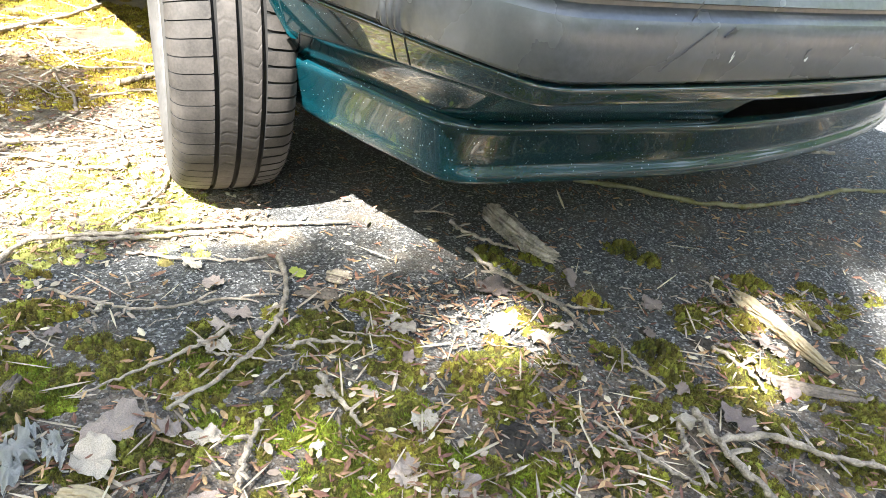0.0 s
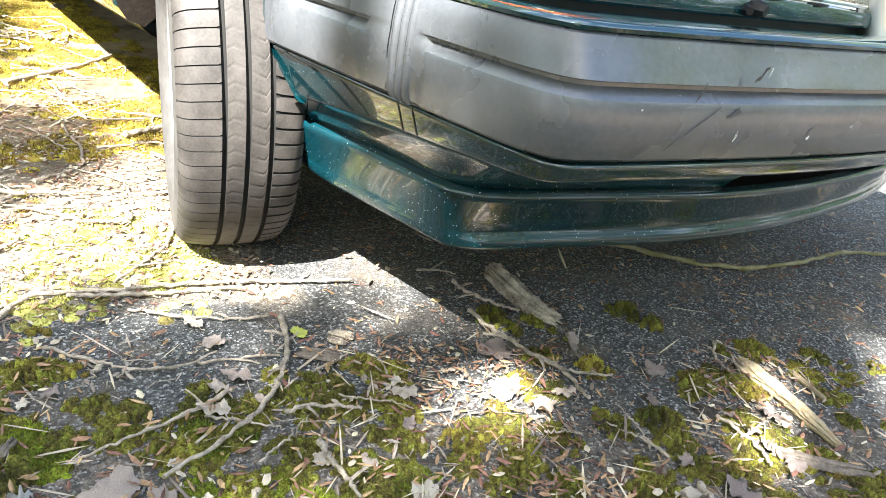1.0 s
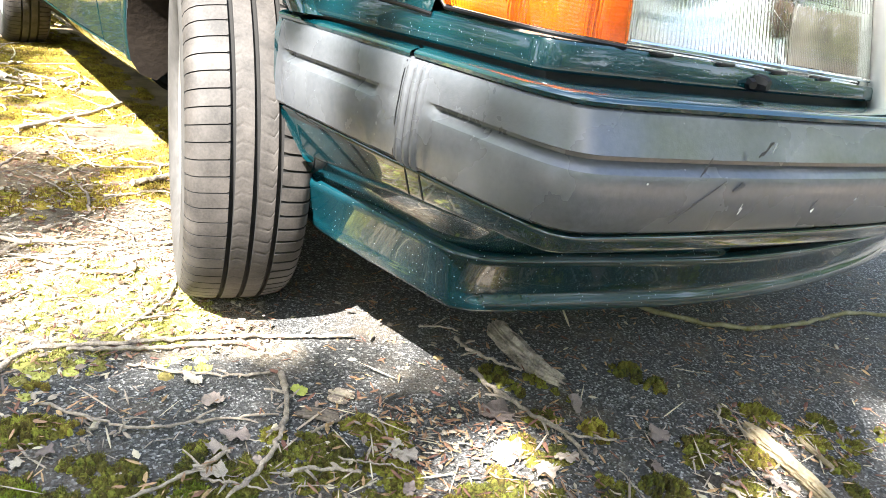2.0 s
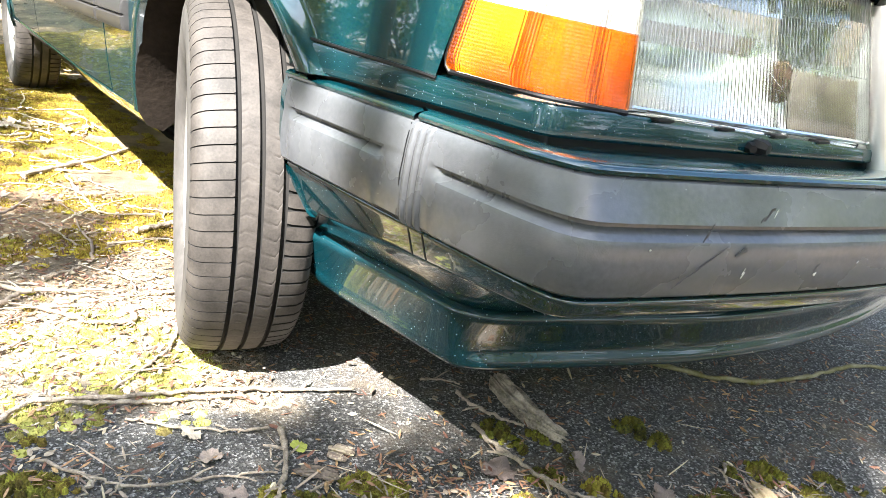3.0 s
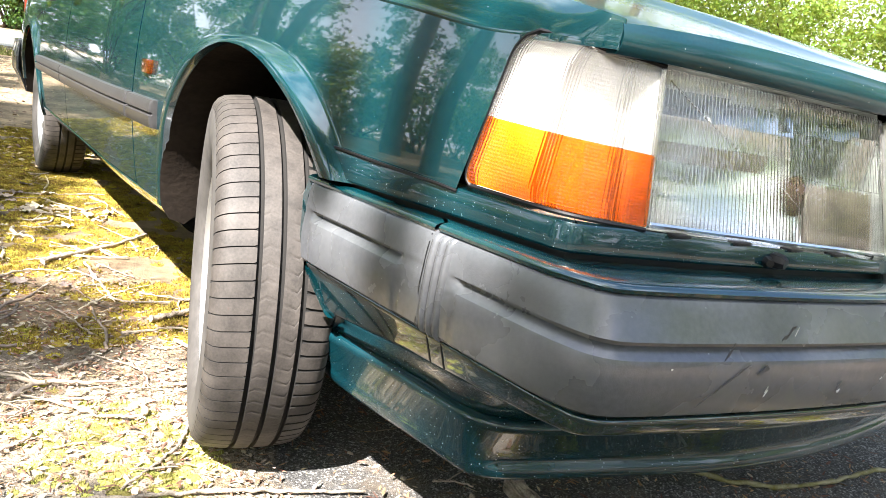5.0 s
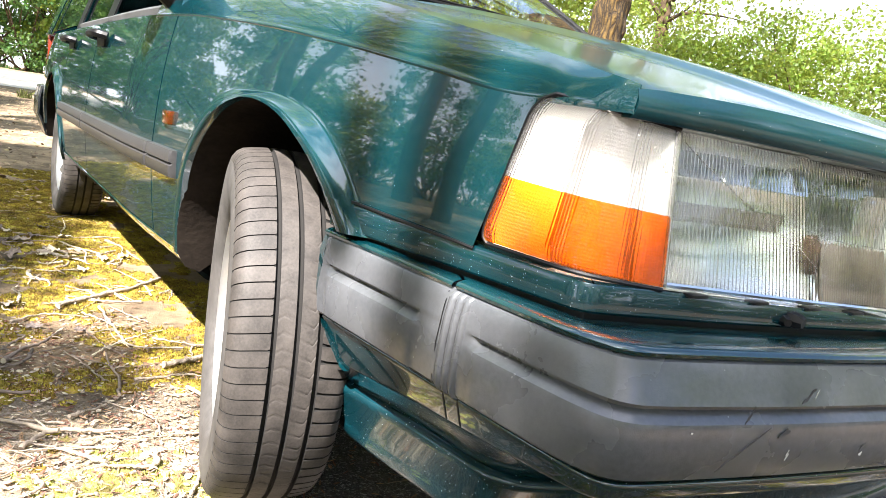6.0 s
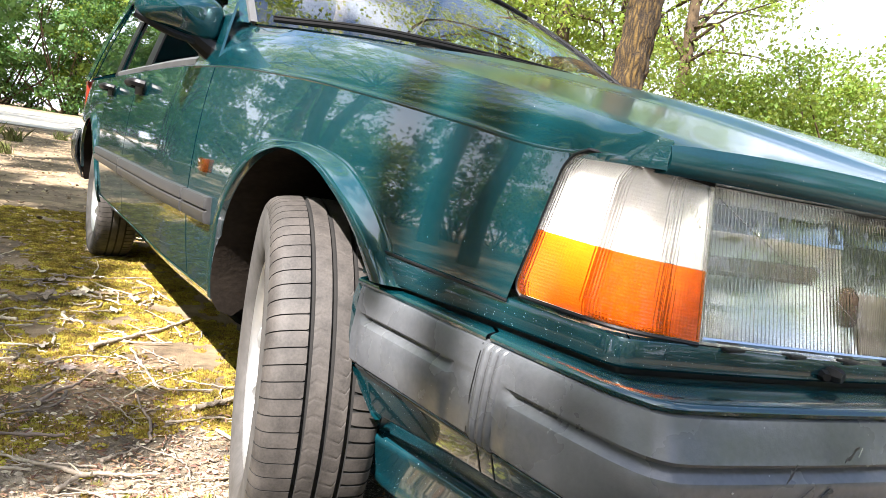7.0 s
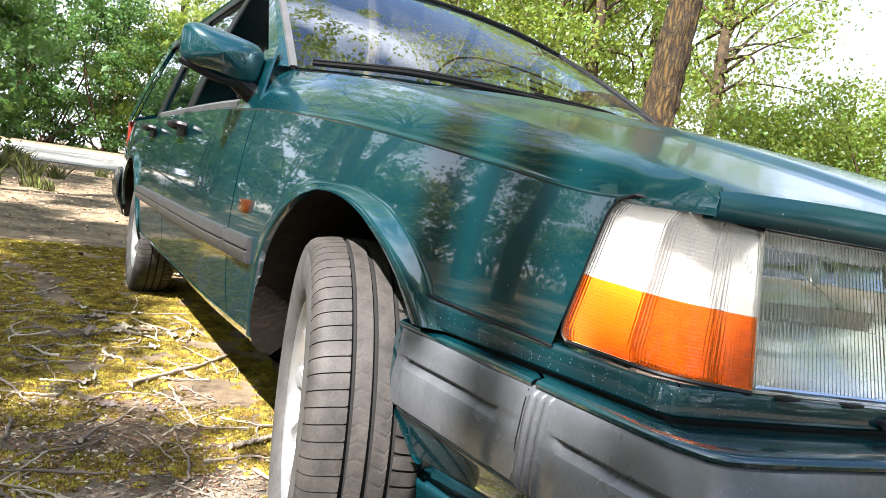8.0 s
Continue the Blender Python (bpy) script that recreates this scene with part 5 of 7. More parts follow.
# ---- trees and bushes ----
def leaf_mesh(name, centres, size, material, seed):
    """Many small pointed leaves, each a folded pair of triangles."""
    rng = np.random.default_rng(seed)
    n = len(centres)
    d = rng.normal(size=(n, 3))
    d[:, 2] -= 0.35
    d /= np.linalg.norm(d, axis=1, keepdims=True)
    u = np.cross(d, rng.normal(size=(n, 3)))
    u /= np.linalg.norm(u, axis=1, keepdims=True)
    w = np.cross(d, u)
    s = size * rng.uniform(0.6, 1.35, (n, 1))
    a = centres - d * s * 0.5
    b = centres + u * s * 0.30 + w * s * 0.08
    c = centres + d * s * 0.5
    e = centres - u * s * 0.30 + w * s * 0.08
    verts = np.stack([a, b, c, e], 1).reshape(-1, 3)
    me = bpy.data.meshes.new(name)
    me.vertices.add(4 * n)
    me.vertices.foreach_set("co", verts.ravel())
    tri = np.stack([np.arange(n) * 4, np.arange(n) * 4 + 1, np.arange(n) * 4 + 2, np.arange(n) * 4, np.arange(n) * 4 + 2, np.arange(n) * 4 + 3], 1).ravel()
    me.loops.add(6 * n)
    me.loops.foreach_set("vertex_index", tri)
    me.polygons.add(2 * n)
    me.polygons.foreach_set("loop_start", np.arange(2 * n) * 3)
    me.materials.append(material)
    me.update(calc_edges=True)
    return me


def crown_points(rng, centre, radii, clumps, per, spread):
    """Leaf places in clumps that fill an uneven ellipsoid."""
    q = rng.normal(size=(clumps, 3))
    q /= np.linalg.norm(q, axis=1, keepdims=True)
    q *= rng.uniform(0.25, 1.0, (clumps, 1)) ** 0.5
    c = np.array(centre) + q * np.array(radii)
    sp = spread * rng.uniform(0.6, 1.4, (clumps, 1, 1))
    p = c[:, None, :] + rng.normal(size=(clumps, per, 3)) * sp * np.array((1, 1, 0.6))
    return p.reshape(-1, 3), c


def tree(name, x, y, height, trunk_r, crown, seed, leaf=0.11, clumps=90, per=120, material=None, lean=(0.0, 0.0), label="", category="tree", limbs=7, spread=0.35, crown_from=0.45, furrows=0.0):
    rng = np.random.default_rng(seed)
    z0 = ground_z(y) - 0.05
    base = np.array((x, y, z0))
    root = new(name)
    root.location = base
    top = np.array((x + lean[0] * height, y + lean[1] * height, z0 + height))
    pts = [base + (top - base) * t + np.array((*rng.normal(0, 0.05 * trunk_r * 6, 2), 0)) * (0.2 + t) for t in np.linspace(0, 1, 7)]
    pts[0] = base
    bole = tube_data(smooth_curve(pts, 160 if furrows else 28), [trunk_r * 1.25, trunk_r, trunk_r * 0.85, trunk_r * 0.6, trunk_r * 0.3], 56 if furrows else 14)
    if furrows:
        axis = smooth_curve(pts, 160)
        vs = []
        for k, p in enumerate(bole[0]):
            o = np.array(p) - axis[k // 56]
            q = Vector((p[0] * 16, p[1] * 16, p[2] * 2.6))
            cut = abs(noise.noise(q)) + 0.4 * abs(noise.noise(q * 2.3))
            vs.append(tuple(axis[k // 56] + o * (1 + furrows * (min(cut, 0.35) / 0.35 - 0.7))))
        bole = (vs, bole[1])
    pieces = [bole]
    cc = np.array((x + lean[0] * height, y + lean[1] * height, z0 + height * (crown_from + 1.0) / 2 + 0.3))
    pos, centres = crown_points(rng, cc, crown, clumps, per, spread)
    for c in centres[rng.permutation(len(centres))[:limbs * 3]]:
        t = rng.uniform(0.45, 0.85)
        s = base + (top - base) * t
        mid = s * 0.5 + c * 0.5 + rng.normal(0, 0.25, 3) + (0, 0, 0.3)
        pieces.append(tube_data(smooth_curve([s, mid, c], 10), [trunk_r * 0.34, trunk_r * 0.16, trunk_r * 0.05], 6))
    v, f = joined(*pieces)
    v = [tuple(np.array(p) + 0.03 * trunk_r / 0.2 * np.array(noise.noise_vector(Vector(p) * 6.0))) for p in v]
    add_part("trunk", mesh_of("trunk", v, f, BARK_DEEP if furrows else BARK, 60), root, "furrowed brown bark")
    add_part("crown", leaf_mesh("crown", pos, leaf, material or LEAF_SUN, seed + 1), root, "loose green foliage")
    tagged(root, label or "leafy deciduous tree with furrowed bark", category, "trees round the parking spot")
    return root


def bush(x, y, w, h, seed, material, leaf=0.10, clumps=70, per=120):
    rng = np.random.default_rng(seed)
    z0 = ground_z(y) - 0.05
    root = new("bush")
    root.location = (x, y, z0)
    pos, centres = crown_points(rng, (x, y, z0 + h * 0.5), (w, w * 0.8, h * 0.55), clumps, per, 0.25)
    pos[:, 2] = np.maximum(pos[:, 2], z0 + 0.05)
    stems = [tube_data(smooth_curve([(x + rng.normal(0, 0.2), y + rng.normal(0, 0.2), z0), tuple((np.array((x, y, z0)) + c) / 2 + rng.normal(0, 0.2, 3)), tuple(c)], 8), [0.05, 0.03, 0.012], 6) for c in centres[:10]]
    add_part("branchwork", mesh_of("branchwork", *joined(*stems), BARK, 60), root)
    add_part("foliage", leaf_mesh("foliage", pos, leaf, material, seed + 1), root)
    tagged(root, "dense green bush at the edge of the clearing", "bush", "bushes round the clearing")
    return root


CAM0 = (-0.39, -0.25)


def polar(az, d):
    return CAM0[0] + d * math.sin(radians(az)), CAM0[1] + d * math.cos(radians(az))


# the trunk beside the car
tree("tree", *polar(44.1, 8.0), 9.5, 0.178, (3.2, 3.2, 2.6), 11, leaf=0.10, clumps=110, per=110, lean=(0.085, -0.04), label="tall tree with thick furrowed orange-brown trunk", crown_from=0.55, furrows=0.16)
# far forked tree and its neighbours behind the car
tree("tree", *polar(49.5, 19), 9.0, 0.19, (3.0, 3.0, 3.6), 21, clumps=80, per=110, label="forked tree with open crown", crown_from=0.35)
for k, (az, d, h, cr) in enumerate(((40, 20, 11, 3.4), (34, 22, 12, 3.6), (28, 21, 12, 3.6), (22, 24, 12, 3.8), (16, 26, 12, 3.8), (44.5, 24, 11, 3.2), (37, 30, 13, 4))):
    x, y = polar(az, d)
    tree("tree", x, y, h, 0.2, (cr, cr, h * 0.42), 40 + k, leaf=0.15, clumps=90, per=110, crown_from=0.2)
for k, (az, d, w, h) in enumerate(((53, 15, 1.8, 3.2), (57, 15.5, 2.0, 3.9), (61.5, 15, 2.2, 3.9), (66, 15, 2.2, 3.6), (50, 17, 1.7, 2.6), (46, 18, 1.8, 2.6), (41, 17, 2.0, 3.2), (35, 18, 2.2, 3.4))):
    bush(*polar(az, d), w, h, 70 + k, LEAF_SUN, 0.085, 85, 200)
# wall of foliage beyond the road
for k, (az, d, w, h, m) in enumerate(((-12, 33, 3.2, 7, 1), (-7, 34, 3.2, 8, 1), (-3.5, 33, 3.0, 7.5, 1), (0, 34, 3.2, 8.5, 1), (3.5, 33, 3.0, 7.5, 1), (7, 34, 3.0, 7, 0), (10.5, 35, 3.2, 8, 0), (14, 36, 3.5, 8, 0))):
    bush(*polar(az, d), w, h, 90 + k, LEAF_DARK if m else LEAF_SUN, 0.15, 105, 120)
for k, (az, d, h) in enumerate(((-9, 38, 16), (-2, 39, 19), (4.2, 38, 18), (8, 41, 20), (12, 40, 18), (18, 41, 20), (24, 40, 19), (30, 41, 20))):
    x, y = polar(az, d)
    tree("tree", x, y, h, 0.22, (4.0, 4.0, 5.0), 120 + k, leaf=0.2, clumps=80, per=110, material=LEAF_DARK, crown_from=0.3)
for k in range(7):
    bush(*polar(-15 + 4.2 * k, 38.5), 3.6, 7.0, 400 + k, LEAF_DARK, 0.18, 60, 80)
# trees on the open side, seen in the paint
for k, (x, y, h) in enumerate(((-9, 3.5, 9), (-8, 8.0, 11), (-6.5, 13, 12), (-11, -1, 9), (-9.5, 18, 12), (-13, 6, 11), (-4.5, 19, 12))):
    tree("tree", x, y, h, 0.20, (2.6, 2.6, h * 0.36), 150 + k, leaf=0.14, clumps=85, per=100, crown_from=0.35)
for k in range(12):
    x, y = polar(-78 + 6.3 * k, 17.5 + 2.5 * math.sin(k * 2.1))
    bush(x, y, 2.3, 5.0 + 2.2 * math.sin(k * 1.7), 170 + k, LEAF_DARK if k % 3 else LEAF_SUN, 0.17, 75, 85)
# and behind the onlooker, seen in the bumper and the lamps
for k in range(15):
    x, y = polar(80 + 13.0 * k, 13.5 + 2.5 * math.sin(k * 1.9))
    bush(x, y, 2.8, 4.6 + 1.8 * math.sin(k * 2.3), 210 + k, LEAF_SUN if k % 2 else LEAF_DARK, 0.18, 90, 100)
    if k % 3 == 1:
        x, y = polar(83 + 13.0 * k, 12.0)
        tree("tree", x, y, 8.0, 0.18, (2.4, 2.4, 2.8), 240 + k, leaf=0.15, clumps=70, per=90, crown_from=0.4)


# trees that overhang the parking spot and dapple the ground
def shading_tree(base, fork, targets, seed, label, girth=0.17, tip=None, hanging=(), gaps=()):
    """A tree whose twigs carry leaf clumps at the given places."""
    rng = np.random.default_rng(seed)
    root = new("tree")
    root.location = base
    b, f = np.array(base, float), np.array(fork, float)
    pieces = [tube_data(smooth_curve([b, b * 0.7 + f * 0.3 + (0.1, 0.05, 0), b * 0.3 + f * 0.7, f], 22), [girth * 1.15, girth, girth * 0.85, girth * 0.6], 12)]
    if tip:
        pieces.append(tube_data(smooth_curve([f, (f + np.array(tip)) / 2 + (0.02, 0.0, 0), np.array(tip)], 12), [girth * 0.9, girth * 0.8, girth * 0.5], 10))
    for h in hanging:
        pieces.append(tube_data(smooth_curve(h, 30), [0.06, 0.055, 0.05, 0.045], 8))
    pos = []
    for k, c in enumerate(targets):
        pos.append(c + rng.normal(size=(80, 3)) * np.array((0.13, 0.13, 0.10)))
        if k % 16 == 0:
            pieces.append(tube_data(smooth_curve([f, (f + c) / 2 + rng.normal(0, 0.2, 3) + (0, 0, 0.2), c], 9), [0.03, 0.018, 0.006], 5))
    add_part("trunk", mesh_of("trunk", *joined(*pieces), BARK, 60), root)
    pos = np.concatenate(pos)
    fall = pos - np.outer(pos[:, 2], np.array(SUN_TO) / SUN_TO.z)
    for gx, gy, r in gaps:
        keep = np.hypot(fall[:, 0] - gx, fall[:, 1] - gy) > r * rng.uniform(0.75, 1.15, len(fall))
        pos, fall = pos[keep], fall[keep]
    add_part("crown", leaf_mesh("crown", pos, 0.085, LEAF_SUN, seed + 1), root)
    tagged(root, label, "tree", "trees round the parking spot")


def sunward(gx, gy, h):
    return np.array((gx, gy, 0)) + np.array(SUN_TO) / SUN_TO.z * h


def dappling():
    rng = np.random.default_rng(5)
    front, side = [], [[], [], []]
    for gx, gy in ((0.60, 0.12), (0.68, 0.13), (0.76, 0.13), (0.84, 0.14), (0.95, 0.15), (1.06, 0.14), (1.15, 0.13), (1.25, 0.14), (-0.2, 0.42), (-0.1, 0.36), (-0.3, 0.48), (-0.25, 0.58), (-0.32, 0.55), (-0.36, 0.65)):
        front.append(sunward(gx, gy, 5.0))
    while len(front) < 303:
        gx, gy = rng.uniform(-1.8, 3.0), rng.uniform(-1.7, 1.1)
        edge = (0.35 if gx > 0.60 else 0.43 if gx > 0.2 else 0.45 - 0.45 * gx) + rng.normal(0, 0.03)
        if gy > edge or (gx > 0.72 and gy > 0.16 and rng.uniform() < 0.6) or (gx > 0.35 and gy < 0.14 and rng.uniform() < 0.82):
            continue
        if math.hypot(gx - 0.21, gy - 0.25) < 0.12 or math.hypot(gx - 0.90, gy + 0.02) < 0.21 or math.hypot(gx - 0.72, gy - 0.03) < 0.13 or math.hypot(gx - 0.54, gy + 0.06) < 0.13 or math.hypot(gx + 0.02, gy - 0.12) < 0.10:
            continue
        front.append(sunward(gx, gy, rng.uniform(4.4, 5.8)))
    for gx, gy in ((-0.36, 1.66), (-0.24, 1.60), (-0.13, 1.59), (-0.47, 1.72), (-0.30, 1.54), (-0.58, 1.70)):
        side[0].append(sunward(gx, gy, 5.2))
    for _ in range(5200):
        gy = 1.35 + 13.0 * rng.uniform() ** 1.3
        gx = rng.uniform(-3.6, 0.1 + 0.02 * gy)
        if gx > -0.16 - 0.10 * fold_at(gx, gy) and gy < 3.2:
            continue
        if fold_at(gx * 0.9, gy * 0.55) > (0.17 if gy < 4.0 else -0.18):
            continue
        c = sunward(gx, gy, rng.uniform(4.6, 6.4))
        side[0 if gy < 4.5 else 1 if gy < 8.5 else 2].append(c)
    hang = [[(-3.9, -2.9, 7.4), (-3.5, -2.1, 8.3), (-3.12, -1.45, 7.6), (-3.10, -1.40, 6.2), (-3.12, -1.41, 4.95)], [(-4.0, -3.0, 6.8), (-3.7, -2.4, 8.2), (-3.42, -1.80, 7.6), (-3.40, -1.76, 6.4), (-3.41, -1.77, 5.25)]]
    gaps = ((0.92, 0.0, 0.15), (0.70, 0.05, 0.10), (0.55, -0.05, 0.105), (0.26, 0.25, 0.085), (0.78, -0.14, 0.08))
    shading_tree((-4.4, -3.2, -0.05), (-4.15, -3.05, 4.6), front[:180], 6, "leafy tree overhanging the parking spot", 0.12, (-3.9, -2.9, 7.5), hang, gaps)
    shading_tree((-4.9, -2.3, -0.05), (-4.7, -2.2, 4.4), front[180:], 9, "slim leafy tree beside its neighbour", 0.09, gaps=gaps)
    for (bx, by), cs, s in zip(((-6.2, 1.6), (-6.0, 5.2), (-5.4, 9.5)), side, (16, 26, 36)):
        shading_tree((bx, by, -0.05), tuple(np.mean(cs, axis=0) - (0.3, 0, 0.6)), cs, s, "leafy tree beside the parking spot")


def overhang():
    """A tree whose high open crown reaches over the rear of the car."""
    rng = np.random.default_rng(88)
    spots = []
    while len(spots) < 330:
        p = rng.uniform(-1, 1, 3)
        if np.dot(p, p) < 1:
            spots.append(np.array((-0.7, 7.4, 7.0)) + p * np.array((3.6, 3.2, 3.0)))
    shading_tree((-4.3, 7.4, -0.05), (-3.4, 7.2, 4.8), spots, 91, "leafy tree with a wide crown beside the car", 0.16)


def fold_at(x, y):
    return noise.noise(Vector((x * 1.3, y * 1.3, 0.4))) + 0.4 * noise.noise(Vector((x * 3.3, y * 3.3, 2.4)))


dappling()
overhang()


# ---- what lies on the ground ----
def fold(x, y, s, k):
    return noise.noise(Vector((x * s, y * s, k)))


def moss_amount(x, y):
    """How mossy a spot is, 0 to 1."""
    front = (0.47 - 0.56 * x) - y
    patch = 0.5 + 0.9 * fold(x, y, 7.0, 3.1) + 0.35 * fold(x, y, 19.0, 8.7)
    if math.hypot((x + 0.15) / 0.13, (y - 0.53) / 0.065) < 1 or math.hypot((x - 0.30) / 0.06, (y - 0.12) / 0.07) < 1 or math.hypot((x + 0.17) / 0.07, (y - 0.44) / 0.035) < 1:
        return 0.0
    if front > 0:
        return patch * min(1.0, 0.35 + front * 4.0)
    if front > -0.24 and x > 0.3:
        return 0.72 * patch * (1 + front / 0.24)
    return 0.0


def dome(rng, x, y, r, h, k):
    """A low uneven cushion: rings of points round a top."""
    n = 11
    verts, faces = [(x, y, h)], []
    for j, (fr, fz) in enumerate(((0.42, 0.90), (0.76, 0.58), (1.0, -0.06))):
        for i in range(n):
            a = 2 * math.pi * i / n
            q = r * fr * (1 + 0.30 * noise.noise(Vector((math.cos(a) * 1.7, math.sin(a) * 1.7, k))))
            verts.append((x + q * math.cos(a), y + q * math.sin(a), h * fz + 0.15 * h * noise.noise(Vector((x * 90 + i, y * 90 + j, k)))))
    for i in range(n):
        faces.append((0, 1 + i, 1 + (i + 1) % n))
        for j in range(2):
            a, b = 1 + j * n + i, 1 + j * n + (i + 1) % n
            faces.append((a, a + n, b + n, b))
    return verts, faces


def moss_stuff(name, clumps, material, blade, label, seed, per_area=90000):
    """Cushions and the fine shoots that cover them, in one mesh."""
    rng = np.random.default_rng(seed)
    pieces_v, pieces_f = [], []
    tri = []
    for k, (x, y, r, h) in enumerate(clumps):
        v, f = dome(rng, x, y, r, h, k * 1.37)
        o = len(pieces_v)
        pieces_v += v
        pieces_f += [tuple(o + q for q in g) for g in f]
        n = int(min(420, max(24, per_area * r * r * 1.8)))
        rr = np.sqrt(rng.uniform(0, 1.1, n))
        a = rng.uniform(0, 2 * math.pi, n)
        px, py = x + r * rr * np.cos(a), y + r * rr * np.sin(a)
        pz = h * np.clip(1 - rr**2, 0, 1) ** 0.7
        nx, ny = np.cos(a) * rr * h / r * 1.3, np.sin(a) * rr * h / r * 1.3
        d = np.stack([nx, ny, np.ones(n)], 1) + rng.normal(0, 0.38, (n, 3))
        d /= np.linalg.norm(d, axis=1, keepdims=True)
        L = blade * rng.uniform(0.5, 1.4, (n, 1))
        p = np.stack([px, py, pz], 1)
        w = np.cross(d, rng.normal(size=(n, 3)))
        w /= np.linalg.norm(w, axis=1, keepdims=True)
        w *= blade * 0.2
        tri.append(np.stack([p - w, p + w, p + d * L], 1))
    tri = np.concatenate(tri).reshape(-1, 3)
    o = len(pieces_v)
    pieces_v += [tuple(q) for q in tri]
    pieces_f += [(o + 3 * i, o + 3 * i + 1, o + 3 * i + 2) for i in range(len(tri) // 3)]
    ob = new(name, mesh_of(name, pieces_v, pieces_f, material, 0))
    return tagged(ob, label, "moss", kind="stuff")


CUSHIONS = ((-0.31, 0.398, 0.03), (-0.2, 0.45, 0.022), (-0.228, 0.474, 0.016), (-0.094, 0.342, 0.022), (-0.183, 0.243, 0.022), (-0.215, 0.262, 0.022), (-0.105, 0.254, 0.02), (0.005, 0.427, 0.016), (-0.075, 0.131, 0.03), (0.027, 0.076, 0.026), (0.038, 0.39, 0.022), (0.07, 0.353, 0.02), (0.097, 0.255, 0.022), (-0.178, 0.357, 0.014), (-0.161, 0.332, 0.018), (-0.268, 0.567, 0.036), (-0.238, 0.567, 0.02), (-0.308, 0.392, 0.025), (-0.208, 0.469, 0.018), (-0.179, 0.428, 0.025), (-0.115, 0.404, 0.019), (0.003, 0.429, 0.015), (0.125, 0.395, 0.029), (0.159, 0.365, 0.023), (0.049, 0.373, 0.034), (0.088, 0.244, 0.026), (-0.068, 0.341, 0.016), (0.003, 0.324, 0.017), (-0.107, 0.258, 0.023), (-0.134, 0.305, 0.017), (-0.219, 0.258, 0.023), (0.002, 0.189, 0.019), (-0.145, 0.338, 0.019), (-0.255, 0.41, 0.018), (0.556, 0.126, 0.037), (0.434, 0.097, 0.033), (0.417, 0.061, 0.032), (0.279, 0.156, 0.022), (0.279, 0.123, 0.019), (0.194, 0.125, 0.031), (0.233, 0.08, 0.023), (0.147, 0.109, 0.021), (0.301, 0.019, 0.025), (0.329, -0.0, 0.021), (0.491, 0.007, 0.024), (0.2, 0.005, 0.025))
GOLDEN = ((0.004, 0.13, 0.028), (-0.221, 0.544, 0.016), (-0.24, 0.658, 0.014), (0.441, 0.236, 0.026), (0.311, 0.259, 0.026), (0.233, 0.219, 0.022), (0.621, 0.076, 0.027), (0.459, -0.023, 0.028), (0.15, 0.2, 0.025), (-0.003, 0.123, 0.024), (0.054, 0.129, 0.022), (0.76, 0.06, 0.023), (0.574, -0.087, 0.021), (0.184, 0.197, 0.02))
FRESH = ((-0.047, 0.207, 0.022), (-0.036, 0.163, 0.028), (-0.045, 0.119, 0.03), (-0.098, 0.145, 0.018), (-0.058, 0.196, 0.02), (-0.135, 0.241, 0.016), (-0.151, 0.277, 0.016), (0.027, 0.223, 0.018), (0.05, 0.191, 0.02), (-0.276, 0.404, 0.026), (-0.291, 0.443, 0.022), (-0.274, 0.375, 0.02), (-0.122, 0.366, 0.022), (-0.075, 0.34, 0.02), (-0.119, 0.325, 0.02), (-0.071, 0.245, 0.02), (-0.038, 0.086, 0.026), (-0.029, 0.139, 0.033), (-0.091, 0.14, 0.024), (-0.049, 0.19, 0.025), (0.126, 0.011, 0.035), (0.055, 0.073, 0.037), (0.067, 0.17, 0.027), (-0.089, 0.203, 0.018))


def cushion(rng, out, x, y, r, k, steep):
    """Fills a patch with small tufts that together make one low uneven mound."""
    for _ in range(int(1.25 * (r / 0.0048) ** 2)):
        a, f = rng.uniform(0, 2 * math.pi), math.sqrt(rng.uniform())
        q = f * r * (1 + 0.45 * noise.noise(Vector((1.6 * math.cos(a), 1.6 * math.sin(a), k))))
        t = rng.uniform(0.0032, 0.0068)
        out.append((x + q * math.cos(a), y + q * math.sin(a), t, 0.45 * t + steep * r * max(0.0, 1 - f * f)))


BY_BUMPER = ((0.392, 0.419, 0.03), (0.45, 0.383, 0.022), (0.625, 0.331, 0.031), (0.641, 0.28, 0.026), (0.741, 0.142, 0.033), (0.831, 0.077, 0.022), (0.618, 0.106, 0.024), (0.53, -0.062, 0.02), (0.423, -0.105, 0.023), (0.452, -0.133, 0.021), (0.442, -0.072, 0.019), (0.337, 0.057, 0.016), (0.699, -0.044, 0.021), (0.418, 0.003, 0.024), (0.031, 0.164, 0.022))


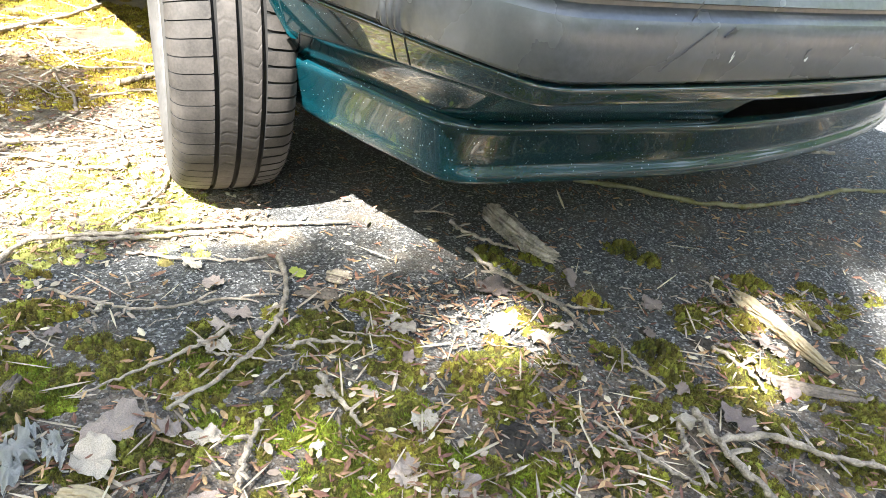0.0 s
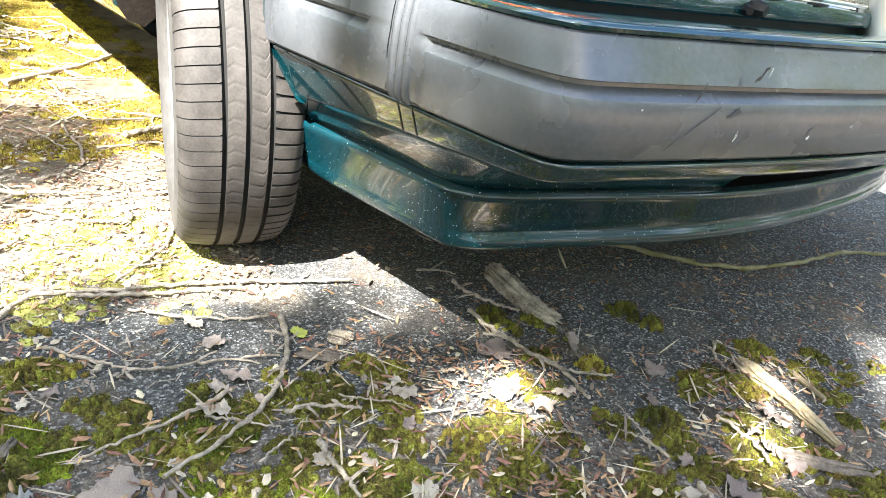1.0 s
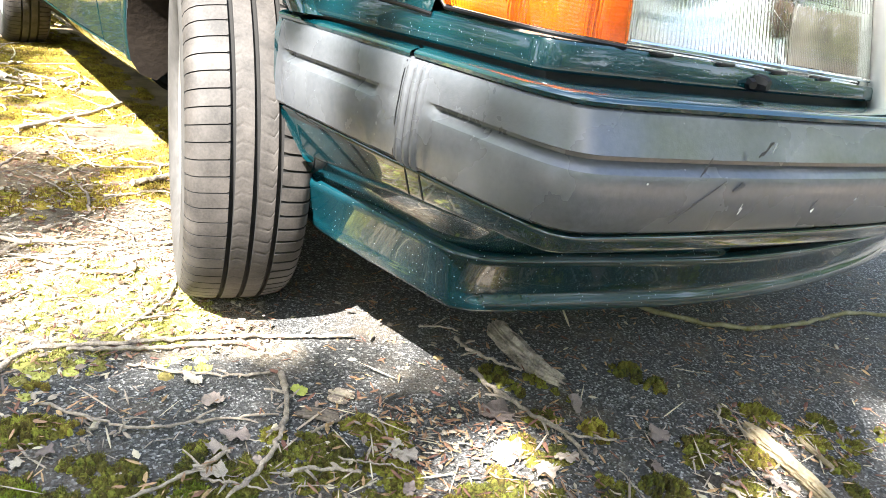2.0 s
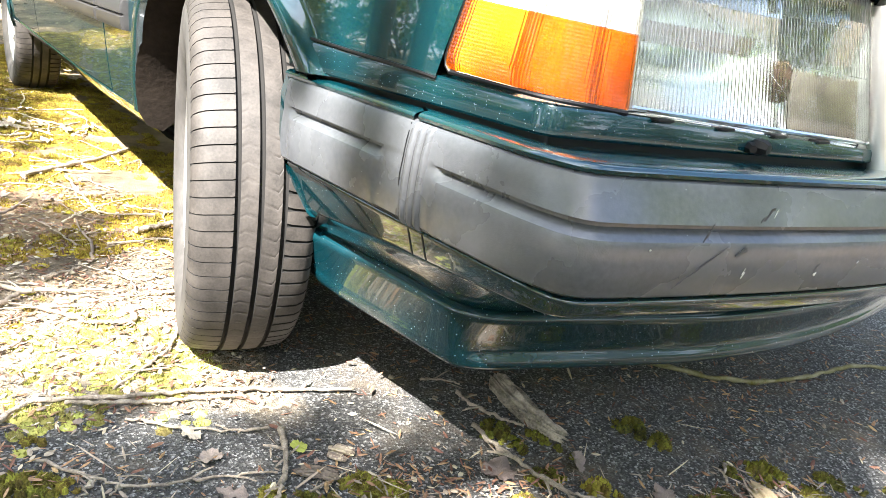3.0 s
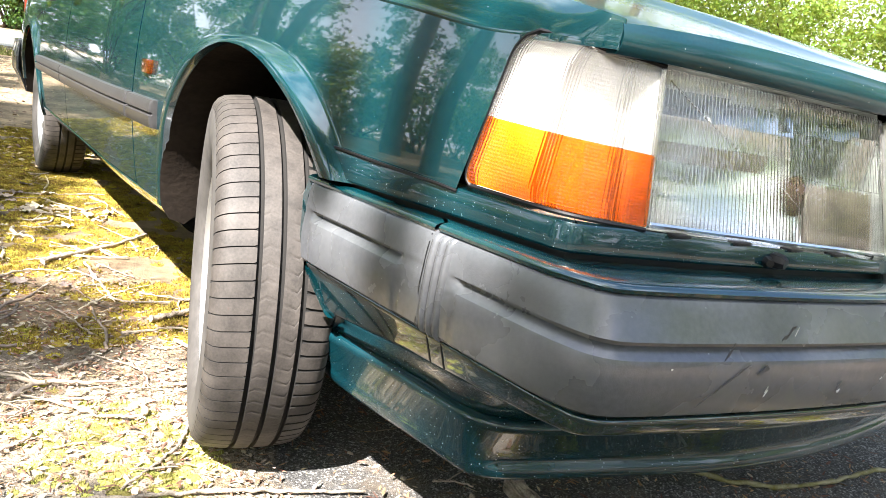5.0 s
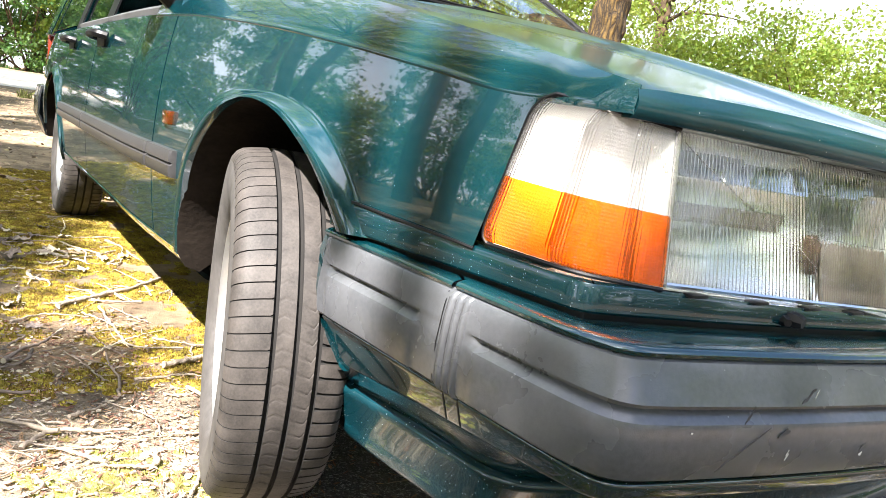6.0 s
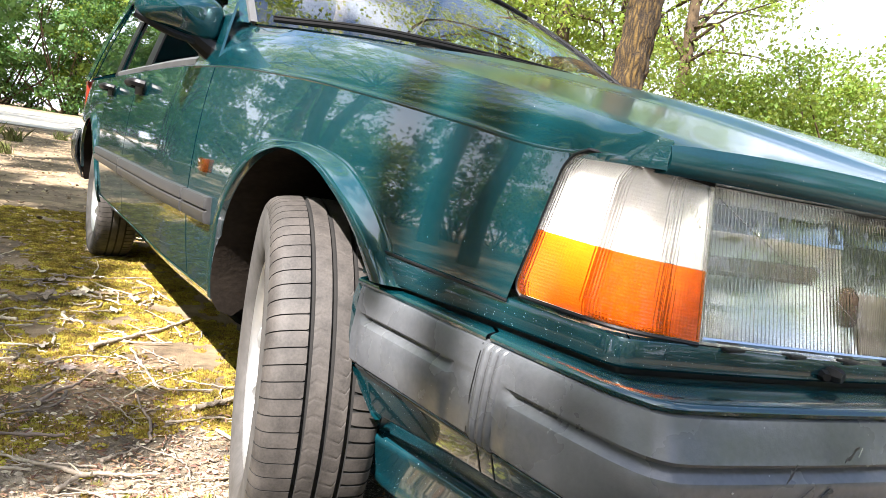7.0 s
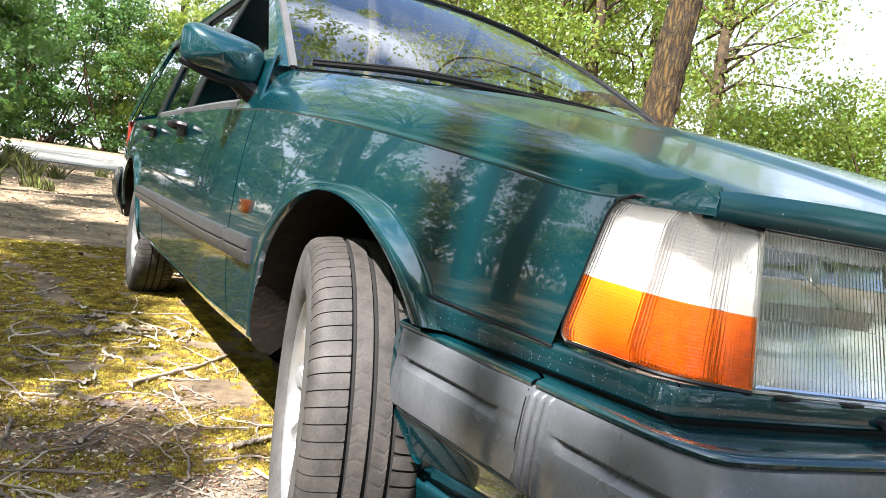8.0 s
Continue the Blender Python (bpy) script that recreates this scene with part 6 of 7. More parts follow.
def scatter_moss():
    rng = np.random.default_rng(31)
    green, bright, dry, near, golden = [], [], [], [], []
    for k, (x, y, r) in enumerate(CUSHIONS):
        cushion(rng, green, x, y, r, 2.3 * k, rng.uniform(0.35, 0.55))
    for k, (x, y, r) in enumerate(BY_BUMPER):
        cushion(rng, green, x, y, r, 5.1 * k + 0.7, rng.uniform(0.30, 0.45))
    for k, (x, y, r) in enumerate(GOLDEN):
        cushion(rng, golden, x, y, r, 4.3 * k + 0.4, rng.uniform(0.40, 0.60))
    for k, (x, y, r) in enumerate(FRESH):
        cushion(rng, bright, x, y, r, 3.7 * k, 0.16)
    done = 0
    while done < 1300:
        x, y = rng.uniform(-0.75, 1.15), rng.uniform(-0.55, 0.8)
        m = moss_amount(x, y)
        if m > rng.uniform(0.22, 0.66):
            done += 1
            r = 0.007 + 0.020 * rng.uniform() ** 1.6
            cushion(rng, green, x, y, r, 1.9 * done, rng.uniform(0.12, 0.45))
    for _ in range(24000):
        x, y = rng.uniform(-1.5, 0.40), 0.62 + 4.6 * rng.uniform() ** 1.15
        if y < 0.50 - 0.5 * x or (x > 0.05 and 0.55 < y < 1.15) or math.hypot((x + 0.17) / 0.15, (y - 1.60) / 0.12) < 1:
            continue
        m = (0.60 if y < 1.0 else 0.66) + 0.9 * fold(x, y, 4.5, 1.7) + 0.3 * fold(x, y, 15.0, 5.1)
        if m > rng.uniform(0.36, 0.62):
            r = rng.uniform(0.006, 0.017) * (1 + 0.3 * max(0, y - 1))
            if y + rng.normal(0, 0.08) > 1.15:
                dry.append((x, y, r, r * rng.uniform(0.18, 0.40)))
            elif fold(x, y, 11.0, 6.6) > -0.32:
                near.append((x, y, r * 0.8, r * rng.uniform(0.14, 0.30)))
    moss_stuff("moss", green, MOSS, 0.0036, "cushions of olive-green moss on the asphalt", 1, 150000)
    moss_stuff("moss", bright, MOSS_BRIGHT, 0.0060, "bright green feathery moss among dry litter", 2)
    moss_stuff("moss", golden, MOSS_GOLD, 0.0036, "golden cushions of moss on the asphalt", 6, 150000)
    moss_stuff("moss", near, MOSS_PALE, 0.0050, "thin pale yellow-green moss on sunlit asphalt", 4, 60000)
    moss_stuff("moss", dry, MOSS_DRY, 0.0075, "flat sun-dried yellow moss on the asphalt", 3, 45000)


scatter_moss()


def flakes(name, spots, length, material, label, category, seed, slim=0.22):
    """Small dry flakes, each folded along its middle."""
    rng = np.random.default_rng(seed)
    p = np.array(spots, float)
    n = len(p)
    a = rng.uniform(0, 2 * math.pi, n)
    tilt = rng.normal(0, 0.22, n)
    d = np.stack([np.cos(a) * np.cos(tilt), np.sin(a) * np.cos(tilt), np.sin(tilt)], 1)
    u = np.stack([-np.sin(a), np.cos(a), rng.normal(0, 0.3, n)], 1)
    L = length * rng.uniform(0.5, 1.5, (n, 1))
    W = L * slim * rng.uniform(0.6, 1.4, (n, 1))
    up = np.array((0, 0, 1.0))
    bend = rng.normal(0, 0.18, (n, 1))
    v = np.stack([p - d * L * 0.5, p - d * L * 0.30 + u * W * 0.75, p + d * L * 0.12 + u * W * (1 + bend), p + d * L * 0.5 + u * W * bend, p + d * L * 0.12 - u * W * (1 - bend), p - d * L * 0.30 - u * W * 0.75, p + up * W * 0.5], 1).reshape(-1, 3)
    f = []
    for i in range(n):
        o = 7 * i
        f += [(o + k, o + (k + 1) % 6, o + 6) for k in range(6)]
    ob = new(name, mesh_of(name, v, f, material, 0))
    return tagged(ob, label, category, kind="stuff")


def scatter_flakes():
    rng = np.random.default_rng(77)
    brown, pale, far, thin = [], [], [], []
    while len(brown) < 7200:
        x, y = rng.uniform(-0.75, 1.15), rng.uniform(-0.55, 0.85)
        front = (0.52 - 0.56 * x) - y
        if front < 0 and rng.uniform() > 0.08:
            continue
        m = 0.5 + 0.8 * fold(x, y, 5.0, 12.3)
        if m > rng.uniform(0.1, 0.9):
            (brown if rng.uniform() < 0.80 else pale).append((x, y, rng.uniform(0.002, 0.016)))
            if len(thin) < 900:
                thin.append((x + rng.normal(0, 0.05), y + rng.normal(0, 0.05), rng.uniform(0.003, 0.014)))
    for _ in range(9000):
        x, y = rng.uniform(-0.95, 0.34), rng.uniform(0.60, 4.6)
        if y < 0.66 - 0.5 * x or (y < 1.2 and x > 0.12):
            continue
        if 0.5 + 0.8 * fold(x, y, 6.0, 2.2) > rng.uniform(0.2, 0.9):
            (pale if rng.uniform() < 0.40 else brown).append((x, y, rng.uniform(0.002, 0.008)))
    for _ in range(7000):
        x, y = rng.uniform(-0.75, 0.12), rng.uniform(0.64, 1.9)
        if y > 0.56 - 0.5 * x:
            (pale if rng.uniform() < 0.42 else brown).append((x, y, rng.uniform(0.002, 0.009)))
    for _ in range(5200):
        x, y = rng.uniform(-1.1, 0.2), rng.uniform(0.9, 4.0)
        if 0.5 + 0.8 * fold(x, y, 3.0, 7.2) > rng.uniform(0.1, 0.9):
            brown.append((x, y, rng.uniform(0.002, 0.010)))
    for _ in range(2400):
        x, y = rng.uniform(0.1, 1.7), rng.uniform(-0.1, 1.2)
        (brown if rng.uniform() < 0.9 else pale).append((x, y, 0.002))
    for _ in range(9000):
        x, y = rng.uniform(-3.2, 1.5), rng.uniform(3.6, 16.0)
        far.append((x, y, ground_z(y) + rng.uniform(0.004, 0.02)))
    flakes("litter", brown, 0.0160, SCALE_BIT, "reddish-brown cone scales and bits of bark", "litter", 5, 0.105)
    flakes("litter", pale, 0.0115, PALE_BIT, "pale dry flakes and husks", "litter", 6, 0.22)
    flakes("litter", far, 0.026, LITTER_TAN, "dry leaves strewn under the trees", "litter", 7, 0.34)
    shreds = []
    while len(shreds) < 650:
        x, y = rng.uniform(-0.7, 0.95), rng.uniform(-0.4, 0.62)
        if y < 0.54 - 0.56 * x and 0.5 + 0.9 * fold(x, y, 6.0, 4.4) > rng.uniform(0.2, 0.9):
            shreds.append((x, y, rng.uniform(0.003, 0.014)))
    flakes("litter", shreds, 0.024, TWIG, "weathered grey-brown strips of bark and stalk", "litter", 9, 0.05)
    flakes("litter", thin, 0.050, PALE_BIT, "thin dry stalks and needles", "litter", 8, 0.022)


scatter_flakes()


def leaf_shape(seed, lobes, curl):
    """A dry lobed leaf with a stalk, curled and creased."""
    rng = np.random.default_rng(seed)
    n = 44
    k = rng.uniform(0, 6)
    rings = [0.0, 0.35, 0.7, 1.0]
    rows = []
    for q in rings[1:]:
        row = []
        for i in range(n):
            a = 2 * math.pi * i / n
            edge = 0.78 + 0.05 * math.cos(lobes * a) + 0.03 * math.cos(11 * a + k) + 0.22 * noise.noise(Vector((1.5 * math.cos(a), 1.5 * math.sin(a), seed))) + 0.16 * noise.noise(Vector((4.5 * math.cos(a), 4.5 * math.sin(a), seed)))
            r = q * (edge if q > 0.5 else 0.5 + 0.5 * edge)
            x, y = r * math.cos(a), 0.78 * r * math.sin(a)
            z = 0.6 * curl * (0.55 * x * x + 0.35 * abs(y)) + (0.42 * noise.noise(Vector((x * 2.3, y * 2.3, seed + 4.0))) + 0.16 * noise.noise(Vector((x * 6.0, y * 6.0, seed + 9.0)))) * q
            row.append((x, y, z))
        rows.append(row)
    v = [(0, 0, 0)] + [p for r in rows for p in r]
    f = [(0, 1 + i, 1 + (i + 1) % n) for i in range(n)]
    for j in range(2):
        for i in range(n):
            a, b = 1 + j * n + i, 1 + j * n + (i + 1) % n
            f.append((a, a + n, b + n, b))
    stalk = tube_data([(-0.6, 0, 0.02), (-1.0, 0.05, 0.0), (-1.35, 0.02, 0.06)], [0.03, 0.022], 5)
    low = min(p[2] for p in v)
    v, f = joined(([(x, y, z - low) for x, y, z in v], f), stalk)
    return mesh_of("dry_leaf", v, f, DRY_LEAF, 60)


LEAVES = [leaf_shape(3 + k, lb, c) for k, (lb, c) in enumerate(((5, 0.5), (7, 0.25), (5, 0.9), (3, 0.6), (6, -0.35)))]


def dry_leaf(x, y, size, turn, kind, tilt=0.0):
    ob = new("dry_leaf", LEAVES[kind % 5])
    ob.matrix_basis = pose(x, y, 0.004 + 0.4 * size * abs(math.sin(radians(tilt))), tilt, 0, turn) @ Matrix.Diagonal((size, size, size, 1))
    tagged(ob, "dry curled grey-brown leaf lying on the moss", "leaf", "dry leaves on the ground")


for x, y, s, r, k, ti in ((-0.235, 0.305, 0.040, 20, 4, 6), (-0.265, 0.262, 0.034, 70, 2, 8), (-0.01, 0.09, 0.022, 60, 0, 14), (-0.04, 0.53, 0.022, 0, 3, 0), (-0.05, 0.59, 0.020, 110, 1, 8), (-0.04, 0.44, 0.024, 140, 1, 8), (0.32, 0.33, 0.036, 150, 3, 0), (0.44, 0.29, 0.024, 40, 2, 38), (0.52, 0.18, 0.028, 200, 1, 0),
                          (0.27, 0.25, 0.034, 20, 1, 4), (0.33, -0.02, 0.026, 170, 2, 18), (0.40, -0.05, 0.030, 80, 1, 6), (0.04, 0.05, 0.026, 110, 3, 0), (0.52, -0.05, 0.024, 30, 4, 0)):
    dry_leaf(x, y, s, r, k, ti)
for x, y, sc, r in ((-0.322, 0.312, 0.020, 20), (-0.298, 0.288, 0.017, 120), (-0.335, 0.284, 0.018, 70), (-0.310, 0.330, 0.015, 200), (-0.285, 0.310, 0.014, 300), (-0.315, 0.290, 0.016, 250), (-0.340, 0.320, 0.015, 160)):
    ob = new("lichen_crust", LEAVES[4].copy())
    ob.data.materials.clear()
    ob.data.materials.append(LICHEN)
    ob.matrix_basis = pose(x, y, 0.006, 14, -9, r) @ Matrix.Diagonal((sc, sc, sc * 3.4, 1))
    tagged(ob, "crumpled white lichen crust lying in the moss", "lichen", "lichen on the ground")
rng_leaf = np.random.default_rng(8)
for k in range(95):
    x, y = rng_leaf.uniform(-0.6, 1.0), rng_leaf.uniform(-0.4, 0.6)
    if y < 0.45 - 0.55 * x:
        dry_leaf(x, y, rng_leaf.uniform(0.010, 0.026), rng_leaf.uniform(0, 360), k, rng_leaf.uniform(-12, 25))
for k in range(60):
    x, y = rng_leaf.uniform(-1.2, 0.2), rng_leaf.uniform(1.3, 5.0)
    dry_leaf(x, y, rng_leaf.uniform(0.014, 0.034), rng_leaf.uniform(0, 360), k, rng_leaf.uniform(-10, 20))


def twig(pts, r0, r1, material=None, label="thin weathered grey twig lying on moss and asphalt", lift=0.004, name="twig", knots=True):
    seed = int(abs(pts[0][0] * 971 + pts[0][1] * 577) * 10)
    rng = np.random.default_rng(seed)
    p3 = [(q[0], q[1], (q[2] if len(q) > 2 else r0 + lift)) for q in pts]
    c = smooth_curve(p3, max(14, 7 * len(pts)))
    c += rng.normal(0, 0.0016, c.shape) * np.array((1, 1, 0.6))
    rad = np.linspace(r0, r1, len(c)) * rng.uniform(0.74, 1.28, len(c))
    rad *= 0.78
    pieces = [tube_data(c, rad, 7)]
    if knots and r0 > 0.002:
        for k in rng.integers(2, len(c) - 2, 2):
            d = rng.normal(0, 0.012, 3)
            pieces.append(tube_data([c[k], c[k] + (d[0], d[1], 0.003), c[k] + (1.8 * d[0], 1.8 * d[1], 0.002)], [r1 * 0.8, r1 * 0.5], 5))
    ob = new(name, mesh_of(name, *joined(*pieces), material or TWIG, 60))
    return tagged(ob, label, "twig", "twigs on the ground")


twig([(-0.30, 0.69), (-0.23, 0.752), (-0.13, 0.725), (-0.01, 0.70), (0.10, 0.66), (0.23, 0.61)], 0.0052, 0.003, label="long brown twig along the edge of the shade")
twig([(-0.24, 0.61), (-0.18, 0.54), (-0.14, 0.505), (-0.07, 0.49), (0.03, 0.46)], 0.0032, 0.0022)
twig([(0.07, 0.545), (0.045, 0.47), (-0.01, 0.39), (-0.06, 0.35), (-0.12, 0.32), (-0.18, 0.30)], 0.0058, 0.003, lift=0.008, label="thick curved grey twig lying over the moss")
twig([(-0.06, 0.41), (-0.13, 0.39), (-0.19, 0.38), (-0.25, 0.37)], 0.0042, 0.002, lift=0.008)
twig([(-0.02, 0.34), (0.02, 0.332), (0.07, 0.30)], 0.0038, 0.003, lift=0.010)
twig([(-0.12, 0.665), (-0.07, 0.62), (-0.02, 0.59), (0.06, 0.56)], 0.0034, 0.0024)
twig([(-0.19, 0.735), (-0.10, 0.70), (-0.02, 0.68), (0.06, 0.655)], 0.0048, 0.003)
twig([(0.352, 0.435), (0.350, 0.375), (0.360, 0.303), (0.372, 0.241), (0.361, 0.173)], 0.0050, 0.0034, lift=0.010)
twig([(0.365, 0.270), (0.395, 0.225), (0.440, 0.195)], 0.0036, 0.002, lift=0.010)
twig([(0.36, -0.01), (0.335, -0.06), (0.32, -0.12), (0.30, -0.2)], 0.0062, 0.005, lift=0.010)
twig([(0.335, -0.06), (0.40, -0.09), (0.43, -0.14), (0.48, -0.20)], 0.0060, 0.0045, lift=0.012)
twig([(0.32, -0.01), (0.285, -0.06), (0.27, -0.10)], 0.0035, 0.003, lift=0.012)
twig([(0.23, 0.04), (0.24, -0.02), (0.26, -0.09)], 0.0032, 0.0025, lift=0.010)
twig([(-0.01, 0.27), (-0.012, 0.22), (-0.01, 0.17)], 0.0052, 0.003, lift=0.012)
twig([(-0.10, 0.235), (-0.13, 0.20), (-0.16, 0.16)], 0.0045, 0.004, lift=0.010)
twig([(-0.10, 1.99), (0.03, 2.10), (0.14, 2.19), (0.26, 2.32)], 0.010, 0.006, label="dark fallen branch beside the car")
twig([(0.69, 0.185), (0.65, 0.16), (0.63, 0.115)], 0.0035, 0.002)
twig([(0.03, 0.925), (-0.01, 0.85), (-0.04, 0.82), (-0.12, 0.75)], 0.0045, 0.003, label="dark twig on sunlit pale litter")
twig([(0.01, 1.98), (0.02, 1.76), (0.04, 1.62), (0.16, 1.59)], 0.006, 0.003)
twig([(0.08, 1.46), (0.13, 1.475), (0.20, 1.505)], 0.011, 0.008, label="short dark broken branch")
twig([(0.50, 0.06), (0.50, 0.01), (0.48, -0.04)], 0.0038, 0.0025, lift=0.010)
twig([(0.39, 0.53), (0.392, 0.485), (0.41, 0.44), (0.43, 0.40)], 0.0046, 0.003, lift=0.008)
twig([(0.36, 0.60), (0.395, 0.585), (0.42, 0.56)], 0.003, 0.002)
twig([(0.76, 0.58), (0.84, 0.51), (0.91, 0.41), (1.01, 0.33), (1.19, 0.29), (1.36, 0.27), (1.52, 0.18)], 0.0068, 0.0058, LICHEN_TWIG, "long stick covered in yellow lichen under the bumper", knots=False)
twig([(1.3, 0.62), (1.45, 0.50), (1.6, 0.42)], 0.008, 0.006)
rng_twig = np.random.default_rng(12)
for k in range(46):
    x, y = rng_twig.uniform(-0.55, 0.95), rng_twig.uniform(-0.35, 0.55)
    if y > 0.45 - 0.55 * x:
        continue
    a, L = rng_twig.uniform(0, 6.3), rng_twig.uniform(0.03, 0.10)
    twig([(x, y), (x + 0.5 * L * math.cos(a) + 0.006, y + 0.5 * L * math.sin(a)), (x + L * math.cos(a), y + L * math.sin(a))], rng_twig.uniform(0.0014, 0.0032), 0.0012, lift=rng_twig.uniform(0.003, 0.012))
for k in range(120):
    x, y = rng_twig.uniform(-0.9, 0.25), 0.95 + 3.2 * rng_twig.uniform() ** 1.4
    a, L = rng_twig.uniform(0, 6.3), rng_twig.uniform(0.06, 0.36)
    x1, y1 = x + L * math.cos(a), y + L * math.sin(a)
    if max(x, x1) > 0.26 or min(y, y1) < 0.9:
        continue
    twig([(x, y), ((x + x1) / 2 + rng_twig.normal(0, 0.03), (y + y1) / 2 + rng_twig.normal(0, 0.03)), (x1, y1)], rng_twig.uniform(0.0022, 0.006), 0.0015, PALE_BIT if k % 3 else None, label="pale dry twig on yellow moss")


for k in range(58):
    x, y = rng_twig.uniform(-0.75, 0.16), rng_twig.uniform(1.0, 3.0)
    a, L = rng_twig.uniform(0, 6.3), rng_twig.uniform(0.07, 0.30)
    x1, y1 = x + L * math.cos(a), y + L * math.sin(a)
    if max(x, x1) > 0.26 or min(y, y1) < 0.98:
        continue
    twig([(x, y), (x + 0.35 * (x1 - x) + rng_twig.normal(0, 0.02), y + 0.35 * (y1 - y) + rng_twig.normal(0, 0.02)), (x + 0.7 * (x1 - x) + rng_twig.normal(0, 0.015), y + 0.7 * (y1 - y) + rng_twig.normal(0, 0.015)), (x1, y1)],
         rng_twig.uniform(0.004, 0.008), 0.0025, PALE_BIT if k % 4 else WOOD_GREY, label="pale barkless stick on yellow moss")
for k in range(16):
    ob = new("bark_flake", LEAVES[k % 5].copy())
    ob.data.materials.clear()
    ob.data.materials.append(PALE_BIT)
    sc = rng_twig.uniform(0.018, 0.042)
    ob.matrix_basis = pose(rng_twig.normal(-0.04, 0.10), rng_twig.normal(2.75, 0.22), 0.012, rng_twig.uniform(-14, 14), rng_twig.uniform(-10, 10), rng_twig.uniform(0, 360)) @ Matrix.Diagonal((sc, sc, sc, 1))
    tagged(ob, "pale curled flake of bark on the moss", "bark", "flakes of bark on the ground")


def sliver(rng, c, w, h, seed, k0, k1):
    """One angular splinter along part of the line c."""
    t = np.gradient(c, axis=0)
    t /= np.linalg.norm(t, axis=1, keepdims=True)
    rows = []
    for i in range(k0, k1):
        f = (i - k0) / (k1 - k0 - 1)
        taper = min(1.0, 0.70 + 3 * f, 0.62 + 2.6 * (1 - f))
        side = np.array((-t[i][1], t[i][0], 0))
        row = []
        for k in range(7):
            a = 2 * math.pi * k / 7
            q = 0.95 + 0.5 * noise.noise(Vector((k * 1.37, 0.6 * f, seed * 1.7))) + 0.22 * noise.noise(Vector((k * 2.9, f * 7.0, seed))) + rng.normal(0, 0.05)
            row.append(c[i] + side * math.cos(a) * w * 0.5 * taper * q + np.array((0, 0, 1)) * math.sin(a) * h * 0.5 * taper * q)
        rows.append(row)
    v, f = sheet(rows, closed_v=True)
    return v, f + [tuple(range(6, -1, -1)), tuple(range((k1 - k0 - 1) * 7, (k1 - k0) * 7))]


def fluted_wood(pts, w, h, material, label, seed):
    """A weathered split of wood with deep lengthwise flutes and ragged ends."""
    rng = np.random.default_rng(seed)
    n, m = 46, 44
    c = smooth_curve([(x, y, h * 0.55) for x, y in pts], n)
    t = np.gradient(c, axis=0)
    t /= np.linalg.norm(t, axis=1, keepdims=True)
    ragged = rng.uniform(0.0, 0.020, m)
    rows = []
    for i in range(n):
        f = i / (n - 1)
        girth = float(np.interp(f, (0.0, 0.10, 0.35, 0.75, 1.0), (0.55, 0.95, 1.0, 0.78, 0.42)))
        side = np.array((-t[i][1], t[i][0], 0.0))
        row = []
        for k in range(m):
            a = 2 * math.pi * k / m + 0.5 * math.sin(2.2 * f + seed)
            p = Vector((2.3 * math.cos(a), 2.3 * math.sin(a), 1.1 * f + seed * 3.1))
            q = 0.95 + 0.45 * noise.noise(p) - 1.5 * max(0.0, 0.26 - abs(noise.noise(p * 2.1))) + 0.12 * noise.noise(Vector((p.x * 4, p.y * 4, f * 9.0)))
            end = (1 - f) ** 6 * ragged[k] - f ** 6 * ragged[(k * 7) % m]
            row.append(c[i] + side * math.cos(a) * w * girth * q + np.array((0, 0, 1)) * math.sin(a) * h * girth * q + t[i] * end)
        rows.append(row)
    v, f = sheet(rows, closed_v=True)
    ob = new("wood_piece", mesh_of("wood_piece", v, f + [tuple(range(m - 1, -1, -1)), tuple(range((n - 1) * m, n * m))], material, 25))
    return tagged(ob, label, "wood", "pieces of wood on the ground")


def wood_chunk(pts, w, h, material, label, seed):
    """A splintered length of wood: grown-together slivers with uneven ends."""
    rng = np.random.default_rng(seed)
    c = smooth_curve([(x, y, h * 0.42) for x, y in pts], 24)
    t = np.gradient(c, axis=0)
    t /= np.linalg.norm(t, axis=1, keepdims=True)
    side = np.stack([-t[:, 1], t[:, 0], 0 * t[:, 0]], 1)
    pieces = [sliver(rng, c, w * 0.62, h * 0.62, seed, 0, 24)]
    for k in range(5):
        u = (k / 4 - 0.5) * 0.75
        k0, k1 = int(rng.integers(0, 7)), int(rng.integers(17, 25))
        lift = h * (0.36 - 1.2 * u * u) * rng.uniform(0.5, 1.2)
        pieces.append(sliver(rng, c + side * (u * w) + np.array((0, 0, lift)), w * 0.34, h * 0.50, seed + 11.3 * k, k0, k1))
    ob = new("wood_piece", mesh_of("wood_piece", *joined(*pieces), material, 15))
    return tagged(ob, label, "wood", "pieces of wood on the ground")


fluted_wood([(0.492, 0.552), (0.474, 0.470), (0.466, 0.395), (0.478, 0.340)], 0.024, 0.021, WOOD_BLEACHED, "bleached grey fluted piece of wood on asphalt", 1)
fluted_wood([(0.678, 0.137), (0.652, 0.035), (0.615, -0.070)], 0.0165, 0.012, WOOD_BIT, "split pale yellowish length of wood on moss", 2)
wood_chunk([(0.735, 0.07), (0.722, 0.03), (0.712, 0.0)], 0.008, 0.010, WOOD_BIT, "thin pale splinter of wood on moss", 3)
wood_chunk([(0.118, 0.485), (0.145, 0.455)], 0.016, 0.014, PALE_BIT, "small white chip of bark", 4)
wood_chunk([(0.110, 0.472), (0.128, 0.448)], 0.012, 0.012, PALE_BIT, "small white chip of bark", 5)
wood_chunk([(0.05, 0.455), (0.075, 0.44), (0.10, 0.415)], 0.022, 0.014, WOOD_GREY, "grey splintered bark on moss", 6)
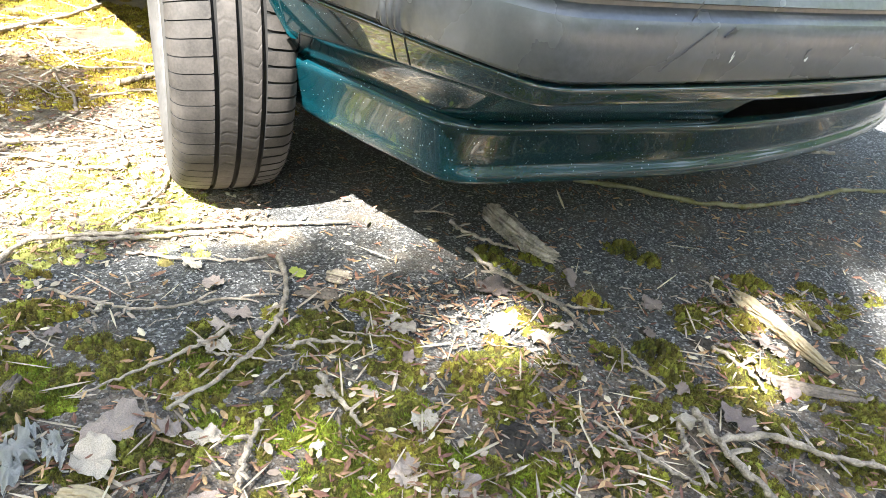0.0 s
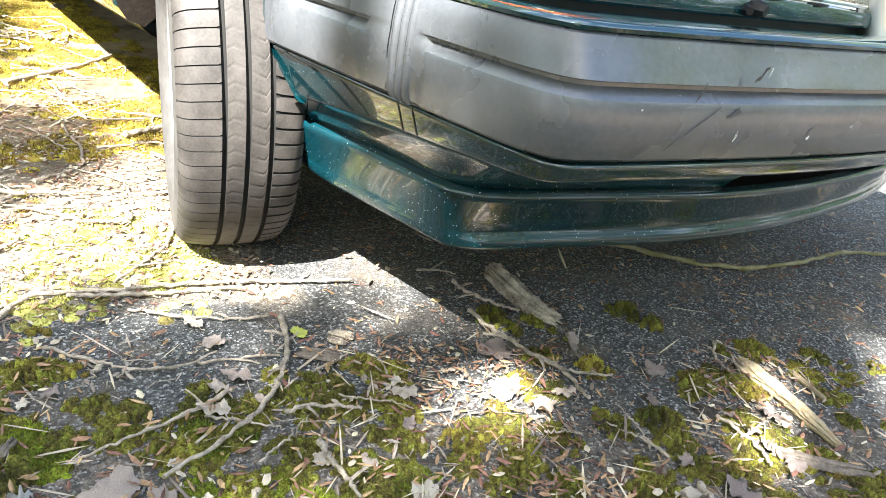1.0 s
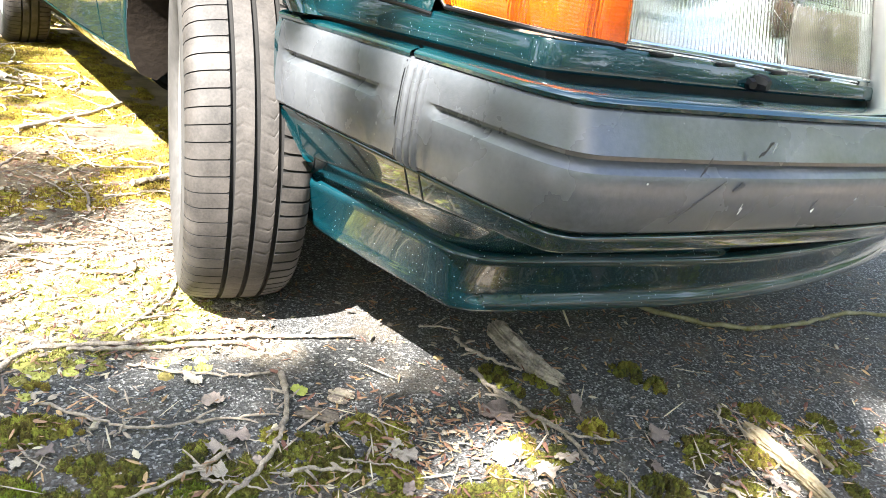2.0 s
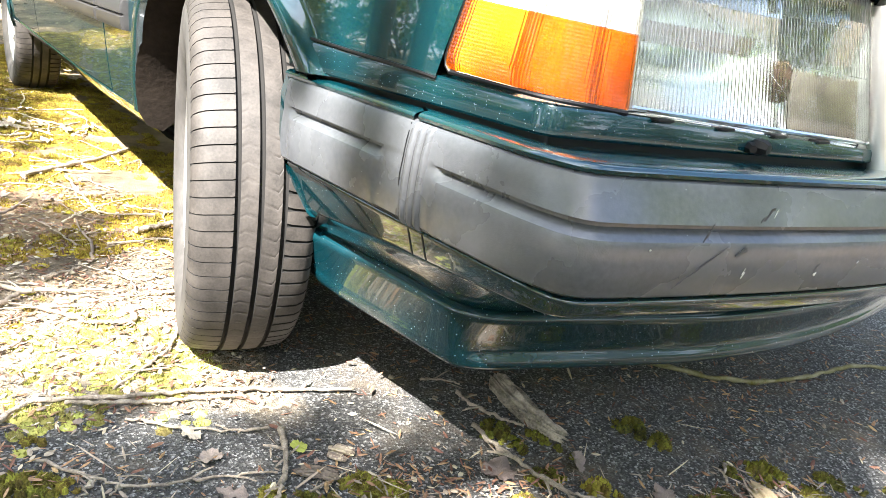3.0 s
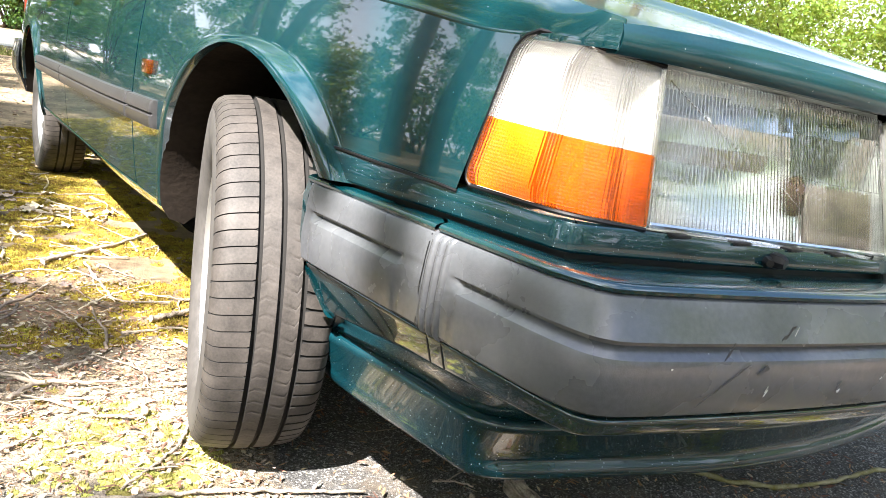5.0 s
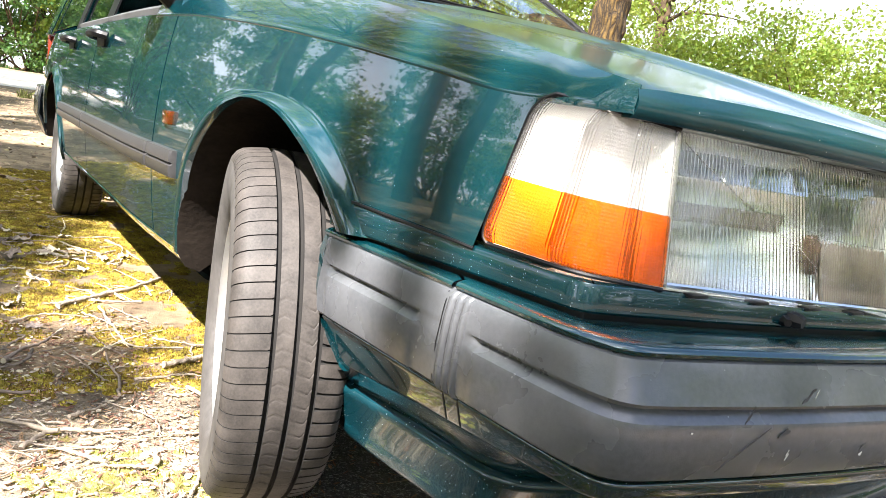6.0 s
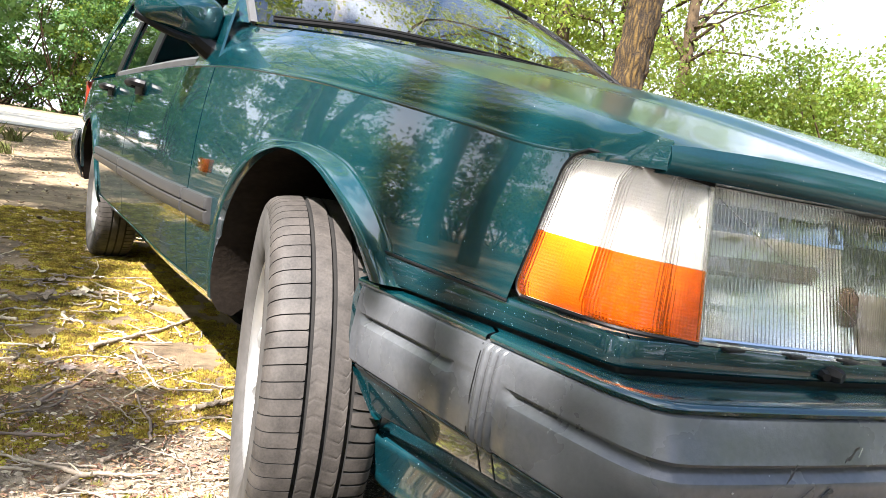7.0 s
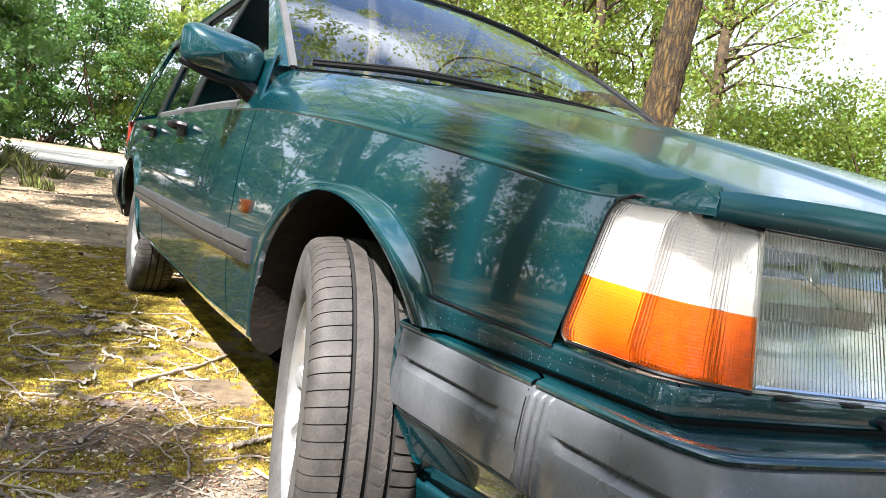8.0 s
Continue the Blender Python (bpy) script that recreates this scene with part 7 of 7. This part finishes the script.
wood_chunk([(-0.33, 0.40), (-0.30, 0.44)], 0.014, 0.014, WOOD_GREY, "grey splintered bark on moss", 7)
wood_chunk([(-0.30, 0.245), (-0.275, 0.225), (-0.265, 0.20)], 0.016, 0.014, WOOD_BIT, "short peeled piece of wood", 8)
wood_chunk([(0.515, -0.02), (0.545, -0.06), (0.60, -0.12)], 0.020, 0.014, WOOD_GREY, "weathered strip of bark on moss", 9)
def clod(x, y, r, k):
    """A crumbly mound."""
    rows = []
    for j in range(9):
        f = j / 8
        row = []
        for i in range(26):
            a = 2 * math.pi * i / 26
            d = Vector((math.cos(a) * f * 2.4, math.sin(a) * f * 2.4, k))
            q = r * max(0.02, f) * (1 + 0.3 * noise.noise(Vector((1.5 * math.cos(a), 1.5 * math.sin(a), k))))
            z = 0.38 * r * (1 - f * f) + 0.20 * r * noise.noise(d * 1.7) + 0.12 * r * noise.noise(d * 4.1)
            row.append((x + q * math.cos(a), y + q * math.sin(a), max(-0.002, z) if j < 8 else -0.003))
        rows.append(row)
    ob = new("soil_clod", mesh_of("soil_clod", *sheet(rows, closed_v=True), SOIL, 30))
    tagged(ob, "dark crumbly clod of soil among the moss", "soil", "clods of soil")


for k, (x, y, r) in enumerate(((0.14, 0.07, 0.032), (0.35, 0.13, 0.016), (0.51, 0.08, 0.020), (0.46, 0.14, 0.014), (0.60, -0.03, 0.016))):
    clod(x, y, r, 60 + k)
ob = new("green_leaf", LEAVES[3].copy())
ob.data.materials.clear()
ob.data.materials.append(mat("fresh_yellow_green_leaf", (0.42, 0.46, 0.10), rough=0.5, vary=0.3, scale=30.0))
ob.matrix_basis = pose(0.08, 0.505, 0.004, 8, 0, 30) @ Matrix.Diagonal((0.016, 0.020, 0.012, 1))
tagged(ob, "small fresh yellow-green leaf on the asphalt", "leaf", "dry leaves on the ground")


# tufts of grass at the road's edge
def tuft(x, y, seed, h=0.22, n=70):
    rng = np.random.default_rng(seed)
    v, f = [], []
    for k in range(n):
        a, r = rng.uniform(0, 6.28), 0.12 * math.sqrt(rng.uniform())
        bx, by, bz = x + r * math.cos(a), y + r * math.sin(a), ground_z(y)
        hh = h * rng.uniform(0.5, 1.2)
        dx, dy = rng.normal(0, 0.35 * hh, 2)
        o = len(v)
        v += [(bx - 0.005, by, bz), (bx + 0.005, by, bz), (bx + dx * 0.4 + 0.003, by + dy * 0.4, bz + hh * 0.6), (bx + dx, by + dy, bz + hh)]
        f += [(o, o + 1, o + 2), (o, o + 2, o + 3)]
    ob = new("grass_tuft", mesh_of("grass_tuft", v, f, GRASS, 0))
    tagged(ob, "tuft of long grass on bare ground", "grass", "grass tufts by the road")


rng_tuft = np.random.default_rng(4)
for k in range(34):
    tuft(rng_tuft.uniform(-3.5, 1.6), rng_tuft.uniform(9.0, 16.5), 300 + k, rng_tuft.uniform(0.10, 0.30))
